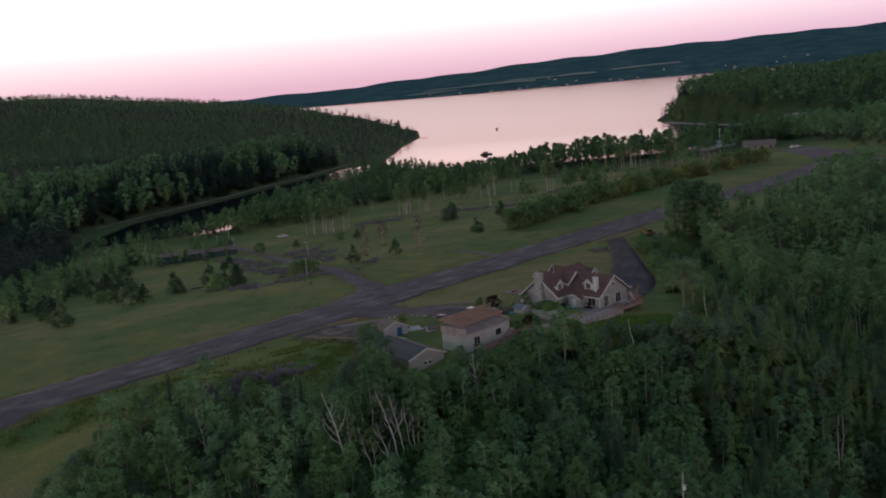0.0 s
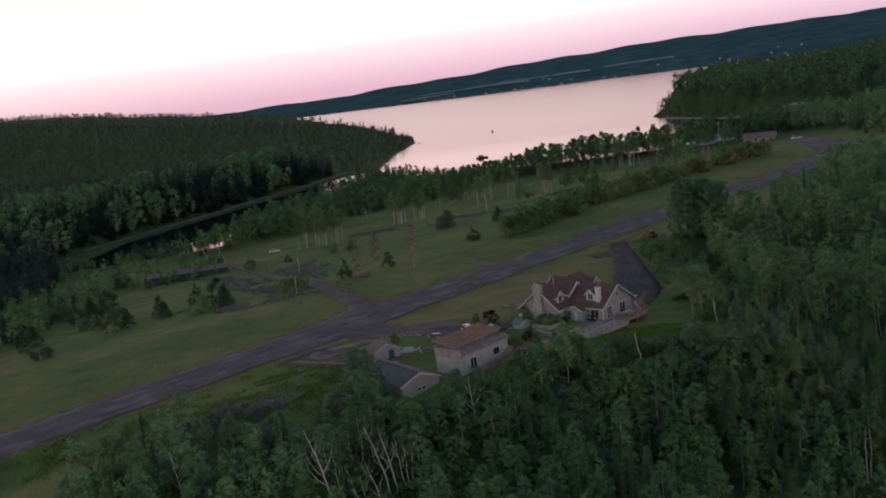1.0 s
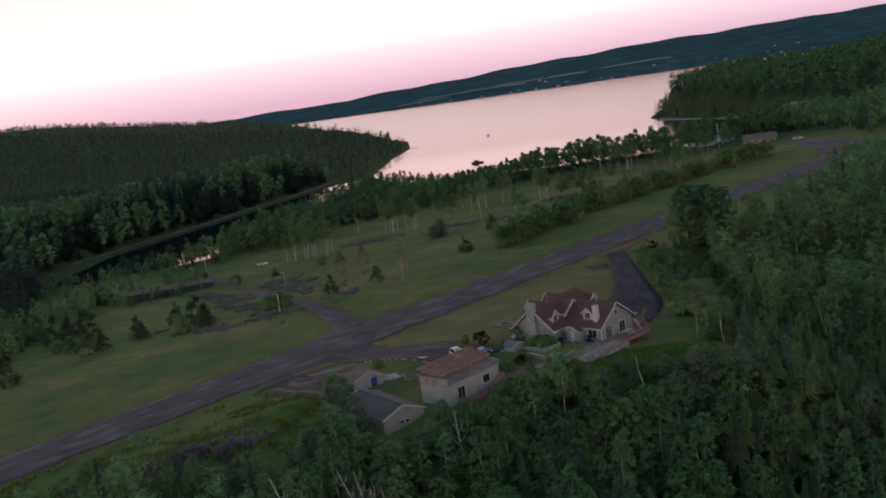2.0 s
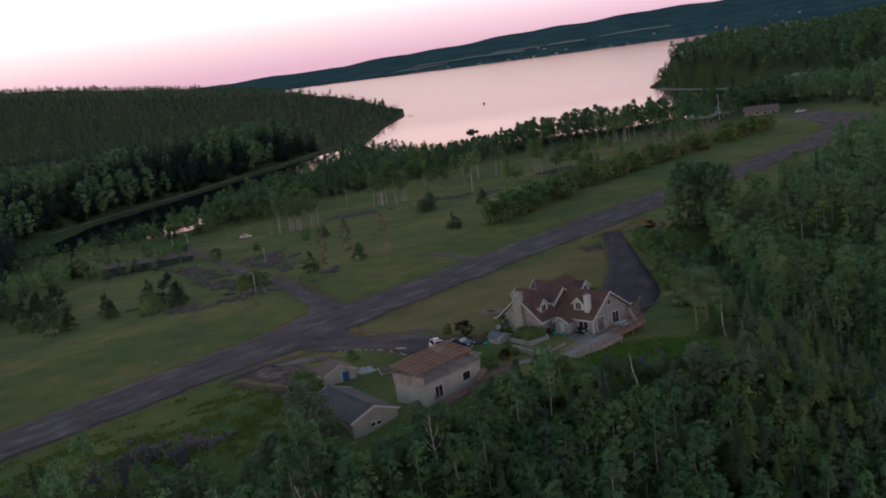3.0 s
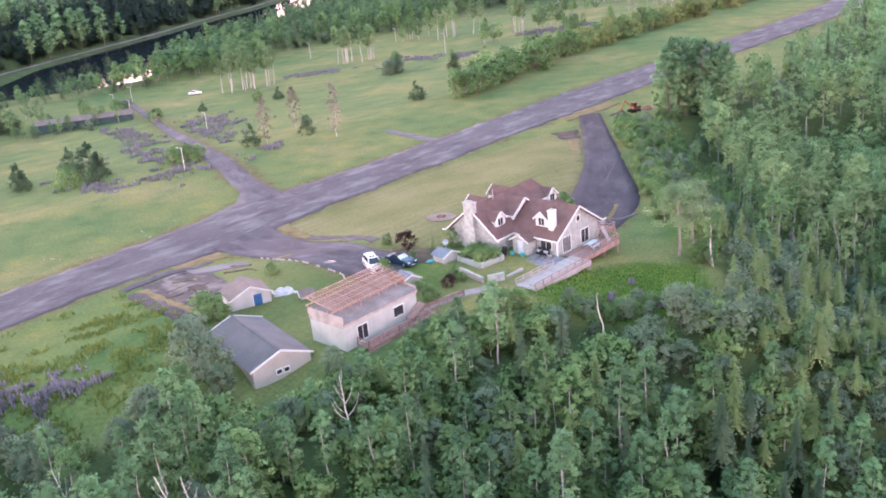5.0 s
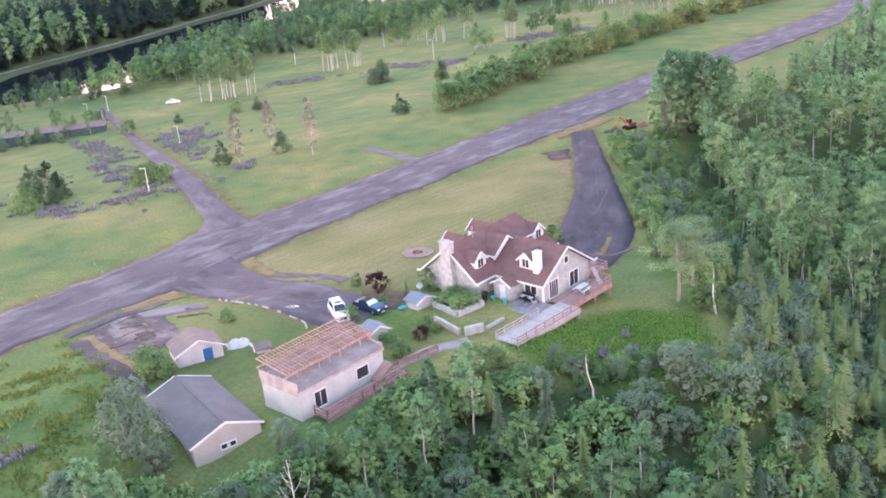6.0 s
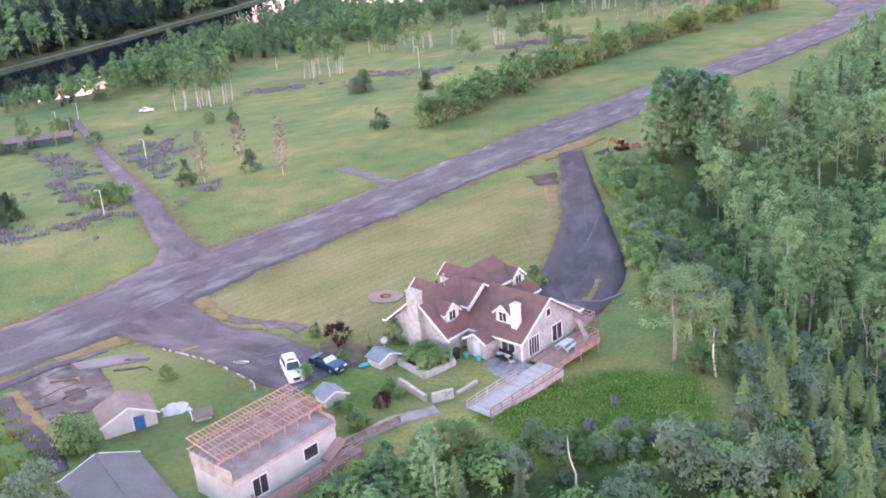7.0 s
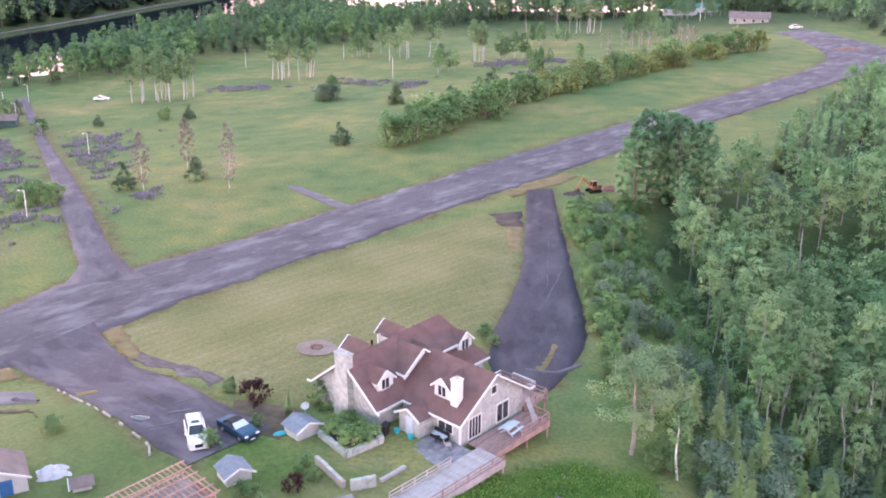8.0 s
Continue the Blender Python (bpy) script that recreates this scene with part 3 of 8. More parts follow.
for poly_, reach in ((ROAD_LEFT + ROAD_RIGHT[::-1], 2.6), (SIDE_ROAD, 1.8), (DRIVEWAY, 1.2), (PARKING, 1.6)):
    d_ = inside(poly_, px[near_], py[near_]) + wob[near_] * 1.2
    worn[near_] = np.maximum(worn[near_], smooth(-reach, 0.3, d_))
vt = ground_mesh.attributes.new("verge", "FLOAT", "POINT")
vt.data.foreach_set("value", (0.8 * worn).astype(np.float32))
tagged(new("ground", ground_mesh), "grassy hillside falling to a lake, with mown lawn and rough meadow", "ground", kind="structure")


# ---- water ----
def water_material():
    m = bpy.data.materials.new("calm_lake_water")
    m.use_nodes = True
    nt = m.node_tree
    b = nt.nodes["Principled BSDF"]
    b.inputs["Base Color"].default_value = (0.012, 0.017, 0.02, 1)
    b.inputs["Roughness"].default_value, b.inputs["IOR"].default_value = 0.06, 1.24
    b.inputs["Specular IOR Level"].default_value = 0.5
    tc, n1, bp = nt.nodes.new("ShaderNodeTexCoord"), nt.nodes.new("ShaderNodeTexNoise"), nt.nodes.new("ShaderNodeBump")
    mp = nt.nodes.new("ShaderNodeMapping")
    mp.inputs["Scale"].default_value = (0.06, 0.16, 1)
    nt.links.new(tc.outputs["Object"], mp.inputs[0])
    nt.links.new(mp.outputs[0], n1.inputs["Vector"])
    n1.inputs["Scale"].default_value, n1.inputs["Detail"].default_value = 1.0, 5
    bp.inputs["Strength"].default_value, bp.inputs["Distance"].default_value = 0.04, 0.3
    nt.links.new(n1.outputs[0], bp.inputs["Height"])
    nt.links.new(bp.outputs[0], b.inputs["Normal"])
    gp, sp_, mr = nt.nodes.new("ShaderNodeNewGeometry"), nt.nodes.new("ShaderNodeSeparateXYZ"), nt.nodes.new("ShaderNodeMapRange")
    nt.links.new(gp.outputs["Position"], sp_.inputs[0])
    nt.links.new(sp_.outputs["Y"], mr.inputs["Value"])
    for key_, val_ in (("From Min", 460), ("From Max", 760), ("To Min", 0.03), ("To Max", 0.16)):
        mr.inputs[key_].default_value = val_
    nt.links.new(mr.outputs[0], b.inputs["Roughness"])
    return m


WATER_Z = -15.0
wx, wy = np.meshgrid(np.linspace(-1300, 1300, 14), np.linspace(180, 3800, 20))
wv = np.stack([wx, wy, np.full(wx.shape, WATER_Z)], -1).reshape(-1, 3)
wi = np.arange(wx.size).reshape(wx.shape)
wf = np.stack([wi[:-1, :-1], wi[:-1, 1:], wi[1:, 1:], wi[1:, :-1]], -1).reshape(-1, 4)
tagged(new("water", fast_mesh("water", wv, wf, water_material())), "calm pink-lit lake and inlet water", "lake", kind="structure")


# ---- roads and paved ground ----
def resample(pts, n):
    pts = np.array(pts, float)
    seg = np.r_[0, np.cumsum(np.hypot(*np.diff(pts, axis=0).T))]
    at = np.linspace(0, seg[-1], n)
    return np.stack([np.interp(at, seg, pts[:, 0]), np.interp(at, seg, pts[:, 1])], -1)


def paved(name, left, right, mat, label, category, lift=0.07, step=1.2, ragged=0.35, across=None):
    """A strip of paving between two edges, draped over the ground, with ragged sides and a drop at the edge."""
    length = max(np.hypot(*np.diff(np.array(left, float), axis=0).T).sum(), np.hypot(*np.diff(np.array(right, float), axis=0).T).sum())
    n = max(3, int(length / step))
    a, b = resample(left, n), resample(right, n)
    wide = np.hypot(*(b - a).T).mean()
    k = across or max(4, int(wide / step))
    rows = []
    for i in range(n):
        d = b[i] - a[i]
        w = np.hypot(*d) + 1e-6
        ja = noise.noise((a[i][0] * 0.35, a[i][1] * 0.35, 3)) * ragged + noise.noise((a[i][0] * 1.3, a[i][1] * 1.3, 9)) * ragged * 0.5
        jb = noise.noise((b[i][0] * 0.35, b[i][1] * 0.35, 7)) * ragged + noise.noise((b[i][0] * 1.3, b[i][1] * 1.3, 2)) * ragged * 0.5
        p, q = a[i] - d / w * ja, b[i] + d / w * jb
        rows.append([p + (q - p) * j / k for j in range(k + 1)])
    g = np.array(rows)
    z = ground(g[..., 0], g[..., 1]) + np.array([noise.noise((x * 0.13, y * 0.13, 0)) * 0.10 for x, y in g.reshape(-1, 2)]).reshape(g.shape[:2]) + lift
    top = np.concatenate([g, z[..., None]], -1)
    low = top[:, [0, -1]].copy()
    low[..., 2] -= 0.25
    full = np.concatenate([low[:, :1], top, low[:, 1:]], 1)
    idx = np.arange(full.shape[0] * full.shape[1]).reshape(full.shape[:2])
    f = np.stack([idx[:-1, :-1], idx[:-1, 1:], idx[1:, 1:], idx[1:, :-1]], -1).reshape(-1, 4)
    me = fast_mesh(name, full.reshape(-1, 3), f, mat, True)
    ob = new(name, me)
    return tagged(ob, label, category, kind="structure")


def asphalt_material(name, dark, light, pale, patch=0.5, along=52):
    """Old asphalt: broad worn and damp areas, pale scuffed lanes along the way, fine grit."""
    mid = tuple((p + q) / 2 for p, q in zip(dark, light))
    m = material(name, three(dark, mid, light), 0.09, 0.92, fine=2.2, bump=0.25, bump_scale=6, spec=0.2)
    nt = m.node_tree
    b = nt.nodes["Principled BSDF"]
    tc, mp = nt.nodes.new("ShaderNodeTexCoord"), nt.nodes.new("ShaderNodeMapping")
    mp.vector_type = "TEXTURE"
    mp.inputs["Rotation"].default_value = (0, 0, radians(along))
    mp.inputs["Scale"].default_value = (2.6, 1.0, 1)
    nt.links.new(tc.outputs["Object"], mp.inputs[0])
    src = b.inputs["Base Color"].links[0].from_socket
    for scale, detail, low, high, colour, most in ((0.33, 5, 0.50, 0.66, pale, patch), (0.85, 7, 0.56, 0.70, pale, patch * 0.6), (0.42, 6, 0.57, 0.68, tuple(v * 0.66 for v in dark), 0.5), (1.9, 4, 0.60, 0.72, tuple(v * 0.7 for v in dark), 0.4)):
        n = nt.nodes.new("ShaderNodeTexNoise")
        n.noise_dimensions = "4D"
        n.inputs["W"].default_value = scale * 7 + most
        n.inputs["Scale"].default_value, n.inputs["Detail"].default_value = scale, detail
        nt.links.new(mp.outputs[0], n.inputs["Vector"])
        r = ramp_node(nt, [(low, (0, 0, 0)), (high, (most, most, most))])
        nt.links.new(n.outputs[0], r.inputs[0])
        mix = nt.nodes.new("ShaderNodeMixRGB")
        mix.inputs[2].default_value = (*colour, 1)
        nt.links.new(r.outputs[0], mix.inputs[0])
        nt.links.new(src, mix.inputs[1])
        src = mix.outputs[0]
    nt.links.new(src, b.inputs["Base Color"])
    return m


M_ROAD = asphalt_material("old_cracked_asphalt", (0.070, 0.063, 0.072), (0.132, 0.122, 0.130), (0.215, 0.204, 0.209), 0.7)
M_LANE = asphalt_material("narrow_lane_asphalt", (0.075, 0.069, 0.078), (0.130, 0.120, 0.132), (0.20, 0.188, 0.195), 0.6, 119)
M_DRIVE = asphalt_material("dark_driveway_asphalt", (0.044, 0.041, 0.050), (0.074, 0.069, 0.082), (0.125, 0.118, 0.132), 0.5, 85)
M_PARK = asphalt_material("worn_parking_asphalt", (0.064, 0.058, 0.069), (0.112, 0.102, 0.116), (0.185, 0.172, 0.183), 0.6, -35)
M_GRAVELS = asphalt_material("broken_asphalt_and_gravel", (0.044, 0.040, 0.042), (0.105, 0.094, 0.095), (0.215, 0.195, 0.185), 0.9, -40)
M_PALESLAB = asphalt_material("pale_worn_paving", (0.12, 0.11, 0.115), (0.17, 0.157, 0.163), (0.24, 0.225, 0.23), 0.6, 10)
M_VERGE = material("dry_ochre_verge", three((0.11, 0.085, 0.035), (0.16, 0.13, 0.055), (0.21, 0.165, 0.085)), 0.5, 0.95, fine=5, bump=0.4)
M_DIRT = material("brown_dirt_and_moss", three((0.045, 0.042, 0.028), (0.075, 0.066, 0.042), (0.115, 0.098, 0.06)), 0.9, 0.95, fine=7, bump=0.4)
M_PATH = material("pale_gravel_path", three((0.17, 0.15, 0.135), (0.24, 0.215, 0.20), (0.32, 0.29, 0.275)), 0.6, 0.95, fine=6, bump=0.3)

paved("road", ROAD_LEFT, ROAD_RIGHT,
      M_ROAD, "long strip of old cracked purplish-grey asphalt", "road", ragged=0.9)
paved("road", [(117, 253), (118, 268), (117, 285), (117.5, 305), (117, 325)], [(139, 242), (146, 256), (143, 275), (134, 300), (131, 330)], M_ROAD, "old asphalt bend leading down to farm buildings", "road", 0.075)
paved("road", [(139, 243), (165, 262), (200, 285)], [(128, 229), (150, 238), (205, 268)], M_ROAD, "old asphalt running off behind trees", "road", 0.08)
paved("road", [(-45.5, 36), (-46.6, 44), (-50.5, 51), (-59.4, 67), (-81.6, 108), (-105, 150), (-130.5, 194.5), (-142, 212)], [(-35, 40), (-39.5, 44.5), (-44.8, 51), (-54.2, 67.3), (-76.8, 107), (-100.2, 146), (-127.2, 194), (-137.6, 213)], M_LANE, "narrow side road of worn asphalt between grass", "road", 0.085)
paved("driveway", [(18.0, 88.5), (17.8, 68), (17.3, 46), (15.8, 33), (13.8, 22), (13.6, 13), (16, 8)], [(22.6, 89.5), (23.4, 68), (24.3, 47), (25.2, 31), (25.2, 25), (23.8, 18.5), (20.5, 10.5)], M_DRIVE, "freshly dark asphalt driveway beside the lawn", "driveway", 0.09, ragged=0.25)
paved("parking", [(-36.5, 25.0), (-33.5, 20.8), (-25.3, 10.6), (-17.3, 4.0), (-10.7, -0.8), (-6.5, -3.2)], [(-42.5, 13.5), (-38, 10.5), (-33.8, 7.2), (-22.4, -2.8), (-16.2, -7.8), (-12.6, -10.5)], M_PARK, "worn asphalt parking area with cracks", "parking", 0.09)
paved("parking", [(-48.6, -1.0), (-44.4, 4.2), (-39.5, 3.6), (-36.6, -1.5), (-32.6, -8.0)], [(-46.8, -2.4), (-43.5, -6.5), (-39.8, -11), (-37.4, -14.0), (-34.4, -17.0)], M_GRAVELS, "broken asphalt and gravel yard", "yard", 0.06, ragged=0.9)
paved("pavement", [(-49.6, -4.2), (-41.5, -14.2), (-32.2, -24.6)], [(-47.4, -3.6), (-39.0, -13.6), (-30.4, -23.4)], M_DRIVE, "dark strip of old paving", "paving", 0.1, ragged=0.6)
paved("pavement", [(-43.6, 4.4), (-39.0, 6.0), (-34.9, 5.4)], [(-41.0, 1.6), (-37.0, 2.2), (-32.8, 2.2)], M_PALESLAB, "pale worn concrete slab in grass", "paving", 0.115, ragged=0.5)
paved("pavement", [(-28.5, 14.8), (-21, 8.8), (-14.8, 4.6)], [(-27.6, 16.2), (-20, 10.4), (-14.0, 5.9)], M_GRAVELS, "broken strip of paving at the lawn edge", "paving", 0.04, ragged=1.1)
paved("pavement", [(-26.0, 85.8), (-14.0, 73.8)], [(-24.2, 87.0), (-12.2, 75.6)], M_PALESLAB, "short pale concrete stub beside the road", "paving", 0.08, ragged=0.4)
paved("pavement", [(11.6, 73.6), (14.2, 65.5)], [(17.2, 75.2), (17.2, 65.5)], M_SOIL, "patch of dark bare soil by the driveway", "soil", 0.07, ragged=0.8)
paved("pavement", [(14.6, 65.5), (15.8, 52)], [(17.2, 65.5), (17.1, 52)], M_VERGE, "brown worn grass verge beside the driveway", "verge", 0.05, ragged=0.9)
paved("pavement", [(12.5, 88), (18, 93), (25.5, 100.5)], [(15.5, 83.5), (21, 89.5), (28, 98)], M_VERGE, "dry grass verge at the driveway mouth", "verge", 0.05, ragged=0.8)
paved("road", [(x - 1.0, y) for x, y in zip(SHORE_ROAD_X, SHORE_ROAD_Y)], [(x + 1.0, y) for x, y in zip(SHORE_ROAD_X, SHORE_ROAD_Y)], M_PALESLAB, "pale shore road across the inlet", "road", 0.25, step=6, ragged=0.2)

paved("pavement", [(-11.8, 1.8), (-8, 1.2), (-4.4, 0.6)], [(-10.8, -2.6), (-8, -4.2), (-5.4, -5.4)], M_DIRT, "dark planted soil round the garden bushes", "soil", 0.05, ragged=0.7)
paved("pavement", [(-36.6, 26.5), (-34.2, 21.6), (-29.6, 16.4), (-27.4, 13.6)], [(-34.6, 28.2), (-32.0, 23.4), (-28.2, 18.2), (-26.6, 14.4)], M_VERGE, "ochre worn grass at the lawn corner", "verge", 0.05, ragged=0.9)
paved("pavement", [(-46.6, 6.2), (-41.0, 12.0)], [(-45.0, 4.6), (-38.4, 9.6)], M_VERGE, "ochre grass between the road and the yard", "verge", 0.1, ragged=0.9)
M_CRACK = material("pale_filled_cracks", two((0.085, 0.08, 0.088), (0.125, 0.118, 0.125)), 1.0, 0.9, fine=8)
for a_, b_, w_ in (((17.6, 14.6), (24.0, 17.2), 0.55), ((20.6, 40), (21.2, 62), 0.10), ((19.0, 30), (22.8, 46), 0.08)):
    n_ = Vector((b_[1] - a_[1], a_[0] - b_[0], 0)).normalized() * w_
    mid_ = ((a_[0] + b_[0]) / 2 + n_.x * 1.5, (a_[1] + b_[1]) / 2 + n_.y * 1.5)
    paved("pavement", [a_, mid_, b_], [(a_[0] + n_.x, a_[1] + n_.y), (mid_[0] + n_.x, mid_[1] + n_.y), (b_[0] + n_.x, b_[1] + n_.y)], M_CRACK, "pale sealed crack across the driveway", "crack", 0.105, ragged=0.25, across=2)
paved("pavement", [(18.6, 14.5), (19.6, 18.5), (20.2, 22.0)], [(19.6, 14.5), (21.4, 18.5), (22.0, 22.0)], M_VERGE, "ochre sandy stain on the driveway", "stain", 0.10, ragged=0.5)
M_PUDDLE = material("rain_puddle", two((0.03, 0.03, 0.035), (0.05, 0.05, 0.055)), 1, 0.05, spec=0.8)
paved("water", [(-20.9, -2.5), (-20.3, -2.0), (-19.6, -2.0), (-18.9, -2.6)], [(-20.8, -2.9), (-20.3, -3.4), (-19.6, -3.5), (-19.0, -3.0)], M_PUDDLE, "small puddle shining on the parking", "puddle", 0.115, step=0.5, ragged=0.25)
paved("pavement", [(-43.4, -0.2), (-40.6, 0.2)], [(-42.6, -2.2), (-39.8, -1.4)], M_VERGE, "ochre weedy patch in the broken yard", "weeds", 0.085, ragged=1.0)
paved("pavement", [(-43.5, -1.5), (-40, -5.5), (-37, -8.6)], [(-41.5, -0.2), (-38, -4.2), (-35.4, -7)], M_GRAVELS, "pale gravel patch in the broken yard", "gravel", 0.09, ragged=1.0)
paved("pavement", [(-39.8, -4.6), (-37.4, -8.4)], [(-38.4, -3.8), (-36.0, -7.4)], M_SOIL, "dark bare earth patch in the yard", "soil", 0.11, ragged=0.9)
paved("pavement", [(-48.8, -2.6), (-41.6, -11.8), (-35.6, -19.0)], [(-47.2, -2.0), (-40.2, -10.6), (-33.8, -17.6)], M_VERGE, "ochre grass strip between the old pavings", "verge", 0.085, ragged=0.7)
paved("pavement", [(-29.5, 4.2), (-27.4, 4.6)], [(-28.7, 2.6), (-26.6, 3.2)], M_VERGE, "grassy patch in the parking asphalt", "weeds", 0.105, ragged=0.6)
paved("pavement", [(-51.6, -2.0), (-47.8, 3.6), (-41, 8.6)], [(-50.0, -2.6), (-46.2, 2.6), (-40, 7.4)], M_PARK, "pale gravelly strip between road and yard", "gravel", 0.1, ragged=0.6)
paved("pavement", [(112, 806), (148, 722), (192, 662), (240, 640)], [(115, 810), (152, 726), (195, 667), (241, 645)], M_PATH, "pale narrow beach under the headland", "beach", 1.1, step=8, ragged=0.5)
# Field green shifted towards blue: distance haze put into the colour.
M_FIELD = material("haze_tinted_pale_field", two((0.13, 0.20, 0.20), (0.18, 0.25, 0.24)), 0.01, 0.95, fine=0.08)
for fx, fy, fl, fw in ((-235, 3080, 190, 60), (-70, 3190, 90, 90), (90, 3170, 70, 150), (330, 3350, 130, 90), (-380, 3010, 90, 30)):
    paved("field", [(fx - fl, fy), (fx, fy + 14), (fx + fl, fy + 30)], [(fx - fl * 0.8, fy + fw), (fx, fy + fw + 24), (fx + fl, fy + fw + 20)], M_FIELD, "pale green field on the far slope, haze in its colour", "field", 2.5, step=30, ragged=10)

cr_ = random.Random(21)


def crack(x, y, ang, ln, w, mat, label):
    """A wandering crack with dirt and moss in it, lying on the asphalt."""
    pts, a = [], radians(ang)
    for i in range(7):
        pts.append((x + math.cos(a) * ln * i / 6, y + math.sin(a) * ln * i / 6))
        x, y = x + cr_.uniform(-0.35, 0.35), y + cr_.uniform(-0.35, 0.35)
    n_ = (-math.sin(a), math.cos(a))
    ws = [w * cr_.uniform(0.4, 1.3) for _ in pts]
    paved("pavement", pts, [(p_[0] + n_[0] * v, p_[1] + n_[1] * v) for p_, v in zip(pts, ws)], mat, label, "crack", 0.125, step=0.7, ragged=0.12, across=2)


for i in range(9):
    crack(cr_.uniform(-46, -33), cr_.uniform(-12, 4), cr_.uniform(-60, 60), cr_.uniform(2, 5), cr_.uniform(0.3, 1.1), cr_.choice((M_DIRT, M_SOIL, M_GRAVELS)), "patch of dirt and moss in the broken yard")
for i in range(3):
    crack(cr_.uniform(-38, -18), cr_.uniform(0, 12), -40 + cr_.uniform(-15, 15), cr_.uniform(3, 7), cr_.uniform(0.1, 0.22), M_DIRT, "mossy crack in the parking asphalt")


# ---- trees: leaves as small quads gathered in clumps ----
def leaf_quads(rng, centres, radii, each, size, droop=0.0, aspect=0.7):
    """Leaf sprays scattered in round clumps. Returns corners (n, 3, 3)."""
    c = np.repeat(np.array(centres, float), each, 0)
    r = np.repeat(np.array(radii, float), each, 0)
    if r.ndim == 1:
        r = r[:, None]
    d = rng.normal(size=c.shape)
    d /= np.linalg.norm(d, axis=1, keepdims=True)
    p = c + d * r * rng.uniform(0.2, 1.05, (len(c), 1))
    n = d * 0.8 + rng.normal(size=c.shape) * 0.5 + np.array([0, 0, 0.45])
    n /= np.linalg.norm(n, axis=1, keepdims=True)
    a = np.cross(n, rng.normal(size=c.shape))
    a /= np.linalg.norm(a, axis=1, keepdims=True) + 1e-9
    b = np.cross(n, a)
    s = size * rng.uniform(0.6, 1.3, (len(c), 1))
    a, b = a * s, b * s * aspect
    q = np.stack([p - a, p + a * 0.45 - b, p + a * 0.7 + b], 1)
    q[..., 2] -= droop * s * 0.5
    return q


def crown_round(rng, h, w, base, clumps, each, size, power=0.75):
    zs = rng.uniform(0, 1, clumps) ** 0.9
    rad = w * np.sin(np.pi * np.clip(zs * 0.82 + 0.16, 0, 1)) ** power
    ang = rng.uniform(0, 2 * np.pi, clumps)
    rr = rad * rng.uniform(0.35, 1.0, clumps)
    c = np.stack([np.cos(ang) * rr, np.sin(ang) * rr, h * (base + (0.96 - base) * zs)], -1)
    size_c = rng.uniform(0.7, 1.3, clumps) * w * 2.0 / clumps ** 0.5
    return leaf_quads(rng, c, np.stack([size_c, size_c, size_c * 0.8], -1), each, size)


def crown_cone(rng, h, w, base, clumps, each, size):
    """Bushy young conifer: broad at the foot, rounded off at the top."""
    zs = 1 - rng.uniform(0, 1, clumps) ** 0.65
    rad = w * (1 - zs) ** 0.75 * rng.uniform(0.45, 1.0, clumps)
    ang = rng.uniform(0, 2 * np.pi, clumps)
    c = np.stack([np.cos(ang) * rad, np.sin(ang) * rad, h * (base + (0.95 - base) * zs)], -1)
    r = w * 0.34 * (1.15 - 0.75 * zs) * rng.uniform(0.8, 1.2, clumps)
    return leaf_quads(rng, c, np.stack([r, r, r * 0.8], -1), each, size, aspect=0.5)


def crown_spruce(rng, h, w, base, whorls, arms, per, size):
    out = []
    for i in range(whorls):
        f = i / whorls
        z = h * (base + (1 - base) * f)
        reach = w * (1 - f) ** 0.85 * rng.uniform(0.75, 1.15) + 0.12
        for k in range(max(4, int(arms * (1 - 0.6 * f)))):
            ang = rng.uniform(0, 2 * np.pi)
            dv = np.array([math.cos(ang), math.sin(ang), 0])
            sv = np.array([-dv[1], dv[0], 0])
            for j in range(per):
                t = (j + rng.uniform(0.3, 0.9)) / per
                p = dv * reach * t + np.array([0, 0, z - reach * 0.42 * t + rng.uniform(-0.1, 0.1)])
                s = size * (0.65 + 0.5 * (1 - t)) * rng.uniform(0.7, 1.2) * (1 - 0.45 * f)
                tilt = np.array([0, 0, -0.45 * s])
                out.append([p - dv * s * 0.5 + sv * s * 0.62, p - dv * s * 0.5 - sv * s * 0.62, p + dv * s + tilt])
    return np.array(out)


def crown_normals(q, rng):
    """Soft outward normals for the leaves of one crown, and the leaves turned to face outwards."""
    p = q.mean(1)
    lo, hi = p.min(0), p.max(0)
    c = np.array([(lo[0] + hi[0]) / 2, (lo[1] + hi[1]) / 2, lo[2] + 0.35 * (hi[2] - lo[2])])
    r = np.maximum((hi - lo) / 2, 0.1)
    g = np.cross(q[:, 1] - q[:, 0], q[:, 2] - q[:, 0])
    g /= np.linalg.norm(g, axis=1, keepdims=True) + 1e-9
    n = (p - c) / r
    n /= np.linalg.norm(n, axis=1, keepdims=True) + 1e-9
    g *= np.where((g * n).sum(1, keepdims=True) < 0, -1, 1)
    flip = (np.cross(q[:, 1] - q[:, 0], q[:, 2] - q[:, 0]) * n).sum(1) < 0
    q = np.where(flip[:, None, None], q[:, ::-1], q)
    n = n * 0.75 + g * 0.22 + np.array([0, 0, 0.4])
    return q, n / (np.linalg.norm(n, axis=1, keepdims=True) + 1e-9)


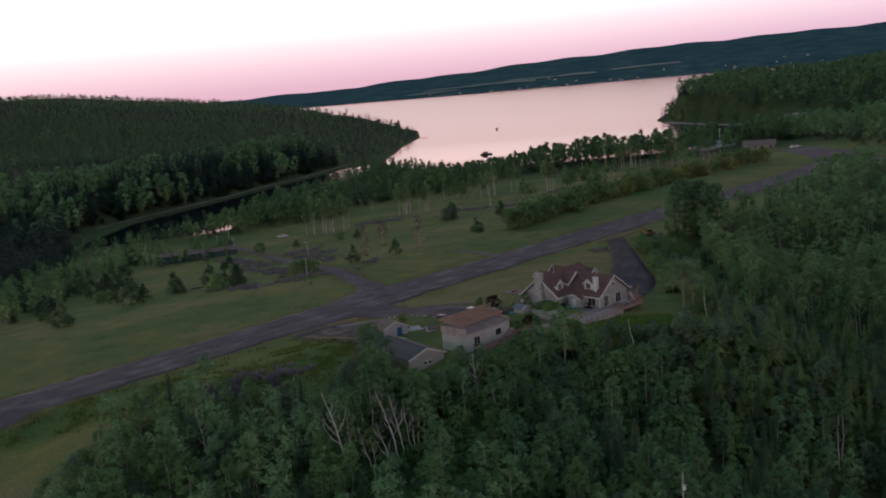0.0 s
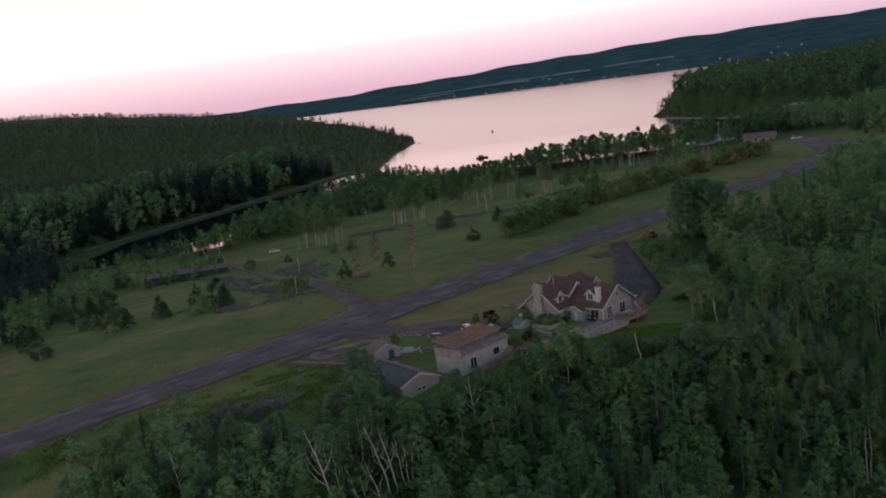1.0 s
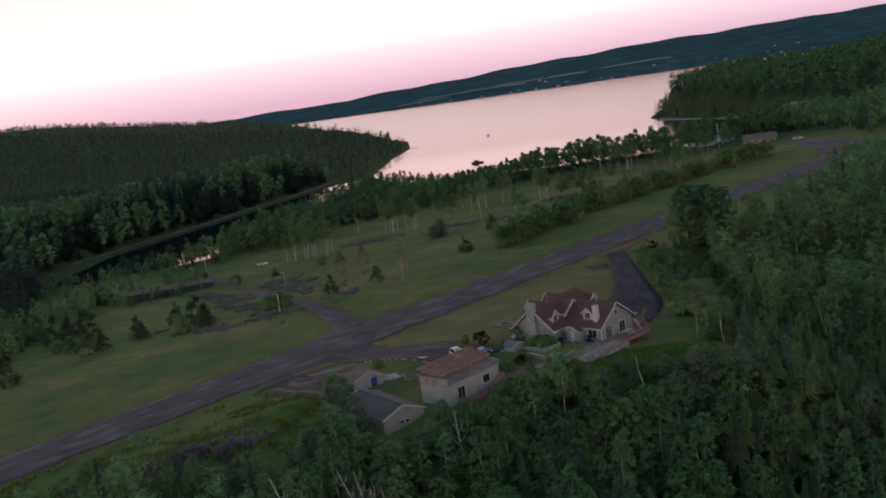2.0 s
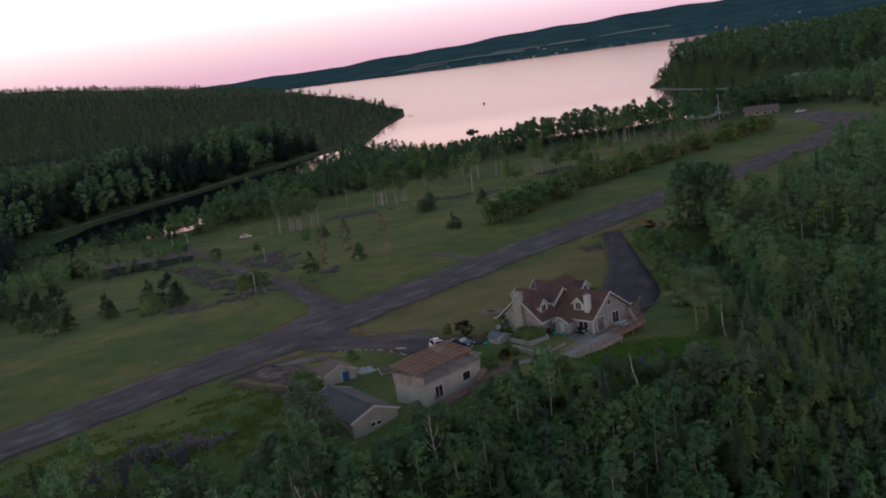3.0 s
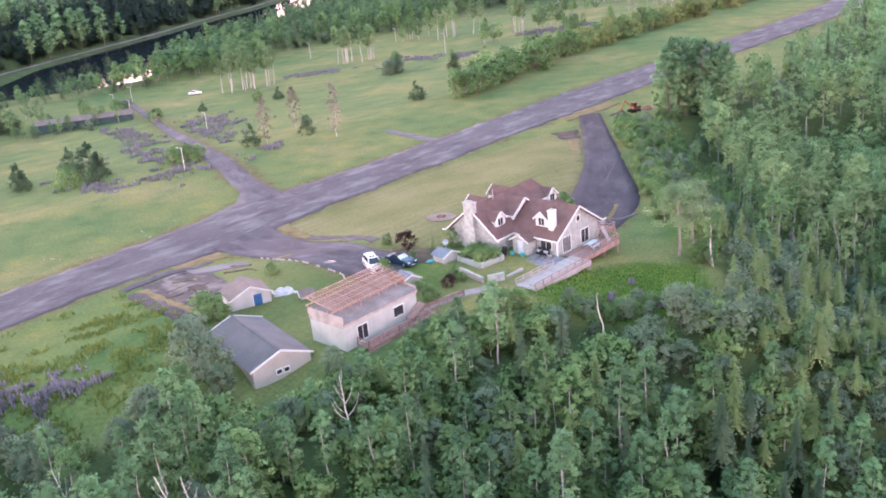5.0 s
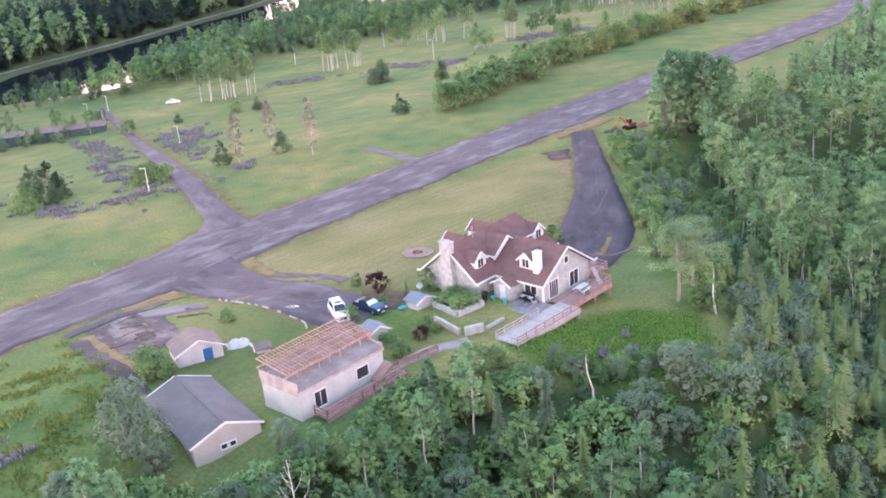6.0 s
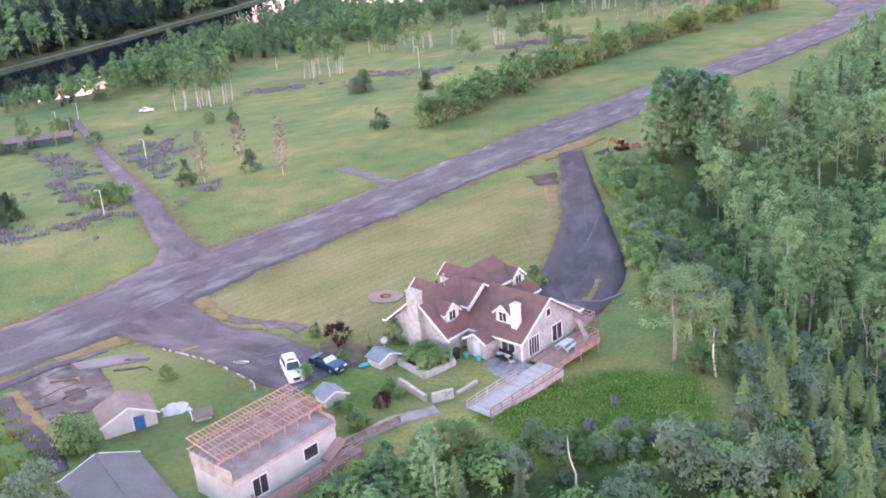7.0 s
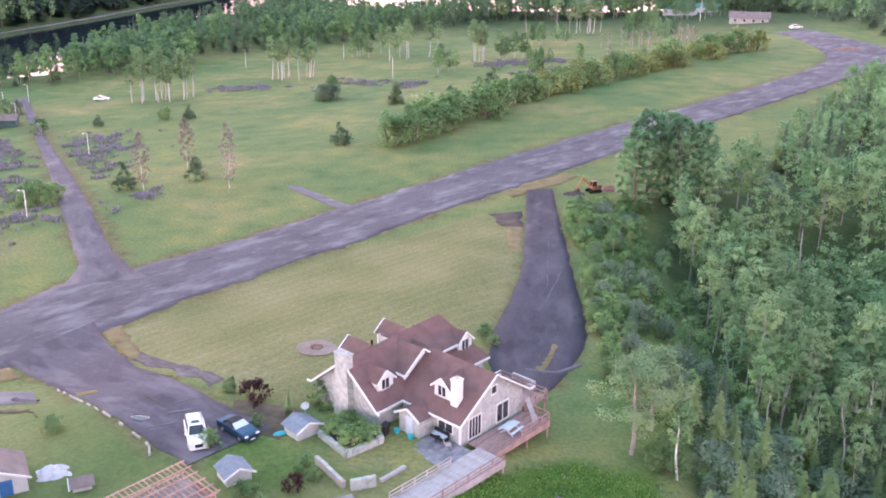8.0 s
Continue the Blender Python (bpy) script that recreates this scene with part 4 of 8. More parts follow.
def quads_mesh(name, q, mat, normals=None):
    n = len(q)
    me = fast_mesh(name, q.reshape(-1, 3), np.arange(n * q.shape[1]).reshape(n, q.shape[1]), mat)
    if normals is not None:
        a = me.attributes.new("custom_normal", "FLOAT_VECTOR", "POINT")
        a.data.foreach_set("vector", np.repeat(normals, q.shape[1], 0).astype(np.float32).ravel())
    return me


def stem(rng, h, r, limbs, reach, start, lean=0.0, rise=0.5, sides=6):
    """A tapered, slightly crooked trunk with limbs."""
    bm = bmesh.new()
    pts, p = [], Vector((0, 0, -0.5))
    steps = 5
    for i in range(steps + 1):
        pts.append(p.copy())
        p = p + Vector((rng.normal() * 0.03 * h / steps * 3 + lean * h / steps, rng.normal() * 0.03 * h / steps * 3, (h + 0.5) / steps))
    for i in range(steps):
        tube(bm, pts[i], pts[i + 1], r * (1 - 0.85 * i / steps), r * (1 - 0.85 * (i + 1) / steps), sides)
    for k in range(limbs):
        f = start + (0.92 - start) * (k + rng.uniform(0, 1)) / limbs
        i = min(steps - 1, int(f * steps))
        a = pts[i].lerp(pts[i + 1], f * steps - i)
        ang = rng.uniform(0, 2 * math.pi)
        ln = reach * (1.15 - f) * rng.uniform(0.7, 1.2)
        mid = a + Vector((math.cos(ang) * ln * 0.55, math.sin(ang) * ln * 0.55, ln * rise * 0.5))
        end = a + Vector((math.cos(ang) * ln, math.sin(ang) * ln, ln * rise * 1.2))
        tube(bm, a, mid, r * 0.32 * (1.1 - f), r * 0.2 * (1.1 - f), 4)
        tube(bm, mid, end, r * 0.2 * (1.1 - f), r * 0.05, 4)
    return bm


SPECIES = {
    # kind: (name, label, leaf, bark, height, half width)
    "aspen": ("aspen_tree", "slender aspen with grey-white trunk and light green rounded crown", L_ASPEN, M_BIRCH, 10.5, 1.95),
    "birch": ("birch_tree", "leafy birch with white trunk and fresh green crown", L_BIRCH, M_BIRCH, 9.5, 2.05),
    "spruce": ("spruce_tree", "dark green pointed spruce with drooping boughs", L_SPRUCE, M_BARK, 9.5, 1.7),
    "tamarack": ("tamarack_tree", "slender yellowish-green feathery conifer tree", L_TAMARACK, M_BARK, 8.5, 1.7),
    "dark_spruce": ("spruce_tree", "dark spruce", L_DARK, M_BARK, 10.0, 2.2),
    "tall_aspen": ("aspen_tree", "tall aspen with bare pale trunk under a light grey-green crown", L_TALL, M_BIRCH, 12.5, 1.9),
    "pine": ("pine_tree", "bushy dark green young pine", L_PINE, M_BARK, 5.0, 2.2),
    "willow": ("willow_bush", "broad grey-green willow bush with many stems", L_WILLOW, M_BARK, 5.2, 2.3),
    "yellow_shrub": ("shrub", "dense yellowish-green bush", L_YELLOW, M_BARK, 2.6, 1.7),
    "shrub": ("shrub", "low dense green shrub", L_SHRUB, M_BARK, 2.6, 1.7),
}


def crown_of(kind, rng, h, w, fine):
    if fine == "coarse":
        return crown_spruce(rng, h, w * 1.1, 0.05, 10, 8, 1, 1.25) if kind in ("spruce", "dark_spruce", "tamarack") else crown_round(rng, h, w * 1.2, 0.15, 16, 8, 0.85)
    if kind in ("spruce", "dark_spruce"):
        return crown_spruce(rng, h, w, 0.06, 30, 15, 5, 0.36) if fine else crown_spruce(rng, h, w, 0.05, 15, 9, 3, 0.72)
    if fine == "middle" and kind not in ("spruce", "tamarack"):
        return crown_round(rng, h, w, 0.1 if kind in ("willow", "shrub", "yellow_shrub") else 0.25, 34, 28, 0.19 if kind not in ("willow", "shrub", "yellow_shrub") else 0.2, 0.6)
    if kind == "tamarack":
        return crown_spruce(rng, h, w * 1.05, 0.08, 26, 13, 5, 0.33) if fine else crown_spruce(rng, h, w, 0.08, 11, 7, 2, 1.0)
    if kind == "pine":
        return crown_cone(rng, h, w, 0.08, 44, 34, 0.2)
    if kind == "tall_aspen":
        return crown_round(rng, h, w, 0.48, 64, 48, 0.13, 0.6) if fine else crown_round(rng, h, w, 0.42, 26, 16, 0.4)
    if kind == "willow":
        return crown_round(rng, h, w, 0.05, 70, 50, 0.13, 0.5) if fine else crown_round(rng, h, w, 0.1, 18, 12, 0.6, 0.5)
    if kind in ("shrub", "yellow_shrub"):
        return crown_round(rng, h, w, 0.04, 34, 34, 0.14, 0.45) if fine else crown_round(rng, h, w, 0.1, 14, 11, 0.45, 0.45)
    return crown_round(rng, h, w, 0.24, 84, 52, 0.125, 0.62) if fine else crown_round(rng, h, w, 0.24, 28, 18, 0.4)


PROTOS = {}
tree_rng = np.random.default_rng(11)


def proto_meshes(kind, variant):
    key = (kind, variant)
    if key not in PROTOS:
        rng = np.random.default_rng(100 + 17 * variant + 1000 * list(SPECIES).index(kind))
        name, label, leaf, bark, h, w = SPECIES[kind]
        h2, w2 = h * rng.uniform(0.9, 1.1), w * rng.uniform(0.85, 1.15)
        cq, cn = crown_normals(crown_of(kind, rng, h2, w2, True), rng)
        crown = quads_mesh("crown", cq, leaf, cn)
        if kind in ("willow", "shrub", "yellow_shrub"):
            bm = bmesh.new()
            for i in range(5):
                a = rng.uniform(0, 2 * math.pi)
                tube(bm, (math.cos(a) * 0.2, math.sin(a) * 0.2, -0.4), (math.cos(a) * w2 * 0.6, math.sin(a) * w2 * 0.6, h2 * 0.7), 0.07, 0.02, 5)
        else:
            bm = stem(rng, h2 * 0.82, 0.013 * h2, 6 if kind in ("aspen", "birch", "tall_aspen") else 0, w2 * 0.8, 0.35)
        me = bpy.data.meshes.new("trunk")
        bm.to_mesh(me)
        bm.free()
        me.materials.append(bark)
        PROTOS[key] = (crown, me)
    return PROTOS[key]


def plant(kind, x, y, size=1.0, variant=None, label="", group="", wide=1.0):
    """One tree as a thing with a trunk and a crown, on the ground."""
    name, text = SPECIES[kind][:2]
    variant = int(tree_rng.integers(0, 7)) if variant is None else variant
    crown, trunk = proto_meshes(kind, variant)
    m = Matrix.Translation((x, y, gz(x, y) - 0.1)) @ Matrix.Rotation(tree_rng.uniform(0, 6.28), 4, "Z") @ Matrix.Diagonal((size * wide, size * wide, size, 1))
    top = thing(name, m, label or text, "bush" if kind in ("willow", "shrub", "yellow_shrub") else "tree", group)
    for pname, me in (("trunk", trunk), ("crown", crown)):
        o = new(pname, me)
        o.parent = top
    return top


def jitter_grid(x0, x1, y0, y1, step, seed):
    rng = np.random.default_rng(seed)
    gx, gy = np.meshgrid(np.arange(x0, x1, step), np.arange(y0, y1, step))
    gx = gx + (np.arange(gx.shape[0]) % 2)[:, None] * step * 0.5
    return np.stack([gx + rng.uniform(-0.45, 0.45, gx.shape) * step, gy + rng.uniform(-0.45, 0.45, gy.shape) * step], -1).reshape(-1, 2)


def grove(name, pts, kinds, sizes, label, category, seed, detail=False):
    """Many trees nobody could count: one object for each leaf colour, trunks with it."""
    rng = np.random.default_rng(seed)
    protos = {k: [crown_normals(crown_of(k, np.random.default_rng(seed + 50 * i + j), SPECIES[k][4], SPECIES[k][5] * 1.15, detail), rng) for j in range(5)] for i, k in enumerate(sorted(set(kinds)))}
    zs = ground(pts[:, 0], pts[:, 1])
    gathered = {}
    trunks = []
    for (x, y), z, k, s in zip(pts, zs, kinds, sizes):
        q, nrm = protos[k][rng.integers(0, 5)]
        a = rng.uniform(0, 6.28)
        ca, sa = math.cos(a) * s, math.sin(a) * s
        out = np.empty_like(q)
        out[..., 0] = q[..., 0] * ca - q[..., 1] * sa + x
        out[..., 1] = q[..., 0] * sa + q[..., 1] * ca + y
        out[..., 2] = q[..., 2] * s + z
        turned = np.stack([(nrm[:, 0] * ca - nrm[:, 1] * sa) / s, (nrm[:, 0] * sa + nrm[:, 1] * ca) / s, nrm[:, 2]], -1)
        gathered.setdefault(k, []).append((out, turned))
        if k in ("aspen", "birch", "tall_aspen"):
            h, r = SPECIES[k][4] * s * 0.62, 0.09 + 0.03 * s
            t = np.array([[[x - r, y, z - 0.5], [x + r, y, z - 0.5], [x + r * 0.3, y, z + h], [x - r * 0.3, y, z + h]], [[x, y - r, z - 0.5], [x, y + r, z - 0.5], [x, y + r * 0.3, z + h], [x, y - r * 0.3, z + h]]])
            trunks.append(t)
    for k, qs in gathered.items():
        ob = new(name, quads_mesh(name, np.concatenate([a for a, _ in qs]), SPECIES[k][2], np.concatenate([b for _, b in qs])))
        tagged(ob, label, category, kind="stuff")
    if trunks:
        ob = new("tree_trunks", quads_mesh("tree_trunks", np.concatenate(trunks), M_ASPENBARK))
        tagged(ob, "pale trunks standing among the woods", "trunks", kind="stuff")


def patchy(x, y, scale, z):
    return np.array([noise.noise((a * scale, b * scale, z)) for a, b in zip(x, y)])


# woods below and beside the house
wood_pts = np.concatenate([jitter_grid(-72, 82, -102, -14, 3.15, 1), jitter_grid(22, 82, -14, 60, 3.1, 2), jitter_grid(24, 120, 60, 214, 3.9, 3), jitter_grid(82, 126, -60, 60, 4.4, 4)])
keep = inside(WOODS, wood_pts[:, 0], wood_pts[:, 1]) > 0.8
clear = ((np.abs(wood_pts[:, 0] - 15.8) > 2.0) | (np.abs(wood_pts[:, 1] + 28) > 6.5)) & (np.hypot(wood_pts[:, 0] - 28, wood_pts[:, 1] + 1) > 6.5) & (np.hypot(wood_pts[:, 0] - 31.5, wood_pts[:, 1] + 5) > 2.2) & (np.hypot(wood_pts[:, 0] + 21, wood_pts[:, 1] + 66) > 6.5) & (np.hypot(wood_pts[:, 0] + 11, wood_pts[:, 1] + 55) > 6) & (np.hypot(wood_pts[:, 0] - 16.5, wood_pts[:, 1] + 90) > 3.5) & (np.hypot(wood_pts[:, 0] - 47, wood_pts[:, 1] + 40) > 3) & (np.hypot(wood_pts[:, 0] - 30, wood_pts[:, 1] - 83) > 6.5)
wood_pts = wood_pts[keep & clear]
order = np.argsort(np.hypot((wood_pts[:, 0] - 16) * 0.8, wood_pts[:, 1] + 42))
wood_pts = wood_pts[order]
na = patchy(wood_pts[:, 0], wood_pts[:, 1], 0.045, 1.0)
nb = patchy(wood_pts[:, 0], wood_pts[:, 1], 0.06, 7.0)
edge = inside(WOODS, wood_pts[:, 0], wood_pts[:, 1])
wr = np.random.default_rng(5)
left_over, used = [], {}
for (x, y), a, b, e in zip(wood_pts, na, nb, edge):
    u = wr.uniform()
    if (x > 36 and y > 10 and wr.uniform() < 0.28) or (y < -24 and wr.uniform() < 0.1):
        continue
    if x > 42 and 6 < y < 74 and e > 6:
        kind = "tall_aspen" if u < 0.7 else ("birch" if u < 0.85 else "aspen")
    elif x < 46 and -34 < y < -15 and x > 17:
        kind = "willow" if u < 0.62 else ("aspen" if u < 0.8 else "shrub")
    elif e < 4 and u < 0.55:
        kind = "shrub" if u < 0.3 else "willow"
    elif y > 12 and x < np.interp(y, [12, 40, 70, 84], [41, 44, 41, 36]):
        outer = x < np.interp(y, [12, 40, 70, 84], [41, 44, 41, 36]) - 5.5
        if outer and wr.uniform() < 0.6:
            continue
        kind = "shrub" if outer or u < 0.25 else ("willow" if u < 0.6 else "birch")
    elif x > 26 and -34 < y < 10:
        kind = "tamarack" if u < 0.5 else ("spruce" if u < 0.6 else ("birch" if u < 0.8 else "willow"))
    elif a > 0.3 or np.hypot(x - 9, y + 30) < 6:
        kind = "spruce" if u < 0.6 else ("tamarack" if u < 0.75 else "aspen")
    elif b > 0.25:
        kind = "willow" if u < 0.5 else "birch"
    else:
        kind = "aspen" if u < 0.5 else ("birch" if u < 0.72 else ("spruce" if u < 0.82 else ("tamarack" if u < 0.9 else "willow")))
    front = math.hypot(x + 16.5, y + 41)
    if front < 7:
        kind = "willow" if u < 0.35 else "shrub"
    near = np.interp(e, [0, 5, 12], [0.62, 0.85, 1.0]) * np.interp(front, [3, 6, 11], [0.5, 0.6, 1.0])
    if kind == "willow" and front > 10 and y < 10:
        near = 1.0
    s = wr.uniform(0.6, 1.2) * near
    if x > 26 and -34 < y < 10:
        s *= 0.62 + 0.3 * min(1.0, max(0.0, (x - 40) / 30))
    if 33 < x < 52 and -14 < y < 13:
        s *= 0.75
    elif y > 12 and x < np.interp(y, [12, 40, 70, 84], [41, 44, 41, 36]):
        s *= 0.6 if kind == "birch" else 0.8
    if y > 60:
        s *= 1.12
    if used.get(kind, 0) < {"aspen": 165, "birch": 230, "tall_aspen": 62}.get(kind, 170):
        used[kind] = used.get(kind, 0) + 1
        plant(kind, x, y, s, group="trees of the wood")
    else:
        left_over.append((x, y, kind, s))
for x, y in jitter_grid(27, 62, -36, 12, 2.5, 9):
    if inside(WOODS, np.array([x]), np.array([y]))[0] > 0.5:
        u = wr.uniform()
        left_over.append((x, y, "tamarack" if u < 0.4 else ("shrub" if u < 0.75 else "willow"), wr.uniform(0.55, 0.95)))
for x, y in jitter_grid(-30, 40, -70, -20, 4.4, 10):
    if inside(WOODS, np.array([x]), np.array([y]))[0] > 1.0:
        left_over.append((x, y, "shrub", wr.uniform(0.8, 1.4)))
if left_over:
    grove("woodland", np.array([p[:2] for p in left_over]), [p[2] for p in left_over], [p[3] for p in left_over], "mixed green woodland beside the driveway", "woods", 21, "middle")


# shore woods, western valley and hill, headland, east of the bend
def region(pts, mask):
    return pts[mask(pts[:, 0], pts[:, 1])]


def mixed(pts, seed, spruce=0.4, low=0.85, high=1.25, dark="spruce"):
    rng = np.random.default_rng(seed)
    p = patchy(pts[:, 0], pts[:, 1], 0.012, seed)
    kinds, sizes = [], []
    for v in p:
        u = rng.uniform() + v * 0.5
        kinds.append(dark if u < spruce else ("aspen" if u < spruce + 0.35 else "birch"))
        sizes.append(rng.uniform(low, high))
    return kinds, sizes


def dry(x, y):
    return np.maximum(inside(LAKE, x, y), inside(RIVER, x, y)) < -4


shore = region(jitter_grid(-160, 150, 270, 545, 6.4, 31), lambda x, y: dry(x, y) & (y > np.interp(x, [-160, -120, -90, -50, -30, 10, 66, 95, 112, 150], [262, 292, 318, 350, 400, 425, 425, 440, 460, 420])))
k, s = mixed(shore, 31, 0.42, 0.75, 1.15)
tall_near = np.interp(shore[:, 0], [-103, -77, -50, -23, -4, 33, 70], [1.2, 1.35, 1.4, 1.65, 1.8, 1.8, 1.8])
tall_far = np.interp(shore[:, 0], [-103, -77, -50, -23, -4, 33, 70], [0.9, 0.65, 0.48, 0.85, 1.25, 1.45, 1.45])
s = [v * 0.95 * (a * (1 - f) + b * f) for v, a, b, f in zip(s, tall_near, tall_far, np.clip((shore[:, 1] - 350) / 130, 0, 1))]
grove("woodland", shore, k, s, "mixed spruce and aspen woods along the lake shore", "woods", 31)
bank = region(jitter_grid(-225, -112, 190, 300, 5.6, 32), lambda x, y: dry(x, y) & (y > np.interp(x, [-215, -150, -120], [215, 232, 262])))
k, s = mixed(bank, 32, 0.25, 0.8, 1.2)
s = [v * float(np.interp(x, [-225, -168, -150, -112], [0.55, 0.6, 1.1, 1.2])) for v, x in zip(s, bank[:, 0])]
grove("woodland", bank, k, s, "trees along the bank of the inlet", "woods", 32)
west_near = region(jitter_grid(-330, -150, 60, 600, 5.4, 33), lambda x, y: dry(x, y) & (x < np.interp(y, [60, 150, 200, 240, 300, 350, 384, 420, 470, 518, 600], [-165, -178, -200, -230, -246, -231, -220, -209, -197, -182, -166])) & (x > np.interp(y, [60, 400, 600], [-330, -330, -215])))
k, s = mixed(west_near, 33, 0.85, 0.95, 1.55, "dark_spruce")
by_water = np.clip(1 + inside(RIVER, west_near[:, 0], west_near[:, 1]) / 60, 0, 1)
s = [v * (1 + 0.35 * w) for v, w in zip(s, by_water)]
grove("woodland", west_near, k, s, "dense dark woods in the valley", "woods", 33)
west_hill = region(jitter_grid(-950, -140, 330, 1250, 9.6, 34), lambda x, y: dry(x, y) & (x < np.interp(y, [330, 364, 536, 600, 760, 890, 1040, 1250], [-331, -331, -245, -150, -140, -140, -165, -255])) & (x > -0.62 * (y + 190) - 60))
k, s = mixed(west_hill, 34, 0.9, 0.6, 1.0, "dark_spruce")
grove("woodland", west_hill, k, s, "forest covering the western hill", "woods", 34, "coarse")
west_top = region(jitter_grid(-1150, -250, 1250, 1700, 12.0, 35), lambda x, y: dry(x, y) & (x > -0.62 * (y + 190) - 60))
k, s = mixed(west_top, 35, 0.7, 0.5, 0.9, "dark_spruce")
grove("woodland", west_top, k, s, "forest on the hill crest", "woods", 35, "coarse")
headland = region(jitter_grid(105, 560, 560, 1350, 11.0, 36), lambda x, y: dry(x, y) & (x < 0.36 * (y + 190) + 80) & (y > np.interp(x, [105, 200, 300, 560], [640, 690, 600, 560])))
k, s = mixed(headland, 36, 0.5, 1.1, 1.6, "dark_spruce")
grove("woodland", headland, k, s, "leafy woods on the headland", "woods", 36, "coarse")
east = region(jitter_grid(128, 330, 225, 560, 8.0, 37), lambda x, y: dry(x, y) & (x < 0.36 * (y + 190) + 60) & ((x > np.interp(y, [225, 262, 285, 300, 340, 380, 480, 560], [400, 210, 165, 152, 150, 150, 140, 160]))))
k, s = mixed(east, 37, 0.5, 0.9, 1.4)
grove("woodland", east, k, s, "woods beyond the road bend", "woods", 37)
south_west = region(jitter_grid(-330, -175, -40, 62, 8.0, 38), lambda x, y: x < -185 + 0 * y)
k, s = mixed(south_west, 38, 0.5, 0.9, 1.3)
grove("woodland", south_west, k, s, "woods beyond the meadow", "woods", 38)

# trees closing the meadow towards the valley
meadow_end = region(jitter_grid(-190, -112, 40, 176, 5.2, 39), lambda x, y: (x < np.interp(y, [40, 62, 80, 100, 125, 150, 176], [-148, -138, -142, -146, -150, -152, -158])) & (x > -185))
k, s = mixed(meadow_end, 39, 0.45, 0.5, 0.95)
grove("woodland", meadow_end, k, s, "small mixed trees closing the end of the meadow", "woods", 39, "middle")
# bushes and small trees standing in the meadow, one by one
for x, y, kind, sz in [(-55.5, 84, "spruce", 0.75), (-43.9, 89.8, "spruce", 0.7), (-21.8, 120, "spruce", 0.8), (-9.5, 121.5, "shrub", 1.6), (-77.6, 168, "shrub", 1.3), (-71, 168, "spruce", 0.6), (-93, 161, "spruce", 0.5), (-83.7, 64, "spruce", 0.7), (-105, 71, "spruce", 0.95), (-102.5, 68, "spruce", 0.75),
                       (-112.6, 58.1, "spruce", 1.05), (-110, 61, "spruce", 0.8), (-99.3, 84.4, "spruce", 0.95), (-89, 73, "spruce", 1.2), (-86.6, 72, "spruce", 0.9), (-92, 70, "shrub", 1.4), (-89.4, 62.1, "shrub", 1.5), (-118, 30.5, "spruce", 0.95), (-131, 95, "spruce", 1.2), (-134, 90, "spruce", 1.0), (-136, 84, "spruce", 0.9),
                       (-140, 62, "spruce", 0.9), (-147, 97, "spruce", 1.1), (-128, 72, "shrub", 1.4), (-122, 68, "spruce", 0.6), (-68, 76, "shrub", 1.5), (-70, 74, "shrub", 1.3), (-66.5, 79, "shrub", 1.2), (-65.4, 74.5, "shrub", 1.0), (-72, 80, "shrub", 1.2), (-17, 178, "spruce", 0.8), (8, 210, "spruce", 0.8), (22, 232, "spruce", 0.7), (-131, 46, "spruce", 0.6), (-150, 70, "spruce", 1.0), (-142, 105, "spruce", 0.9),
                       (-104, 151, "shrub", 1.5), (-126, 183, "willow", 0.9), (-138, 178, "birch", 0.8), (-141, 181, "birch", 0.7), (-153, 176, "aspen", 0.9), (-158, 180, "aspen", 1.0), (-163, 172, "spruce", 1.4), (-167, 192, "aspen", 0.9), (-131, 187, "shrub", 1.6)]:
    plant("pine" if kind == "spruce" else kind, x, y, sz * (1.45 if kind == "spruce" else 1), label="bushy dark young pine standing alone in the meadow" if kind == "spruce" else "rounded green bush in the meadow", group="meadow trees")
rw = np.random.default_rng(8)
for cx, cy, n, spread, kind, sz in [(-94, 202, 6, 5, "tall_aspen", 1.15), (-88, 203, 5, 5, "tall_aspen", 1.1), (-80, 205, 2, 4, "tall_aspen", 1.0), (-63, 242, 8, 7, "tall_aspen", 1.15), (-55, 240, 3, 4, "tall_aspen", 1.0), (-39, 193, 6, 3, "willow", 1.0), (-38, 196, 4, 3, "birch", 0.7), (2, 272, 5, 4, "tall_aspen", 1.1), (13, 277, 5, 8, "birch", 1.0), (46, 358, 7, 8, "tall_aspen", 1.25),
                                    (-45, 300, 6, 12, "birch", 1.1), (-20, 290, 5, 9, "tall_aspen", 1.1), (70, 345, 8, 10, "birch", 1.1), (28, 320, 6, 14, "birch", 1.0), (-17, 178, 2, 3, "tamarack", 0.9), (24, 232, 5, 9, "birch", 0.75), (31, 260, 5, 12, "birch", 0.7), (-6, 250, 4, 10, "birch", 0.9), (62, 310, 6, 14, "aspen", 0.95), (92, 418, 12, 13, "aspen", 1.0), (108, 428, 8, 8, "birch", 0.9)]:
    for i in range(int(n * 1.3)):
        plant(kind, cx + rw.normal() * spread * 0.55, cy + rw.normal() * spread * 0.4, sz * rw.uniform(0.8, 1.15), label="pale-trunked tree in a small meadow grove", group="meadow groves")
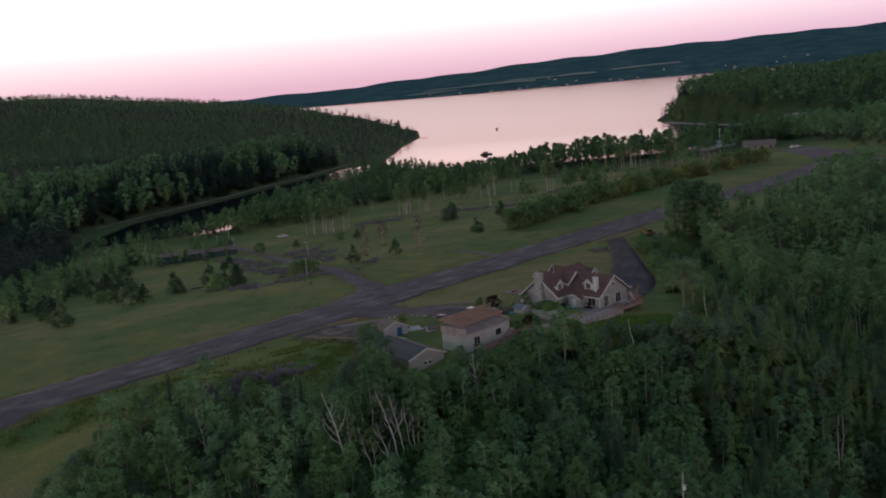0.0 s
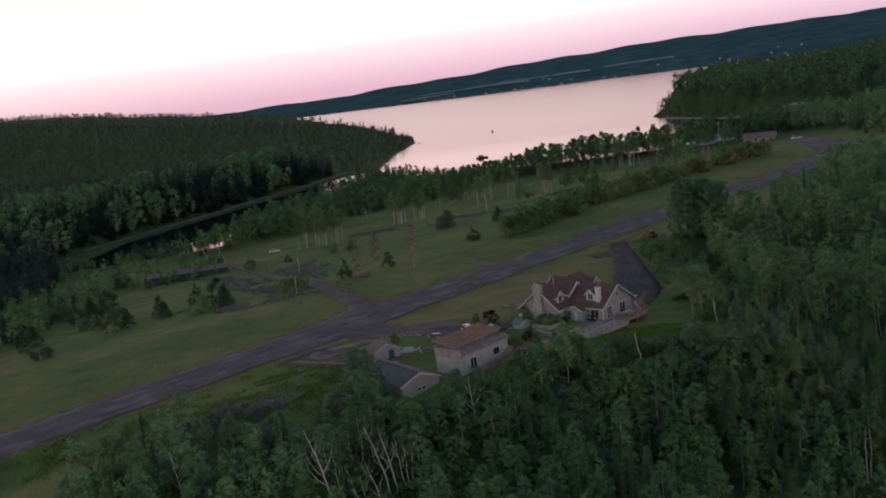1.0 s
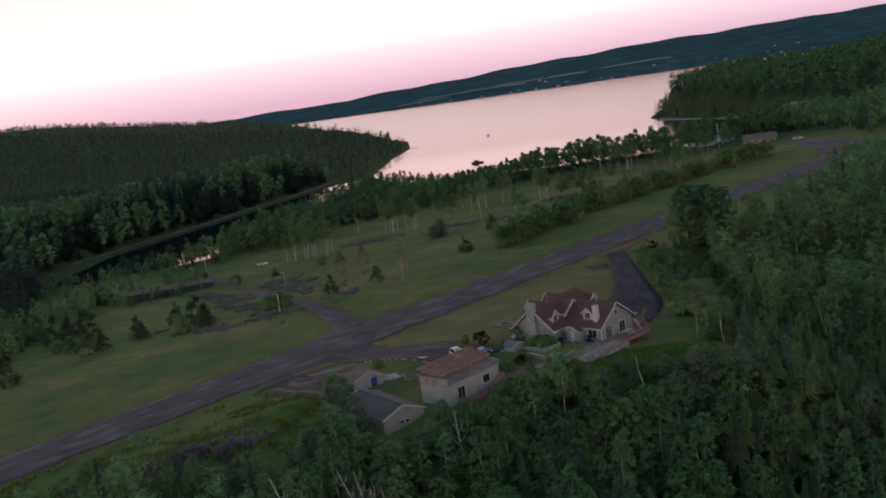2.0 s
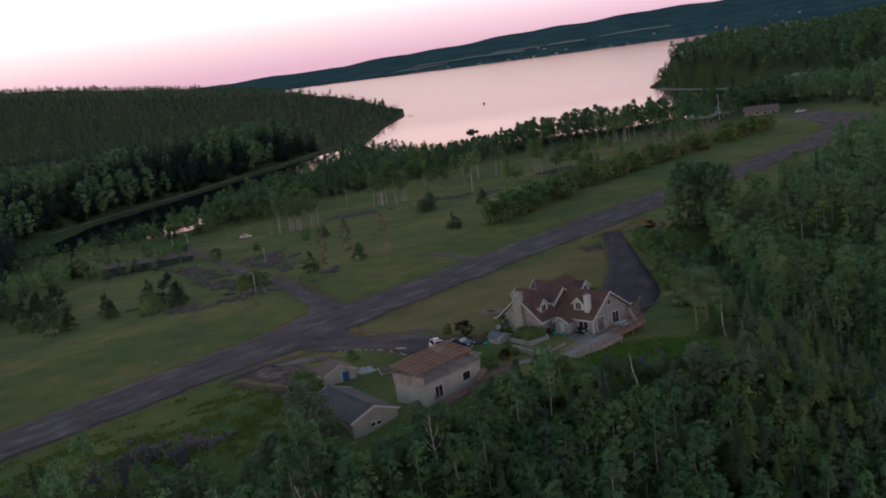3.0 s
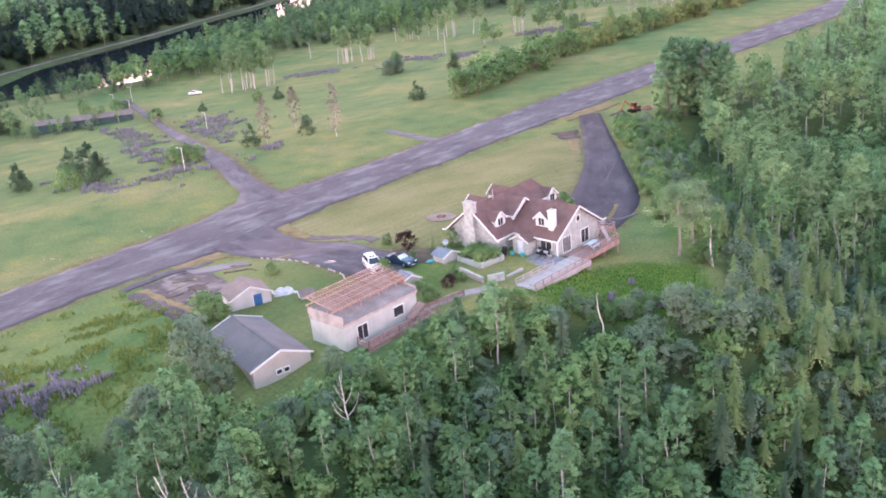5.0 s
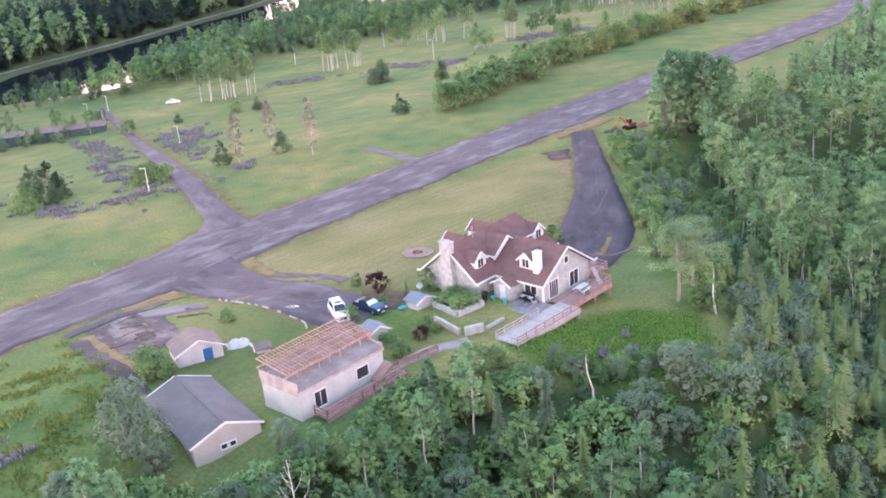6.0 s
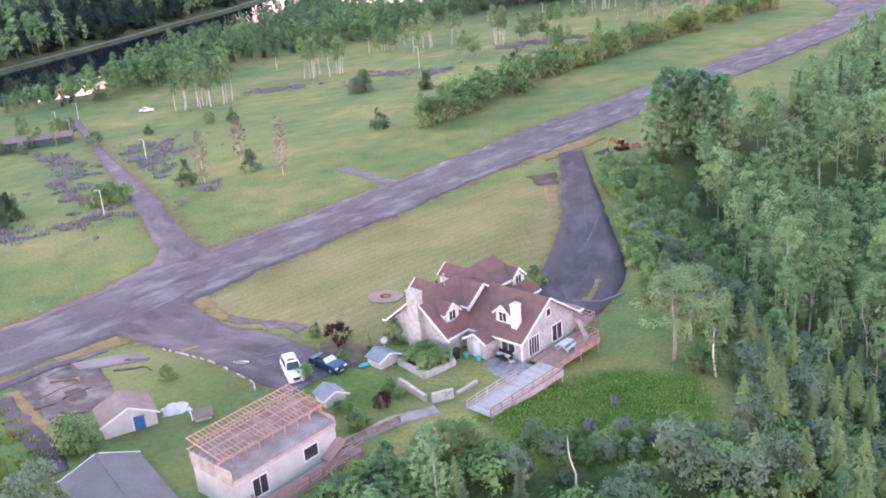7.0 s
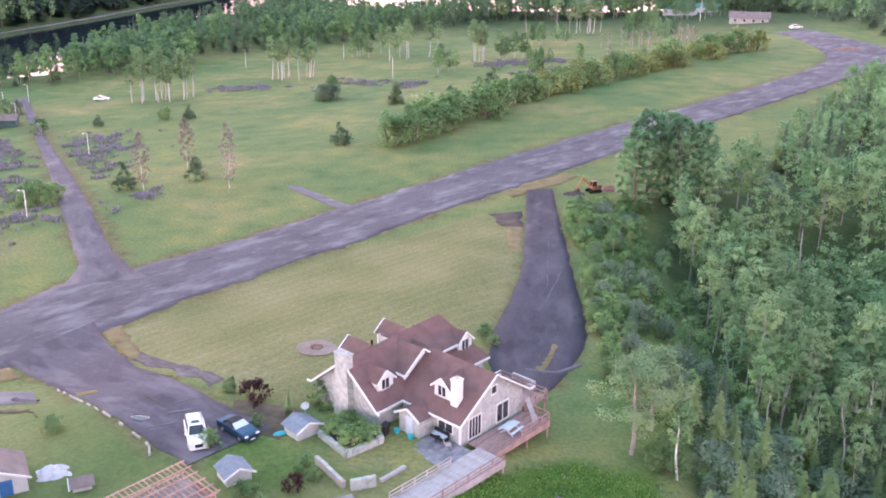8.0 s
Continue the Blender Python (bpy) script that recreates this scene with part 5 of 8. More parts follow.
for i in range(84):
    f = (i / 83) ** 0.9
    bx, by = np.interp(f, [0, 0.2, 0.4, 0.7, 1], [-10, 5, 18, 52, 100]), np.interp(f, [0, 0.2, 0.4, 0.7, 1], [118, 141, 166, 212, 268])
    kind = (("shrub", "birch", "birch", "shrub", "shrub") if f < 0.42 else ("yellow_shrub", "shrub", "yellow_shrub", "birch", "yellow_shrub"))[int(rw.integers(0, 5))]
    off = rw.uniform(-1, 10) * (0.6 + f)
    plant(kind, bx - 0.78 * off, by + 0.62 * off, {"shrub": 2.4, "birch": 0.72, "yellow_shrub": 2.2}[kind] * rw.uniform(0.8, 1.25), label="bush in the hedge-like row beyond the road", group="bushes beyond the road")


# undergrowth below the garage and the annex, and over the open patch among the dead birches
for i in range(64):
    f = rw.uniform()
    bx, by = np.interp(f, [0, 0.25, 0.5, 0.75, 1], [-19, -13.5, -8, -2.5, 3.5]), np.interp(f, [0, 0.25, 0.5, 0.75, 1], [-42.5, -38.5, -33.5, -27, -20.5])
    kind = ("willow", "shrub", "shrub", "aspen")[i % 4]
    plant(kind, bx + rw.uniform(-1, 2.2), by - rw.uniform(0, 4), {"willow": 0.62, "shrub": 1.1, "aspen": 0.5}[kind] * rw.uniform(0.75, 1.2), label="leafy growth on the bank below the annex" if kind != "aspen" else "", group="bank growth")
for i in range(46):
    plant("shrub", -11 + rw.normal() * 4.2, -55 + rw.normal() * 4.2, rw.uniform(0.3, 0.8), label="low fresh green shrub in the open patch", group="open patch shrubs")


for i in range(34):
    f = rw.uniform()
    kind = "willow" if i % 3 == 0 else "shrub"
    plant(kind, 8 + 24 * f + rw.normal(), -21.5 + 3.5 * f + rw.normal() * 1.3, {"willow": 0.5, "shrub": 0.7}[kind] * rw.uniform(0.7, 1.3), label="grey-green shrub at the foot of the clearing", group="clearing shrubs")


# scrub along the driveway and round the pine
for i in range(58):
    f = rw.uniform()
    bx, by = np.interp(f, [0, 0.3, 0.6, 1], [27.2, 26.2, 25.6, 24.8]) + rw.uniform(0, 3.2), 14 + 60 * f
    plant("willow" if i % 7 == 0 else "shrub", bx, by, rw.uniform(0.5, 1.05) * (0.5 if i % 7 == 0 else 1), label="light green shrub beside the driveway", group="driveway shrubs")
for i in range(26):
    plant("willow" if i % 5 == 0 else "shrub", rw.uniform(29.5, 36), rw.uniform(-5, 16), rw.uniform(0.45, 0.95) * (0.55 if i % 5 == 0 else 1), label="dark green shrub under the pine", group="shrubs under the pine")

# the bank between the driveway and the woods, and the aspens with bare white trunks behind it
bank_rng = np.random.default_rng(77)
for i in range(96):
    bx, by = bank_rng.uniform(26.5, 36.5), bank_rng.uniform(12, 78)
    kind = ("shrub", "willow", "shrub", "shrub", "willow", "yellow_shrub", "shrub", "birch")[i % 8]
    plant(kind, bx, by, {"shrub": 0.8, "willow": 0.55, "yellow_shrub": 0.7, "birch": 0.4}[kind] * bank_rng.uniform(0.65, 1.3), label="young birch on the bank by the driveway" if kind == "birch" else "leafy shrub on the bank between driveway and woods", group="driveway bank growth")
for i in range(22):
    f = bank_rng.uniform()
    plant("tall_aspen", 50 + 9 * f + bank_rng.normal() * 1.6, (66 - 28 * f) + bank_rng.normal() * 2.0, bank_rng.uniform(0.85, 1.1), label="aspen with bare white trunk at the edge of the stand", group="white-trunked aspens")


def special_tree(name, m, trunk_bm, quads, leaf, bark, label, category="tree", group=""):
    top = thing(name, m, label, category, group)
    part("trunk", trunk_bm, bark, top)
    if quads is not None:
        o = new("crown", quads_mesh("crown", *[crown_normals(quads, None)[0], leaf, crown_normals(quads, None)[1]]))
        o.parent = top
    return top


def at_ground(x, y, dz=0.0, rz=0.0):
    return pose(x, y, gz(x, y) + dz, 0, 0, rz)


def sweep(pts, radii, sides=6):
    """One tapering tube along a line of points."""
    bm = bmesh.new()
    rings = []
    for i, (p, r) in enumerate(zip(pts, radii)):
        d = (Vector(pts[min(i + 1, len(pts) - 1)]) - Vector(pts[max(i - 1, 0)])).normalized()
        u = d.cross(Vector((0.3, 1, 0.1))).normalized()
        v = d.cross(u)
        rings.append([bm.verts.new(Vector(p) + (u * math.cos(6.2832 * k / sides) + v * math.sin(6.2832 * k / sides)) * r) for k in range(sides)])
    for r0, r1 in zip(rings, rings[1:]):
        for k in range(sides):
            bm.faces.new((r0[k], r0[(k + 1) % sides], r1[(k + 1) % sides], r1[k]))
    bm.faces.new(rings[0][::-1])
    bm.faces.new(rings[-1])
    return bm


def dead_tree(name, x, y, h, lean, limbs, label, group="", rise=1.6, r=None):
    """A bare bleached tree: crooked trunk, each limb with its own bend."""
    rng = np.random.default_rng(int(abs(x) * 31 + abs(y) * 17))
    top = thing(name, at_ground(x, y), label, "tree", group)
    r = r or 0.016 * h
    pts = [Vector((0, 0, -0.5))]
    for i in range(7):
        pts.append(pts[-1] + Vector((lean * h / 7 * (0.5 + i / 7) + rng.normal() * 0.12, rng.normal() * 0.12, (h + 0.5) / 7)))
    part("trunk", sweep(pts, [r * (1 - 0.12 * i) for i in range(8)]), M_DEADWOOD, top, smooth=True)
    for k in range(limbs):
        f = 2.4 + 4.2 * (k + rng.uniform(0, 1)) / limbs
        i = int(f)
        a = pts[i].lerp(pts[min(i + 1, 7)], f - i)
        ang, ln = rng.uniform(0, 6.28), h * 0.34 * (1.25 - f / 8) * rng.uniform(0.7, 1.2)
        d = Vector((math.cos(ang), math.sin(ang), 0)) * ln * 0.55
        line = [a, a + d * 0.45 + Vector((0, 0, ln * 0.25 * rise * 0.6)), a + d * 0.8 + Vector((0, 0, ln * 0.5 * rise * 0.7)), a + d + Vector((0, 0, ln * rise * 0.62))]
        r0 = r * (1 - 0.12 * f) * 0.55
        part("limb", sweep(line, [r0, r0 * 0.8, r0 * 0.55, r0 * 0.2], 5), M_DEADWOOD, top, smooth=True)
    return top


# the broad pine beside the house, the tall tree by the driveway mouth, the pale poplars, the dead birches
pr = np.random.default_rng(77)
for x, y, h, w in ((27.8, -1.8, 10.2, 4.6), (30.3, 3.2, 9.2, 3.6)):
    ang, rad = pr.uniform(0, 6.28, 34), w * pr.uniform(0.25, 1.0, 34)
    zc = h * pr.uniform(0.38, 0.98, 34)
    rad = rad * np.interp(zc / h, [0.45, 0.65, 1.0], [0.9, 1.0, 0.35])
    c = np.stack([np.cos(ang) * rad, np.sin(ang) * rad, zc], -1)
    special_tree("pine_tree", at_ground(x, y), stem(pr, h * 0.95, 0.24, 9, w * 0.8, 0.42, rise=0.25), leaf_quads(pr, c, np.tile([1.35, 1.35, 0.6], (34, 1)), 190, 0.15, aspect=0.5), L_BROADPINE, M_PINEBARK, "spreading pine with bare lower trunk beside the house")
for x, y, h, w in ((38.5, 82, 16.5, 4.4), (42.5, 86, 15.5, 4.0), (36, 76, 14.5, 3.6), (43.5, 79, 16, 4.2), (48, 84, 14, 3.8)):
    special_tree("poplar_tree", at_ground(x, y), stem(pr, h * 0.95, 0.26, 9, w, 0.25), crown_round(pr, h, w, 0.04, 210, 100, 0.16, 0.4), L_ASPEN, M_BARK, "tall broad dark green poplar by the driveway mouth")
for x, y, h in ((-51.6, 83.5, 11.0), (-49.5, 102, 10.5), (-35.8, 84.2, 12.5)):
    special_tree("poplar_tree", at_ground(x, y), stem(pr, h * 0.97, 0.07, 14, 1.8, 0.12, rise=1.3), crown_round(pr, h, 1.9, 0.12, 120, 30, 0.12, 0.75), L_TWIG, M_DEADWOOD, "pale thinly leaved poplar in the meadow", group="pale poplars")
for x, y, h, ln in [(-20.4, -60.3, 10.5, -0.26), (-19.9, -59.5, 9.5, -0.2), (-18.9, -58.5, 7.8, -0.12), (-18.4, -58.9, 7.4, -0.04), (-26.6, -65.8, 12.5, -0.22), (-26.4, -63.3, 7.0, -0.06), (-23.7, -63.9, 6.4, -0.12), (-22.9, -64.3, 5.8, -0.1), (-20.5, -65.3, 8.4, -0.22),
                    (-15.9, -55.7, 6.2, -0.2), (-32.3, -58.2, 8.0, -0.15), (-48.6, -61.7, 8.0, -0.18), (1.5, -57, 6.5, -0.12), (-9.6, -44, 8, -0.12)]:
    dead_tree("dead_birch", x, y, h, ln, 8, "bare white dead birch leaning among the trees", "dead birches")
special_tree("birch_tree", at_ground(31.8, -5.0), stem(pr, 6.8, 0.15, 5, 1.6, 0.5, lean=-0.02, rise=1.1), crown_round(pr, 8.2, 1.5, 0.5, 30, 22, 0.17, 0.6), L_BIRCH, M_DEADWOOD, "birch with a bright white trunk at the clearing edge")
dead_tree("dead_tree", 47, -38, 9.5, 0.06, 0, "bare bleached trunk standing in the woods", r=0.13)
dead_tree("dead_tree", 16.2, -24.4, 6.6, -0.1, 0, "bare bleached leaning trunk without branches", r=0.15)
for i in range(14):
    x, y, h = 44 + rw.uniform(0, 46), 268 + rw.uniform(0, 50), rw.uniform(5, 8.5)
    special_tree("poplar_tree", at_ground(x, y), stem(pr, h, 0.07, 8, 1.4, 0.15, rise=1.3), crown_round(pr, h, 1.3, 0.15, 34, 14, 0.14, 0.75), L_TWIG, M_DEADWOOD, "pale thinly leaved poplar in the meadow", group="pale poplars")
special_tree("dead_spruce", at_ground(60, 62), stem(pr, 13, 0.16, 16, 1.6, 0.2, rise=0.1), crown_spruce(pr, 13, 1.3, 0.15, 14, 6, 2, 0.35), L_TWIG, M_DEADWOOD, "bleached dead spruce standing above the woods")


# ---- windows, doors, roofs: shared parts ----
def window(parent, m, w, h, panes=2, rows=1, label="white-framed window"):
    """A window in the local x-z plane of m, facing -y: recess, frame, panes and bars."""
    fr = bmesh.new()
    t = 0.11
    for args in ((-w / 2 - t, w / 2 + t, -0.07, 0.10, -t, 0), (-w / 2 - t, w / 2 + t, -0.07, 0.10, h, h + t), (-w / 2 - t, -w / 2, -0.07, 0.10, 0, h), (w / 2, w / 2 + t, -0.07, 0.10, 0, h)):
        box(fr, *args)
    fr.transform(m)
    frame_ob = part("window", fr, M_WHITE, parent, label)
    pw = w / panes
    for i in range(panes):
        for j in range(rows):
            x0, z0 = -w / 2 + i * pw, h * j / rows
            bm = a_box(x0 + 0.03, x0 + pw - 0.03, -0.015, 0.03, z0 + 0.03, z0 + h / rows - 0.03)
            bm.transform(m)
            part("pane", bm, M_GLASS, frame_ob)
    for i in range(1, panes):
        bm = a_box(-w / 2 + i * pw - 0.035, -w / 2 + i * pw + 0.035, -0.045, 0.05, 0, h)
        bm.transform(m)
        part("mullion", bm, M_WHITE, frame_ob)
    return frame_ob


def rake(parent, pts, w=0.10, h=0.20, name="rake_board"):
    for a, b in zip(pts, pts[1:]):
        part(name, a_beam(a, b, w, h), M_WHITE, parent, "white trim board")


def dormer(parent, m, w, h, depth, rise, win=0.85):
    """A gabled dormer facing -y of m: white front and cheeks, brown roof, window."""
    front = wall_poly([m @ Vector(p) for p in ((-w / 2, 0, 0), (w / 2, 0, 0), (w / 2, 0, h), (0, 0, h + rise), (-w / 2, 0, h))], 0.15)
    d = part("dormer", front, M_WHITE, parent, "small white gabled dormer with a window")
    for s in (-1, 1):
        x = s * w / 2
        part("cheek", wall_poly([m @ Vector(p) for p in ((x, 0, 0), (x, 0, h), (x, depth * 0.6, h), )], 0.08), M_WHITE, d)
        o = 0.22
        k = rise / (w / 2)
        part("dormer_roof", a_slab([m @ Vector(p) for p in ((x + s * o, -o, h - o * k + 0.06), (0, -o, h + rise + 0.06), (0, depth, h + rise + 0.06), (x + s * o, depth * 0.55, h - o * k + 0.06))], 0.1), M_SHINGLE, d)
        part("rake_board", a_beam(m @ Vector((x + s * (o + 0.03), -o - 0.03, h - o * k)), m @ Vector((0, -o - 0.03, h + rise)), 0.1, 0.2), M_WHITE, d)
    window(d, m @ Matrix.Translation((0, -0.02, 0.2)), win, h - 0.15, 2, 1)
    return d


# ---- the stone house ----
HOUSE_TURN = 51.7
house = thing("stone_house", pose(0.0, 0.0, 2.95, 0, 0, HOUSE_TURN), "pale stone house with brown shingled gables and white trim", "house")
X1, YF, YB, EAVE, RIDGE = 15.6, -4.4, 4.2, 2.5, 6.05
WX0, WX1, WYF, WEAVE, WRIDGE = 3.5, 12.9, -11.9, 2.45, 5.75
WM = (WX0 + WX1) / 2
T = 0.3
# walls, outer faces in order round the plan
part("wall", wall_poly([(0, YB, -0.6), (0, YF, -0.6), (0, YF, EAVE), (0, -0.1, RIDGE - 0.1), (0, YB, EAVE)], T), M_STONE, house, "pale stone gable wall")
part("wall", wall_poly([(T, YF, -0.6), (WX0, YF, -0.6), (WX0, YF, EAVE), (T, YF, EAVE)], T), M_STONE, house)
part("wall", wall_poly([(WX0, YF + T, -0.6), (WX0, WYF, -0.6), (WX0, WYF, WEAVE), (WX0, YF + T, WEAVE)], T), M_STONE, house)
part("wall", wall_poly([(WX0 + T, WYF, -1.6), (WX1, WYF, -1.6), (WX1, WYF, WEAVE), (WM, WYF, WRIDGE - 0.1), (WX0 + T, WYF, WEAVE + 0.2)], T), M_STONE, house, "pale stone gable wall above the deck")
part("wall", wall_poly([(WX1, WYF + T, -1.6), (WX1, YF, -0.9), (WX1, YF, WEAVE), (WX1, WYF + T, WEAVE)], T), M_STONE, house)
part("wall", wall_poly([(WX1, YF, -0.9), (X1, YF, -0.9), (X1, YF, EAVE), (WX1, YF, EAVE)], T), M_STONE, house)
part("wall", wall_poly([(X1, YF + T, -0.9), (X1, YB, -0.9), (X1, YB, EAVE), (X1, YF + T, EAVE)], T), M_STONE, house)
part("wall", wall_poly([(X1 - T, YB, -0.8), (T, YB, -0.8), (T, YB, EAVE), (X1 - T, YB, EAVE)], T), M_STONE, house)
O = 0.45
km, kw = (RIDGE - EAVE) / 4.3, (WRIDGE - WEAVE) / (WM - WX0)
zf, zw = EAVE - O * km + 0.1, WEAVE - O * kw + 0.1
RM = -0.1
HIP = 2.4
RIDGE_FAR = RIDGE + 0.6
part("roof", a_slab([(-O, YF - O, zf), (X1 + O, YF - O, zf), (X1 - HIP, RM, RIDGE_FAR), (-O, RM, RIDGE)], 0.2), M_SHINGLE, house, "brown asphalt shingle roof slope")
part("roof", a_slab([(-O, YB + O, zf), (X1 + O, YB + O, zf), (X1 - HIP, RM, RIDGE_FAR), (-O, RM, RIDGE)], 0.2), M_SHINGLE, house)
part("roof", a_slab([(X1 + O, YF - O, zf), (X1 + O, YB + O, zf), (X1 - HIP, RM, RIDGE_FAR)], 0.2), M_SHINGLE, house)
yin = RM - (RIDGE - WRIDGE) / km
part("roof", a_slab([(WX0 - O, WYF - O, zw), (WM, WYF - O, WRIDGE), (WM, yin, WRIDGE), (WX0 - O, YF + 0.2, zw)], 0.2), M_SHINGLE, house, "brown asphalt shingle roof slope")
part("roof", a_slab([(WX1 + O, WYF - O, zw), (WM, WYF - O, WRIDGE), (WM, yin, WRIDGE), (WX1 + O, YF + 0.2, zw)], 0.2), M_SHINGLE, house)
# white trims: rakes and eaves
e = 0.05
rake(house, [(-O - e, YF - O - 0.4, zf - 0.18), (-O - e, YF - O, zf - 0.06), (-O - e, RM, RIDGE - 0.06), (-O - e, YB + O, zf - 0.06), (-O - e, YB + O + 0.6, zf - 0.10)])
rake(house, [(WX0 - O - 0.25, WYF - O - e, zw - 0.12), (WX0 - O, WYF - O - e, zw - 0.04), (WM, WYF - O - e, WRIDGE - 0.06), (WX1 + O, WYF - O - e, zw - 0.04), (WX1 + O + 0.8, WYF - O - e, zw - 0.02)])
rake(house, [(-O, YF - O - e, zf - 0.1), (WX0 - O, YF - O - e, zf - 0.1)], 0.1, 0.22, "eave_board")
rake(house, [(WX0 - O - e, YF, zw - 0.1), (WX0 - O - e, WYF - O, zw - 0.1)], 0.1, 0.22, "eave_board")
rake(house, [(WX1 + O + e, YF, zw - 0.1), (WX1 + O + e, WYF - O, zw - 0.1)], 0.1, 0.22, "eave_board")
rake(house, [(WX1 + O, YF - O - e, zf - 0.1), (X1 + O, YF - O - e, zf - 0.1), (X1 + O + e, YB + O, zf - 0.1)], 0.1, 0.22, "eave_board")
rake(house, [(WX0 - 0.04, WYF - 0.06, -0.2), (WX0 - 0.04, WYF - 0.06, zw)], 0.2, 0.2, "corner_board")
# stone chimney on the gable, white chimney on the wing
ch = bmesh.new()
box(ch, -0.75, 0.05, -1.1, 0.95, -0.8, 3.4)
box(ch, -0.7, 0.15, -0.95, 0.7, 3.4, 6.75)
box(ch, -0.78, 0.23, -1.03, 0.78, 6.75, 6.9)
stack = part("chimney", ch, M_STONE, house, "broad stone chimney against the gable")
part("flue", a_tube((-0.28, -0.45, 6.9), (-0.28, -0.45, 7.15), 0.16, 0.16), M_CONCRETE, stack)
part("flue", a_tube((-0.28, 0.25, 6.9), (-0.28, 0.25, 7.1), 0.16, 0.16), M_CONCRETE, stack)
wc = bmesh.new()
box(wc, 4.3, 5.15, -10.75, -9.95, 2.3, 5.75)
box(wc, 4.24, 5.21, -10.81, -9.89, 5.75, 5.87)
stack = part("chimney", wc, M_WHITE, house, "slender white chimney on the wing roof")
part("flue", a_tube((4.72, -10.35, 5.87), (4.72, -10.35, 6.1), 0.2, 0.2), M_CONCRETE, stack)
for x, y in ((9.2, 1.2), (10.4, 0.9), (5.0, 1.5)):
    part("roof_vent", a_tube((x, y, 5.0), (x, y, 5.85), 0.12, 0.12), M_BLACK, house, "small black roof vent")
part("vent_pipe", a_tube((4.3, -0.4, 5.6), (4.3, -0.4, 7.4), 0.07, 0.07), M_CHROME, house, "thin metal vent pipe on the ridge")
# dormers on the lake side, the yard side and the wing
dormer(house, Matrix.Translation((2.0, -3.5, 3.2)), 2.0, 1.2, 3.2, 0.95, 1.0)
dormer(house, Matrix.Translation((13.7, -3.4, 3.25)), 2.0, 1.25, 3.0, 0.95, 1.0)
dormer(house, Matrix.Translation((3.4, 3.0, 3.5)) @ Matrix.Rotation(math.pi, 4, "Z"), 2.3, 1.95, 3.4, 0.95)
dormer(house, Matrix.Translation((8.4, 3.0, 3.5)) @ Matrix.Rotation(math.pi, 4, "Z"), 2.3, 2.1, 3.4, 0.95)
dormer(house, Matrix.Translation((4.6, -8.6, 3.25)) @ Matrix.Rotation(-math.pi / 2, 4, "Z"), 2.0, 1.2, 2.9, 0.9, 1.0)
# cross gable between the main roof and the wing
part("roof", a_slab([(4.2, -4.0, 4.1), (6.9, -4.0, 6.1), (6.9, 0.2, 6.1), (4.2, 0.2, 4.1)], 0.18), M_SHINGLE, house)
part("roof", a_slab([(9.6, -4.0, 4.1), (6.9, -4.0, 6.1), (6.9, 0.2, 6.1), (9.6, 0.2, 4.1)], 0.18), M_SHINGLE, house)
part("wall", wall_poly([(4.5, -3.6, 3.0), (9.3, -3.6, 3.0), (9.3, -3.6, 4.2), (6.9, -3.6, 5.9), (4.5, -3.6, 4.2)], 0.15), M_WHITE, house, "white cross-gable front")
part("wall", wall_poly([(4.5, 0.0, 3.0), (4.5, -3.45, 3.0), (4.5, -3.45, 4.2), (4.5, 0.0, 4.2)], 0.12), M_WHITE, house)
rake(house, [(4.15, 0.2, 4.0), (4.15, -4.04, 4.0), (6.9, -4.04, 6.03), (9.65, -4.04, 4.0)])
part("roof", a_slab([(9.0, -3.4, 4.4), (13.0, -3.4, 4.4), (13.0, -0.3, 6.0), (9.0, -0.3, 6.0)], 0.16), M_SHINGLE, house)
rake(house, [(8.9, -3.44, 4.3), (13.1, -3.44, 4.3)], 0.1, 0.24)
# porch with its own little gable, and openings
porch = thing("porch", Matrix.Identity(4), "", "")
porch.parent = house
for k_ in ("label", "category"):
    if k_ in porch:
        del porch[k_]
part("porch_roof", a_slab([(3.5, -8.75, 2.0), (3.5, -7.2, 2.85), (1.25, -7.2, 2.85), (1.25, -8.75, 2.0)], 0.12), M_SHINGLE, porch)
part("porch_roof", a_slab([(3.5, -5.65, 2.0), (3.5, -7.2, 2.85), (1.25, -7.2, 2.85), (1.25, -5.65, 2.0)], 0.12), M_SHINGLE, porch)
part("porch_wall", wall_poly([(1.5, -5.9, -0.1), (1.5, -8.5, -0.1), (1.5, -8.5, 2.05), (1.5, -7.2, 2.75), (1.5, -5.9, 2.05)], 0.15), M_STONE, porch)
part("porch_wall", wall_poly([(1.65, -8.5, -0.1), (3.5, -8.5, -0.1), (3.5, -8.5, 2.05), (1.65, -8.5, 2.05)], 0.15), M_STONE, porch)
part("porch_wall", wall_poly([(3.5, -5.9, -0.1), (1.65, -5.9, -0.1), (1.65, -5.9, 2.05), (3.5, -5.9, 2.05)], 0.15), M_STONE, porch)
rake(porch, [(1.2, -8.85, 1.92), (1.2, -7.2, 2.84), (1.2, -5.55, 1.92)])
part("front_door", a_box(1.42, 1.5, -7.75, -6.85, 0, 2.0), M_PALEBLUE, porch, "pale blue front door")
W_ = Matrix.Rotation(-math.pi / 2, 4, "Z")
window(house, Matrix.Translation((3.47, -10.1, 0.75)) @ W_, 1.8, 1.15, 2)
window(house, Matrix.Translation((5.6, WYF - 0.02, 0.0)), 1.7, 2.1, 4, 1, "tall white-framed patio window")
window(house, Matrix.Translation((9.7, WYF - 0.02, 0.1)), 1.7, 1.9, 2, 1, "white-framed picture window")
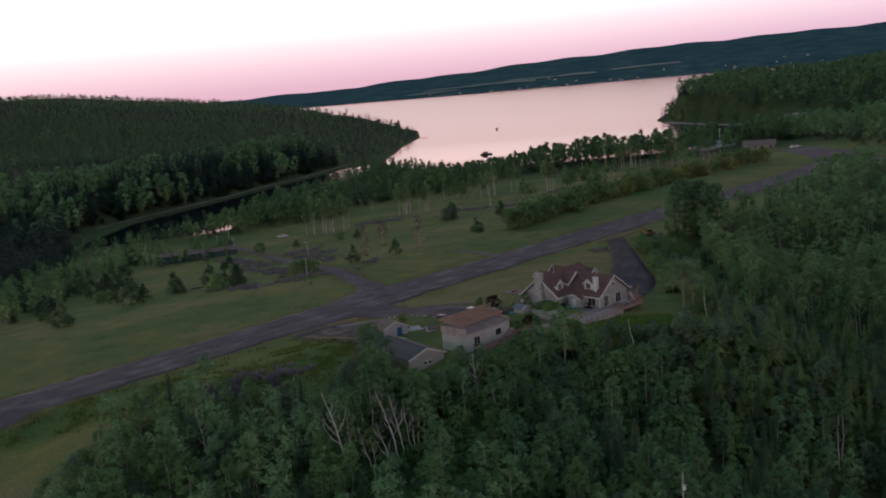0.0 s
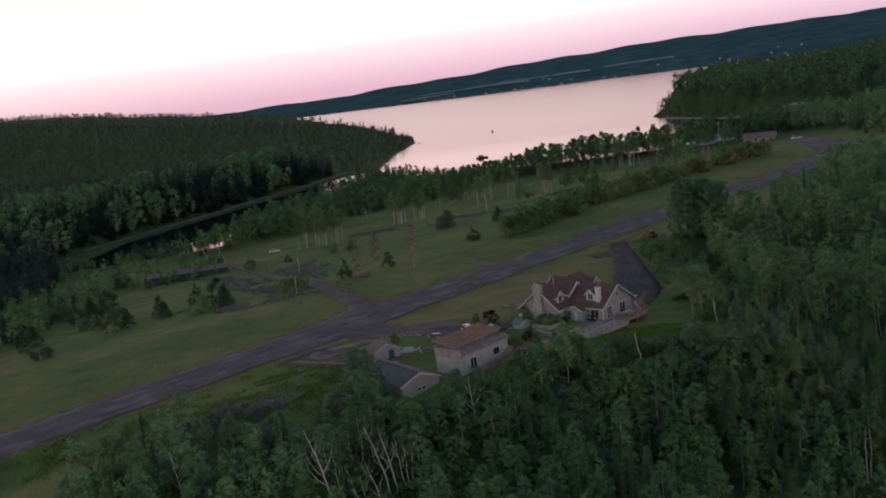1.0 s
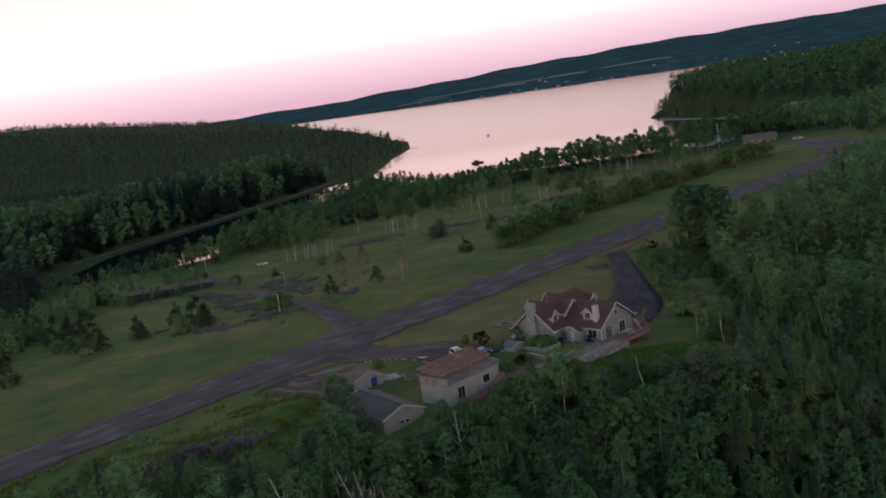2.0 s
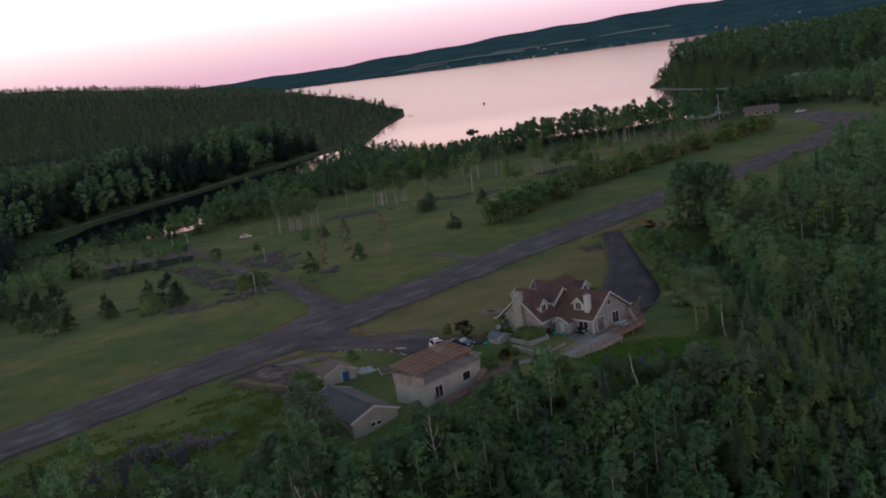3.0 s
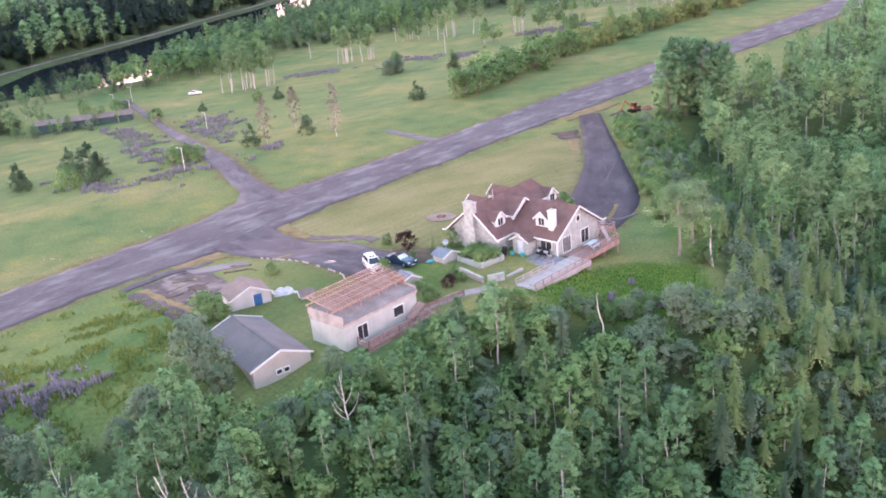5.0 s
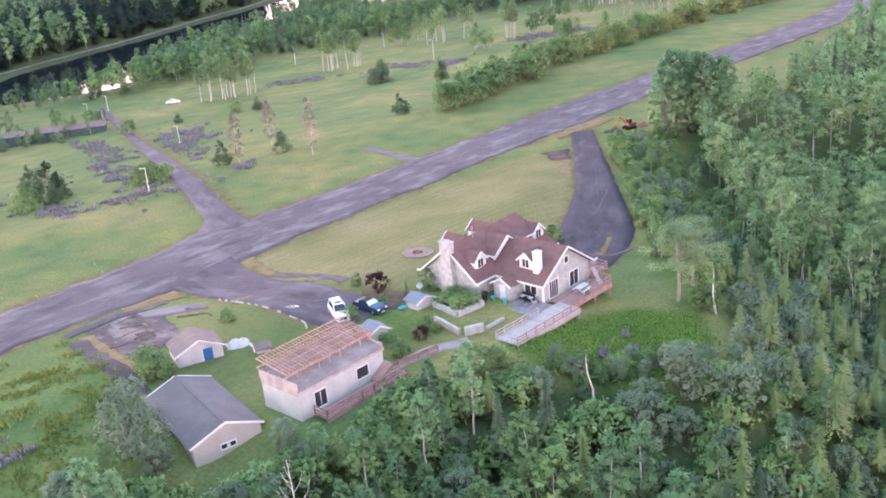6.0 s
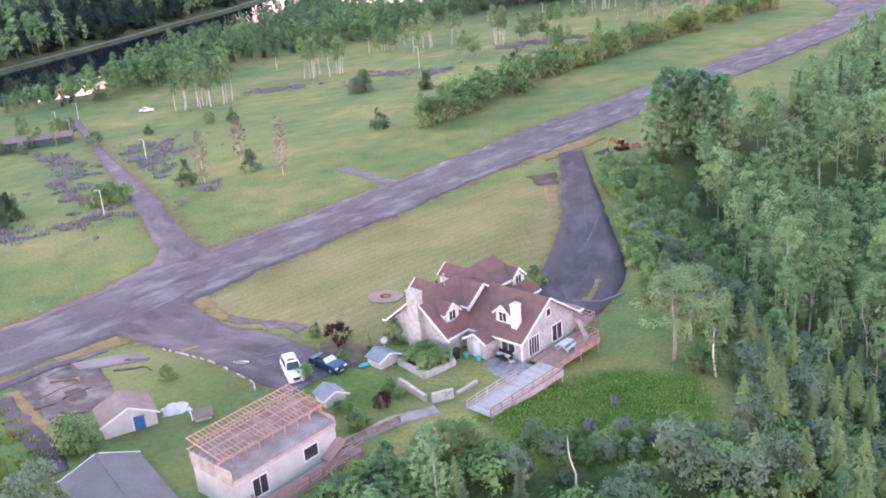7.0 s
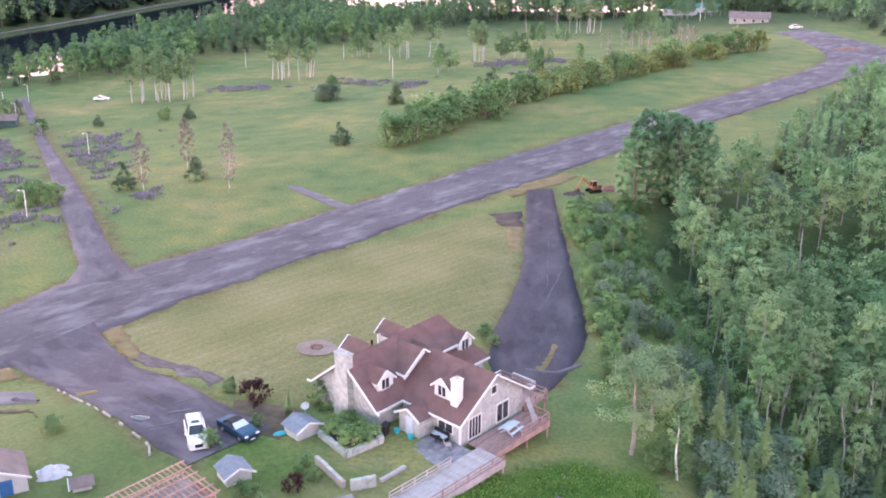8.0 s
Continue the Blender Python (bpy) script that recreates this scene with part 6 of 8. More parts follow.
window(house, Matrix.Translation((8.3, WYF - 0.02, 3.5)), 0.7, 0.8, 1)
window(house, Matrix.Translation((WX1 + 0.02, -8.0, 0.7)) @ Matrix.Rotation(math.pi / 2, 4, "Z"), 1.4, 1.2, 2)
window(house, Matrix.Translation((X1 + 0.02, 0, 0.7)) @ Matrix.Rotation(math.pi / 2, 4, "Z"), 1.6, 1.2, 2)
for x in (2.5, 6.0, 9.5, 13.0):
    window(house, Matrix.Translation((x, YB + 0.02, 0.7)) @ Matrix.Rotation(math.pi, 4, "Z"), 1.3, 1.2, 2)


def house_at(x, y, z, turn=0.0):
    """A pose given in the house's own directions."""
    p = house.matrix_world @ Vector((x, y, 0))
    return pose(p.x, p.y, z, 0, 0, HOUSE_TURN + turn)


# ---- terrace, wooden walkway and deck on the lower side ----
terrace = thing("terrace", house_at(0, 0, 2.93), "grey stone-paved terrace between house wings", "terrace")
part("terrace_bed", a_box(-0.6, 3.3, -13.6, -4.7, -0.6, 0.0), M_CONCRETE, terrace)
slab_meshes = []
sr = random.Random(4)
for i in range(4):
    w, d = sr.uniform(0.74, 0.8), sr.uniform(0.74, 0.8)
    bm = bmesh.new()
    c = 0.06
    slab(bm, [(-w / 2 + c, -d / 2, 0.05), (w / 2 - c, -d / 2, 0.05), (w / 2, -d / 2 + c, 0.05), (w / 2, d / 2 - c, 0.05), (w / 2 - c, d / 2, 0.05), (-w / 2 + c, d / 2, 0.05), (-w / 2, d / 2 - c, 0.05), (-w / 2, -d / 2 + c, 0.05)], 0.06)
    me = bpy.data.meshes.new("paving_stone")
    bm.to_mesh(me)
    bm.free()
    me.materials.append(M_SLAB)
    slab_meshes.append(me)


def picket_rail(parent, a, b, h=1.0, gap=0.0, mat=M_DECK, posts=None):
    """Posts, rails and balusters between two points, in the parent's space."""
    a, b = Vector(a), Vector(b)
    n = posts or max(1, round((b - a).length / 1.6))
    for i in range(n + 1):
        p = a.lerp(b, i / n)
        part("rail_post", a_beam(p + Vector((0, 0, -0.3)), p + Vector((0, 0, h)), 0.11), mat, parent)
    for z in (h - 0.04, h * 0.5, 0.12):
        part("rail", a_beam(a + Vector((0, 0, z)), b + Vector((0, 0, z)), 0.07, 0.09), mat, parent)


def planked(parent, x0, x1, y0, y1, z, mat, along="x", width=0.28, name="deck_board"):
    """Boards laid side by side, each its own piece with a gap."""
    n = int(((y1 - y0) if along == "x" else (x1 - x0)) / width)
    for i in range(n):
        if along == "x":
            bm = a_box(x0, x1, y0 + i * width + 0.012, y0 + (i + 1) * width - 0.012, z - 0.05, z)
        else:
            bm = a_box(x0 + i * width + 0.012, x0 + (i + 1) * width - 0.012, y0, y1, z - 0.05, z)
        part(name, bm, mat, parent)


walkway = thing("wooden_walkway", house_at(0, 0, 3.1), "weathered grey-pink plank walkway with railing below the terrace", "walkway")
planked(walkway, -7.6, 4.1, -16.9, -13.7, 0.05, M_GREYWOOD, "y", 0.3)
for x in (-7.4, -4.6, -1.8, 1.0, 3.9):
    for y in (-16.8, -13.8):
        part("support_post", a_beam((x, y, -2.8), (x, y, 0.0), 0.16), M_GREYWOOD, walkway)
part("skirt_board", a_box(-7.6, 4.1, -16.96, -16.9, -0.6, 0.06), M_GREYWOOD, walkway)
picket_rail(walkway, (-7.5, -16.85, 0.05), (4.0, -16.85, 0.05), 0.85, mat=M_DECK)
picket_rail(walkway, (-7.5, -13.75, 0.05), (0.2, -13.75, 0.05), 0.8, mat=M_GREYWOOD)
deck = thing("wooden_deck", house_at(0, 0, 2.9), "reddish cedar deck along the gable end of the house", "deck")
planked(deck, 4.2, 12.9, -15.3, -12.3, 0.02, M_DECK, "x", 0.3)
planked(deck, 13.3, 16.6, -12.2, -6.0, 0.02, M_DECK, "y", 0.3)
for x, y in ((6, -15.2), (9.5, -15.2), (12.7, -15.2), (16.4, -12), (16.4, -9), (16.4, -6.2)):
    part("support_post", a_beam((x, y, -3.2), (x, y, 0.0), 0.16), M_DECK, deck)
part("skirt_board", a_box(4.2, 12.9, -15.38, -15.32, -0.6, 0.02), M_DECK, deck)
part("skirt_board", a_box(12.92, 12.98, -15.3, -12.3, -0.6, 0.02), M_DECK, deck)
part("skirt_board", a_box(16.62, 16.68, -12.2, -6.0, -0.6, 0.02), M_DECK, deck)
picket_rail(deck, (8.6, -15.25, 0.02), (12.8, -15.25, 0.02), 0.95)
picket_rail(deck, (12.85, -15.25, 0.02), (12.85, -12.4, 0.02), 0.95)
picket_rail(deck, (13.0, -12.15, 0.02), (16.5, -12.15, 0.02), 0.95)
picket_rail(deck, (16.5, -12.1, 0.02), (16.5, -6.1, 0.02), 0.95)
picket_rail(deck, (13.5, -6.1, 0.02), (16.5, -6.1, 0.02), 0.95, mat=M_WHITE)
lean = bmesh.new()
for i in range(4):
    beam(lean, (11.3 + 0.2 * i, -14.6, 0.1), (12.5 + 0.15 * i, -12.6, 1.5), 0.1, 0.05)
pile = thing("leaning_boards", house_at(0, 0, 2.92), "pale boards leaning on the deck railing", "boards")
part("boards", lean, M_GREYWOOD, pile)
curb = thing("concrete_curb", house_at(0, 0, 2.2), "pale concrete corner kerb beside the deck", "kerb")
part("curb_arm", a_box(16.8, 19.4, -8.6, -8.3, -1.6, 0.15), M_CONCRETE, curb)
part("curb_arm", a_box(19.1, 19.4, -8.3, -5.6, -1.6, 0.15), M_CONCRETE, curb)

# ---- garden bed with its wall, garden hut, well house, walls along the path ----
bed = thing("garden_bed", house_at(0, 0, 2.9), "raised garden bed edged by a pale stone wall", "garden")
pts = [(-4.6, -1.3), (-5.4, -6.0), (-1.3, -6.5), (-0.5, -4.8)]
for (ax, ay), (bx, by) in zip(pts, pts[1:]):
    n = max(2, int(math.hypot(bx - ax, by - ay) / 0.55))
    for i in range(n):
        f0, f1 = i / n, (i + 0.94) / n
        hh = 0.85 + 0.18 * noise.noise((ax + i, ay, 3))
        part("wall_stone", a_beam((ax + (bx - ax) * f0, ay + (by - ay) * f0, hh / 2 - 0.3), (ax + (bx - ax) * f1, ay + (by - ay) * f1, hh / 2 - 0.3), 0.34, hh + 0.5), M_STONE, bed)
part("bed_soil", a_slab([(-4.5, -1.4, 0.45), (-5.3, -5.9, 0.45), (-1.4, -6.4, 0.45), (-0.8, -4.8, 0.45), (-0.8, -1.4, 0.45)], 0.5), M_SOIL, bed)
for bx, by in ((-3.9, -2.6), (-3.6, -4.4), (-4.4, -5.3), (-2.9, -5.6), (-2.3, -4.4), (-2.6, -2.8), (-1.8, -5.6), (-1.5, -3.6), (-3.3, -3.4), (-1.6, -1.8)):
    p = house.matrix_world @ Vector((bx, by, 0))
    b_ = plant("shrub", p.x, p.y, 0.62, label="leafy green garden plant in the raised bed", group="garden plants")
    b_.location.z = 3.2


def small_hut(name, m, w, d, h, rise, wall, roof, label, category="shed", over=0.25):
    """A little gabled hut, gable towards -y."""
    t = thing(name, m, label, category)
    part("wall", wall_poly([(-w / 2, -d / 2, -0.5), (w / 2, -d / 2, -0.5), (w / 2, -d / 2, h), (0, -d / 2, h + rise), (-w / 2, -d / 2, h)], 0.1), wall, t)
    part("wall", wall_poly([(w / 2, d / 2, -0.5), (-w / 2, d / 2, -0.5), (-w / 2, d / 2, h), (0, d / 2, h + rise), (w / 2, d / 2, h)], 0.1), wall, t)
    part("wall", wall_poly([(w / 2, -d / 2 + 0.1, -0.5), (w / 2, d / 2 - 0.1, -0.5), (w / 2, d / 2 - 0.1, h), (w / 2, -d / 2 + 0.1, h)], 0.1), wall, t)
    part("wall", wall_poly([(-w / 2, d / 2 - 0.1, -0.5), (-w / 2, -d / 2 + 0.1, -0.5), (-w / 2, -d / 2 + 0.1, h), (-w / 2, d / 2 - 0.1, h)], 0.1), wall, t)
    k = rise / (w / 2)
    for s in (-1, 1):
        part("roof", a_slab([(s * (w / 2 + over), -d / 2 - over, h - over * k + 0.06), (0, -d / 2 - over, h + rise + 0.06), (0, d / 2 + over, h + rise + 0.06), (s * (w / 2 + over), d / 2 + over, h - over * k + 0.06)], 0.09), roof, t)
        part("rake_board", a_beam((s * (w / 2 + over + 0.1), -d / 2 - over - 0.04, h - over * k + 0.0), (0, -d / 2 - over - 0.04, h + rise), 0.08, 0.16), M_WHITE, t, "white trim board")
    return t


garden_hut = small_hut("garden_hut", pose(-3.6, -3.9, 2.95, 0, 0, 48), 2.5, 2.2, 1.05, 0.55, M_SHEDWALL, M_BLUEROOF, "small white garden hut with blue-grey roof by the bed")
well = small_hut("well_house", pose(-7.9, -12.0, 2.85, 0, 0, 38), 2.3, 2.3, 1.15, 0.6, M_STUCCO, M_BLUEROOF, "small well house with blue-grey gabled roof")
kennel = small_hut("dog_kennel", pose(-20.6, -14.6, 2.9, 0, 0, -62), 1.3, 1.6, 0.7, 0.45, M_SHEDWALL, M_BROWNROOF, "little grey-roofed kennel on the grass", "kennel")
dish = thing("satellite_dish", pose(-3.6, -2.2, 3.0, 0, 0, 20), "grey-blue satellite dish on a post", "dish")
bm = bmesh.new()
ring = [bm.verts.new((0.42 * math.cos(a) , -0.1 + 0.12, 1.9 + 0.42 * math.sin(a))) for a in np.linspace(0, 2 * math.pi, 14, endpoint=False)]
mid = bm.verts.new((0, 0.16, 1.9))
for i in range(14):
    bm.faces.new((ring[i], ring[(i + 1) % 14], mid))
bmesh.ops.solidify(bm, geom=list(bm.faces), thickness=0.03)
part("reflector", bm, M_PALEBLUE, dish)
part("mast", a_tube((0, 0.18, -0.3), (0, 0.18, 1.9), 0.035, 0.035), M_CHROME, dish)


def retaining(name, pts, h, mat, label, w=0.35):
    t = thing(name, Matrix.Identity(4), label, "wall")
    for a, b in zip(pts, pts[1:]):
        n = max(1, int(math.dist(a, b) / 0.9))
        for i in range(n):
            p, q = Vector((*a, 0)).lerp(Vector((*b, 0)), i / n), Vector((*a, 0)).lerp(Vector((*b, 0)), (i + 0.97) / n)
            z = gz(p.x, p.y)
            hh = h + 0.1 * noise.noise((p.x * 2, p.y * 2, 1))
            part("wall_block", a_beam((p.x, p.y, z + hh / 2 - 0.3), (q.x, q.y, z + hh / 2 - 0.3), w, hh + 0.6), mat, t)
    return t


retaining("retaining_wall", [(-1.2, -9.0), (2.0, -12.8)], 0.75, M_BLOCK, "low concrete retaining wall along the path")
retaining("retaining_wall", [(2.6, -13.0), (4.7, -12.1)], 1.0, M_STONE, "pale stone pillar wall beside the walkway")
retaining("retaining_wall", [(5.0, -11.6), (6.9, -9.2)], 0.3, M_CONCRETE, "pale kerb along the terrace lawn")
paved("path", [(2.8, -13.6), (-1.2, -15.6), (-5.2, -19.4)], [(3.6, -15.2), (-0.2, -17.2), (-4.6, -21.0)], M_PATH, "pale gravel path between annex and terrace", "path", 0.08, ragged=0.3)

# ---- the annex with open rafters ----
ANX = 53.0
annex = thing("annex", pose(-12.3, -31.0, 2.8, 0, 0, ANX), "cream stucco annex with open rafters and unfinished roof", "outbuilding")
L_, D_, H_ = 11.5, 5.8, 3.2
for poly in ([(0, 0, -2.2), (L_, 0, -2.2), (L_, 0, H_), (0, 0, H_)], [(L_, 0.3, -1.5), (L_, D_, -1.0), (L_, D_, H_), (L_, 0.3, H_)], [(L_ - 0.3, D_, -1.0), (0, D_, -1.0), (0, D_, H_), (L_ - 0.3, D_, H_)], [(0, D_ - 0.3, -1.0), (0, 0.3, -2.2), (0, 0.3, H_), (0, D_ - 0.3, H_)]):
    part("wall", wall_poly(poly, 0.3), M_STUCCO, annex)
part("roof_deck", a_slab([(-0.1, -0.1, H_ + 0.35), (L_ + 0.1, -0.1, H_ + 0.35), (L_ + 0.1, D_ + 0.1, H_ + 1.1), (-0.1, D_ + 0.1, H_ + 1.1)], 0.3), M_PLY, annex, "grey felted roof deck")
part("fascia", a_box(-0.12, 0.0, 0, D_, H_ - 0.25, H_ + 1.15), M_BLOCK, annex, "weathered sheathing band")
part("fascia", a_box(-0.1, L_ + 0.1, -0.14, -0.02, H_ - 0.05, H_ + 0.22), M_BLOCK, annex)
part("fascia", a_box(L_, L_ + 0.1, 0, D_, H_ - 0.2, H_ + 0.8), M_BLOCK, annex)
RY0, RY1, RZ0, RZ1 = 1.7, 6.2, H_ + 1.5, H_ + 2.1
for i in range(27):
    x = 0.2 + i * L_ / 26
    part("rafter", a_beam((x, RY0 - 0.3, RZ0), (x, RY1 + 0.3, RZ1), 0.06, 0.15), M_RAFTER, annex)
for y in (1.5, 2.4, 3.4, 4.4, 5.3, 6.2):
    pz = RZ0 + (y - RY0) / (RY1 - RY0) * (RZ1 - RZ0) + 0.14
    part("purlin", a_beam((0.1, y, pz), (L_ + 0.4, y, pz), 0.09, 0.06), M_RAFTER, annex)
for y in (1.7, 6.0):
    part("top_plate", a_beam((-0.2, y, RZ0 - 0.16), (L_ + 0.2, y, RZ0 - 0.16), 0.14, 0.12), M_RAFTER, annex)
    for i in range(9):
        x = i * L_ / 8
        part("stud", a_beam((x, y, H_ + 0.3), (x, y, RZ0 - 0.2), 0.1), M_RAFTER, annex)
for y in (2.5, 3.4, 4.3, 5.2):
    part("stud", a_beam((-0.05, y, H_ + 0.4), (-0.05, y, RZ0 - 0.1), 0.1), M_RAFTER, annex)
part("gable_board", a_box(L_ - 0.1, L_ + 0.05, 1.9, 4.4, H_ + 0.6, RZ0 - 0.1), M_RAFTER, annex, "raw plywood end panel")
window(annex, Matrix.Translation((2.6, -0.02, 0.75)), 1.5, 1.75, 2, 1, "white-framed patio window")
window(annex, Matrix.Translation((8.4, -0.02, 1.35)), 1.6, 1.2, 1, 1, "dark square window")
annex_deck = thing("annex_deck", pose(-12.3, -31.0, 2.8, 0, 0, ANX), "reddish wooden balcony deck along the annex", "deck")
planked(annex_deck, 1.3, 12.8, -2.2, -0.3, 0.55, M_DECK, "x", 0.3)
for i in range(6):
    part("support_post", a_beam((2.4 + 2.05 * i, -2.1, -4.2), (2.4 + 2.05 * i, -2.1, 0.5), 0.15), M_DECK, annex_deck)
for i in range(6):
    part("skirt_board", a_box(1.3, 12.8, -2.28, -2.22, -0.95 + 0.255 * i, -0.71 + 0.255 * i), M_DECK, annex_deck)
picket_rail(annex_deck, (1.4, -2.15, 0.55), (12.7, -2.15, 0.55), 0.95)
picket_rail(annex_deck, (1.4, -2.15, 0.55), (1.4, -0.35, 0.55), 0.95)
for i in range(33):
    x = 1.6 + i * 0.34
    part("baluster", a_beam((x, -2.15, 0.62), (x, -2.15, 1.46), 0.05), M_DECK, annex_deck)
steps = thing("wooden_steps", pose(-12.3, -31.0, 2.8, 0, 0, ANX), "reddish wooden steps beside the annex", "steps")
for i in range(6):
    part("tread", a_box(9.6 + i * 0.3, 9.9 + i * 0.3, -1.2, -0.1, 0.55 + i * 0.17, 0.61 + i * 0.17), M_DECK, steps)
part("stringer", a_slab([(9.4, -1.25, 0.7), (11.6, -1.25, 1.95), (11.6, -0.05, 1.95), (9.4, -0.05, 0.7)], 0.08), M_DECK, steps)
fence = thing("plank_fence", pose(-5.0, -21.2, 2.75, 0, 0, 42), "brown wooden plank fence by the path", "fence")
for i in range(6):
    part("fence_post", a_beam((i * 1.3, 0, -0.4), (i * 1.3, 0, 1.1), 0.13), M_DECK, fence)
for z in (0.35, 0.75, 1.0):
    part("fence_rail", a_beam((0, 0.05, z), (6.5, 0.05, z), 0.06, 0.2), M_DECK, fence)

# ---- the grey-roofed garage, the shed with the blue door ----
GT = -50.0
garage = thing("garage", pose(-19.1, -34.0, 1.2, 0, 0, GT), "pinkish plaster garage with grey steel gambrel roof", "garage")
GW, GL, GH, GR = 3.5, 12.3, 2.5, 1.35
prof = [(-GW + 0.35, -1.6), (-GW, 0.8), (-GW, GH), (0, GH + GR), (GW, GH), (GW, 0.8), (GW - 0.35, -1.6)]
part("wall", wall_poly([(0, y, z) for y, z in prof], 0.25), M_PINKWALL, garage, "pinkish plaster gable wall with bowed sides")
part("wall", wall_poly([(-GL, -y, z) for y, z in prof], 0.25), M_PINKWALL, garage)
for s in (-1, 1):
    part("wall", a_box(-GL + 0.25, -0.25, min(s * GW, s * (GW - 0.25)), max(s * GW, s * (GW - 0.25)), -1.6, GH), M_PINKWALL, garage)
    part("roof", a_slab([(0.35, s * (GW + 0.3), GH - 0.02), (0.35, 0, GH + GR + 0.08), (-GL - 0.35, 0, GH + GR + 0.08), (-GL - 0.35, s * (GW + 0.3), GH - 0.02)], 0.1), M_STEEL, garage, "grey ribbed steel roof slope")
    for x in (0.4, -GL - 0.4):
        part("rake_board", a_beam((x, s * (GW + 0.34), GH - 0.05), (x, 0, GH + GR + 0.06), 0.08, 0.2), M_WHITE, garage, "white trim board")
part("ridge_cap", a_beam((0.36, 0, GH + GR + 0.13), (-GL - 0.36, 0, GH + GR + 0.13), 0.34, 0.06), M_STEEL, garage)
window(garage, Matrix.Translation((0.28, -0.45, 1.2)) @ Matrix.Rotation(math.pi / 2, 4, "Z"), 0.6, 0.5, 1)
window(garage, Matrix.Translation((0.28, 0.45, 1.2)) @ Matrix.Rotation(math.pi / 2, 4, "Z"), 0.6, 0.5, 1)

shed = small_hut("shed", pose(-28.2, -15.2, 2.75, 0, 0, 33), 5.2, 4.2, 1.75, 1.25, M_SHEDWALL, M_BROWNROOF, "white shed with brown gabled roof and a blue door")
part("door", a_box(0.3, 1.4, -2.16, -2.1, -0.05, 1.75), M_BLUEDOOR, shed, "bright blue plank door")
part("door_frame", a_box(0.2, 0.3, -2.17, -2.1, -0.05, 1.85), M_WHITE, shed)
tarp = thing("plastic_sheet", pose(-24.0, -12.8, 2.85, 0, 0, 33), "crumpled white plastic sheeting beside the shed", "sheet")
bm = bmesh.new()
bmesh.ops.create_grid(bm, x_segments=14, y_segments=12, size=1.0)
for v in bm.verts:
    r_ = noise.noise((v.co.x * 3, v.co.y * 3, 2))
    v.co = Vector((v.co.x * 1.5 * (1 + 0.2 * r_), v.co.y * 1.3, max(0.02, 0.75 * (1 - v.co.x ** 2) * (1 - v.co.y ** 2) + 0.35 * r_)))
bmesh.ops.solidify(bm, geom=list(bm.faces), thickness=0.03)
part("sheet", bm, M_TARP, tarp)

# paving stones of the terrace
for i in range(5):
    for j in range(11):
        o = new("paving_stone", slab_meshes[sr.randrange(4)])
        o.parent = terrace
        o.matrix_basis = pose(-0.2 + i * 0.8, -13.2 + j * 0.8, 0.0, sr.uniform(-0.6, 0.6), sr.uniform(-0.6, 0.6), sr.choice((0, 90, 180, 270)))


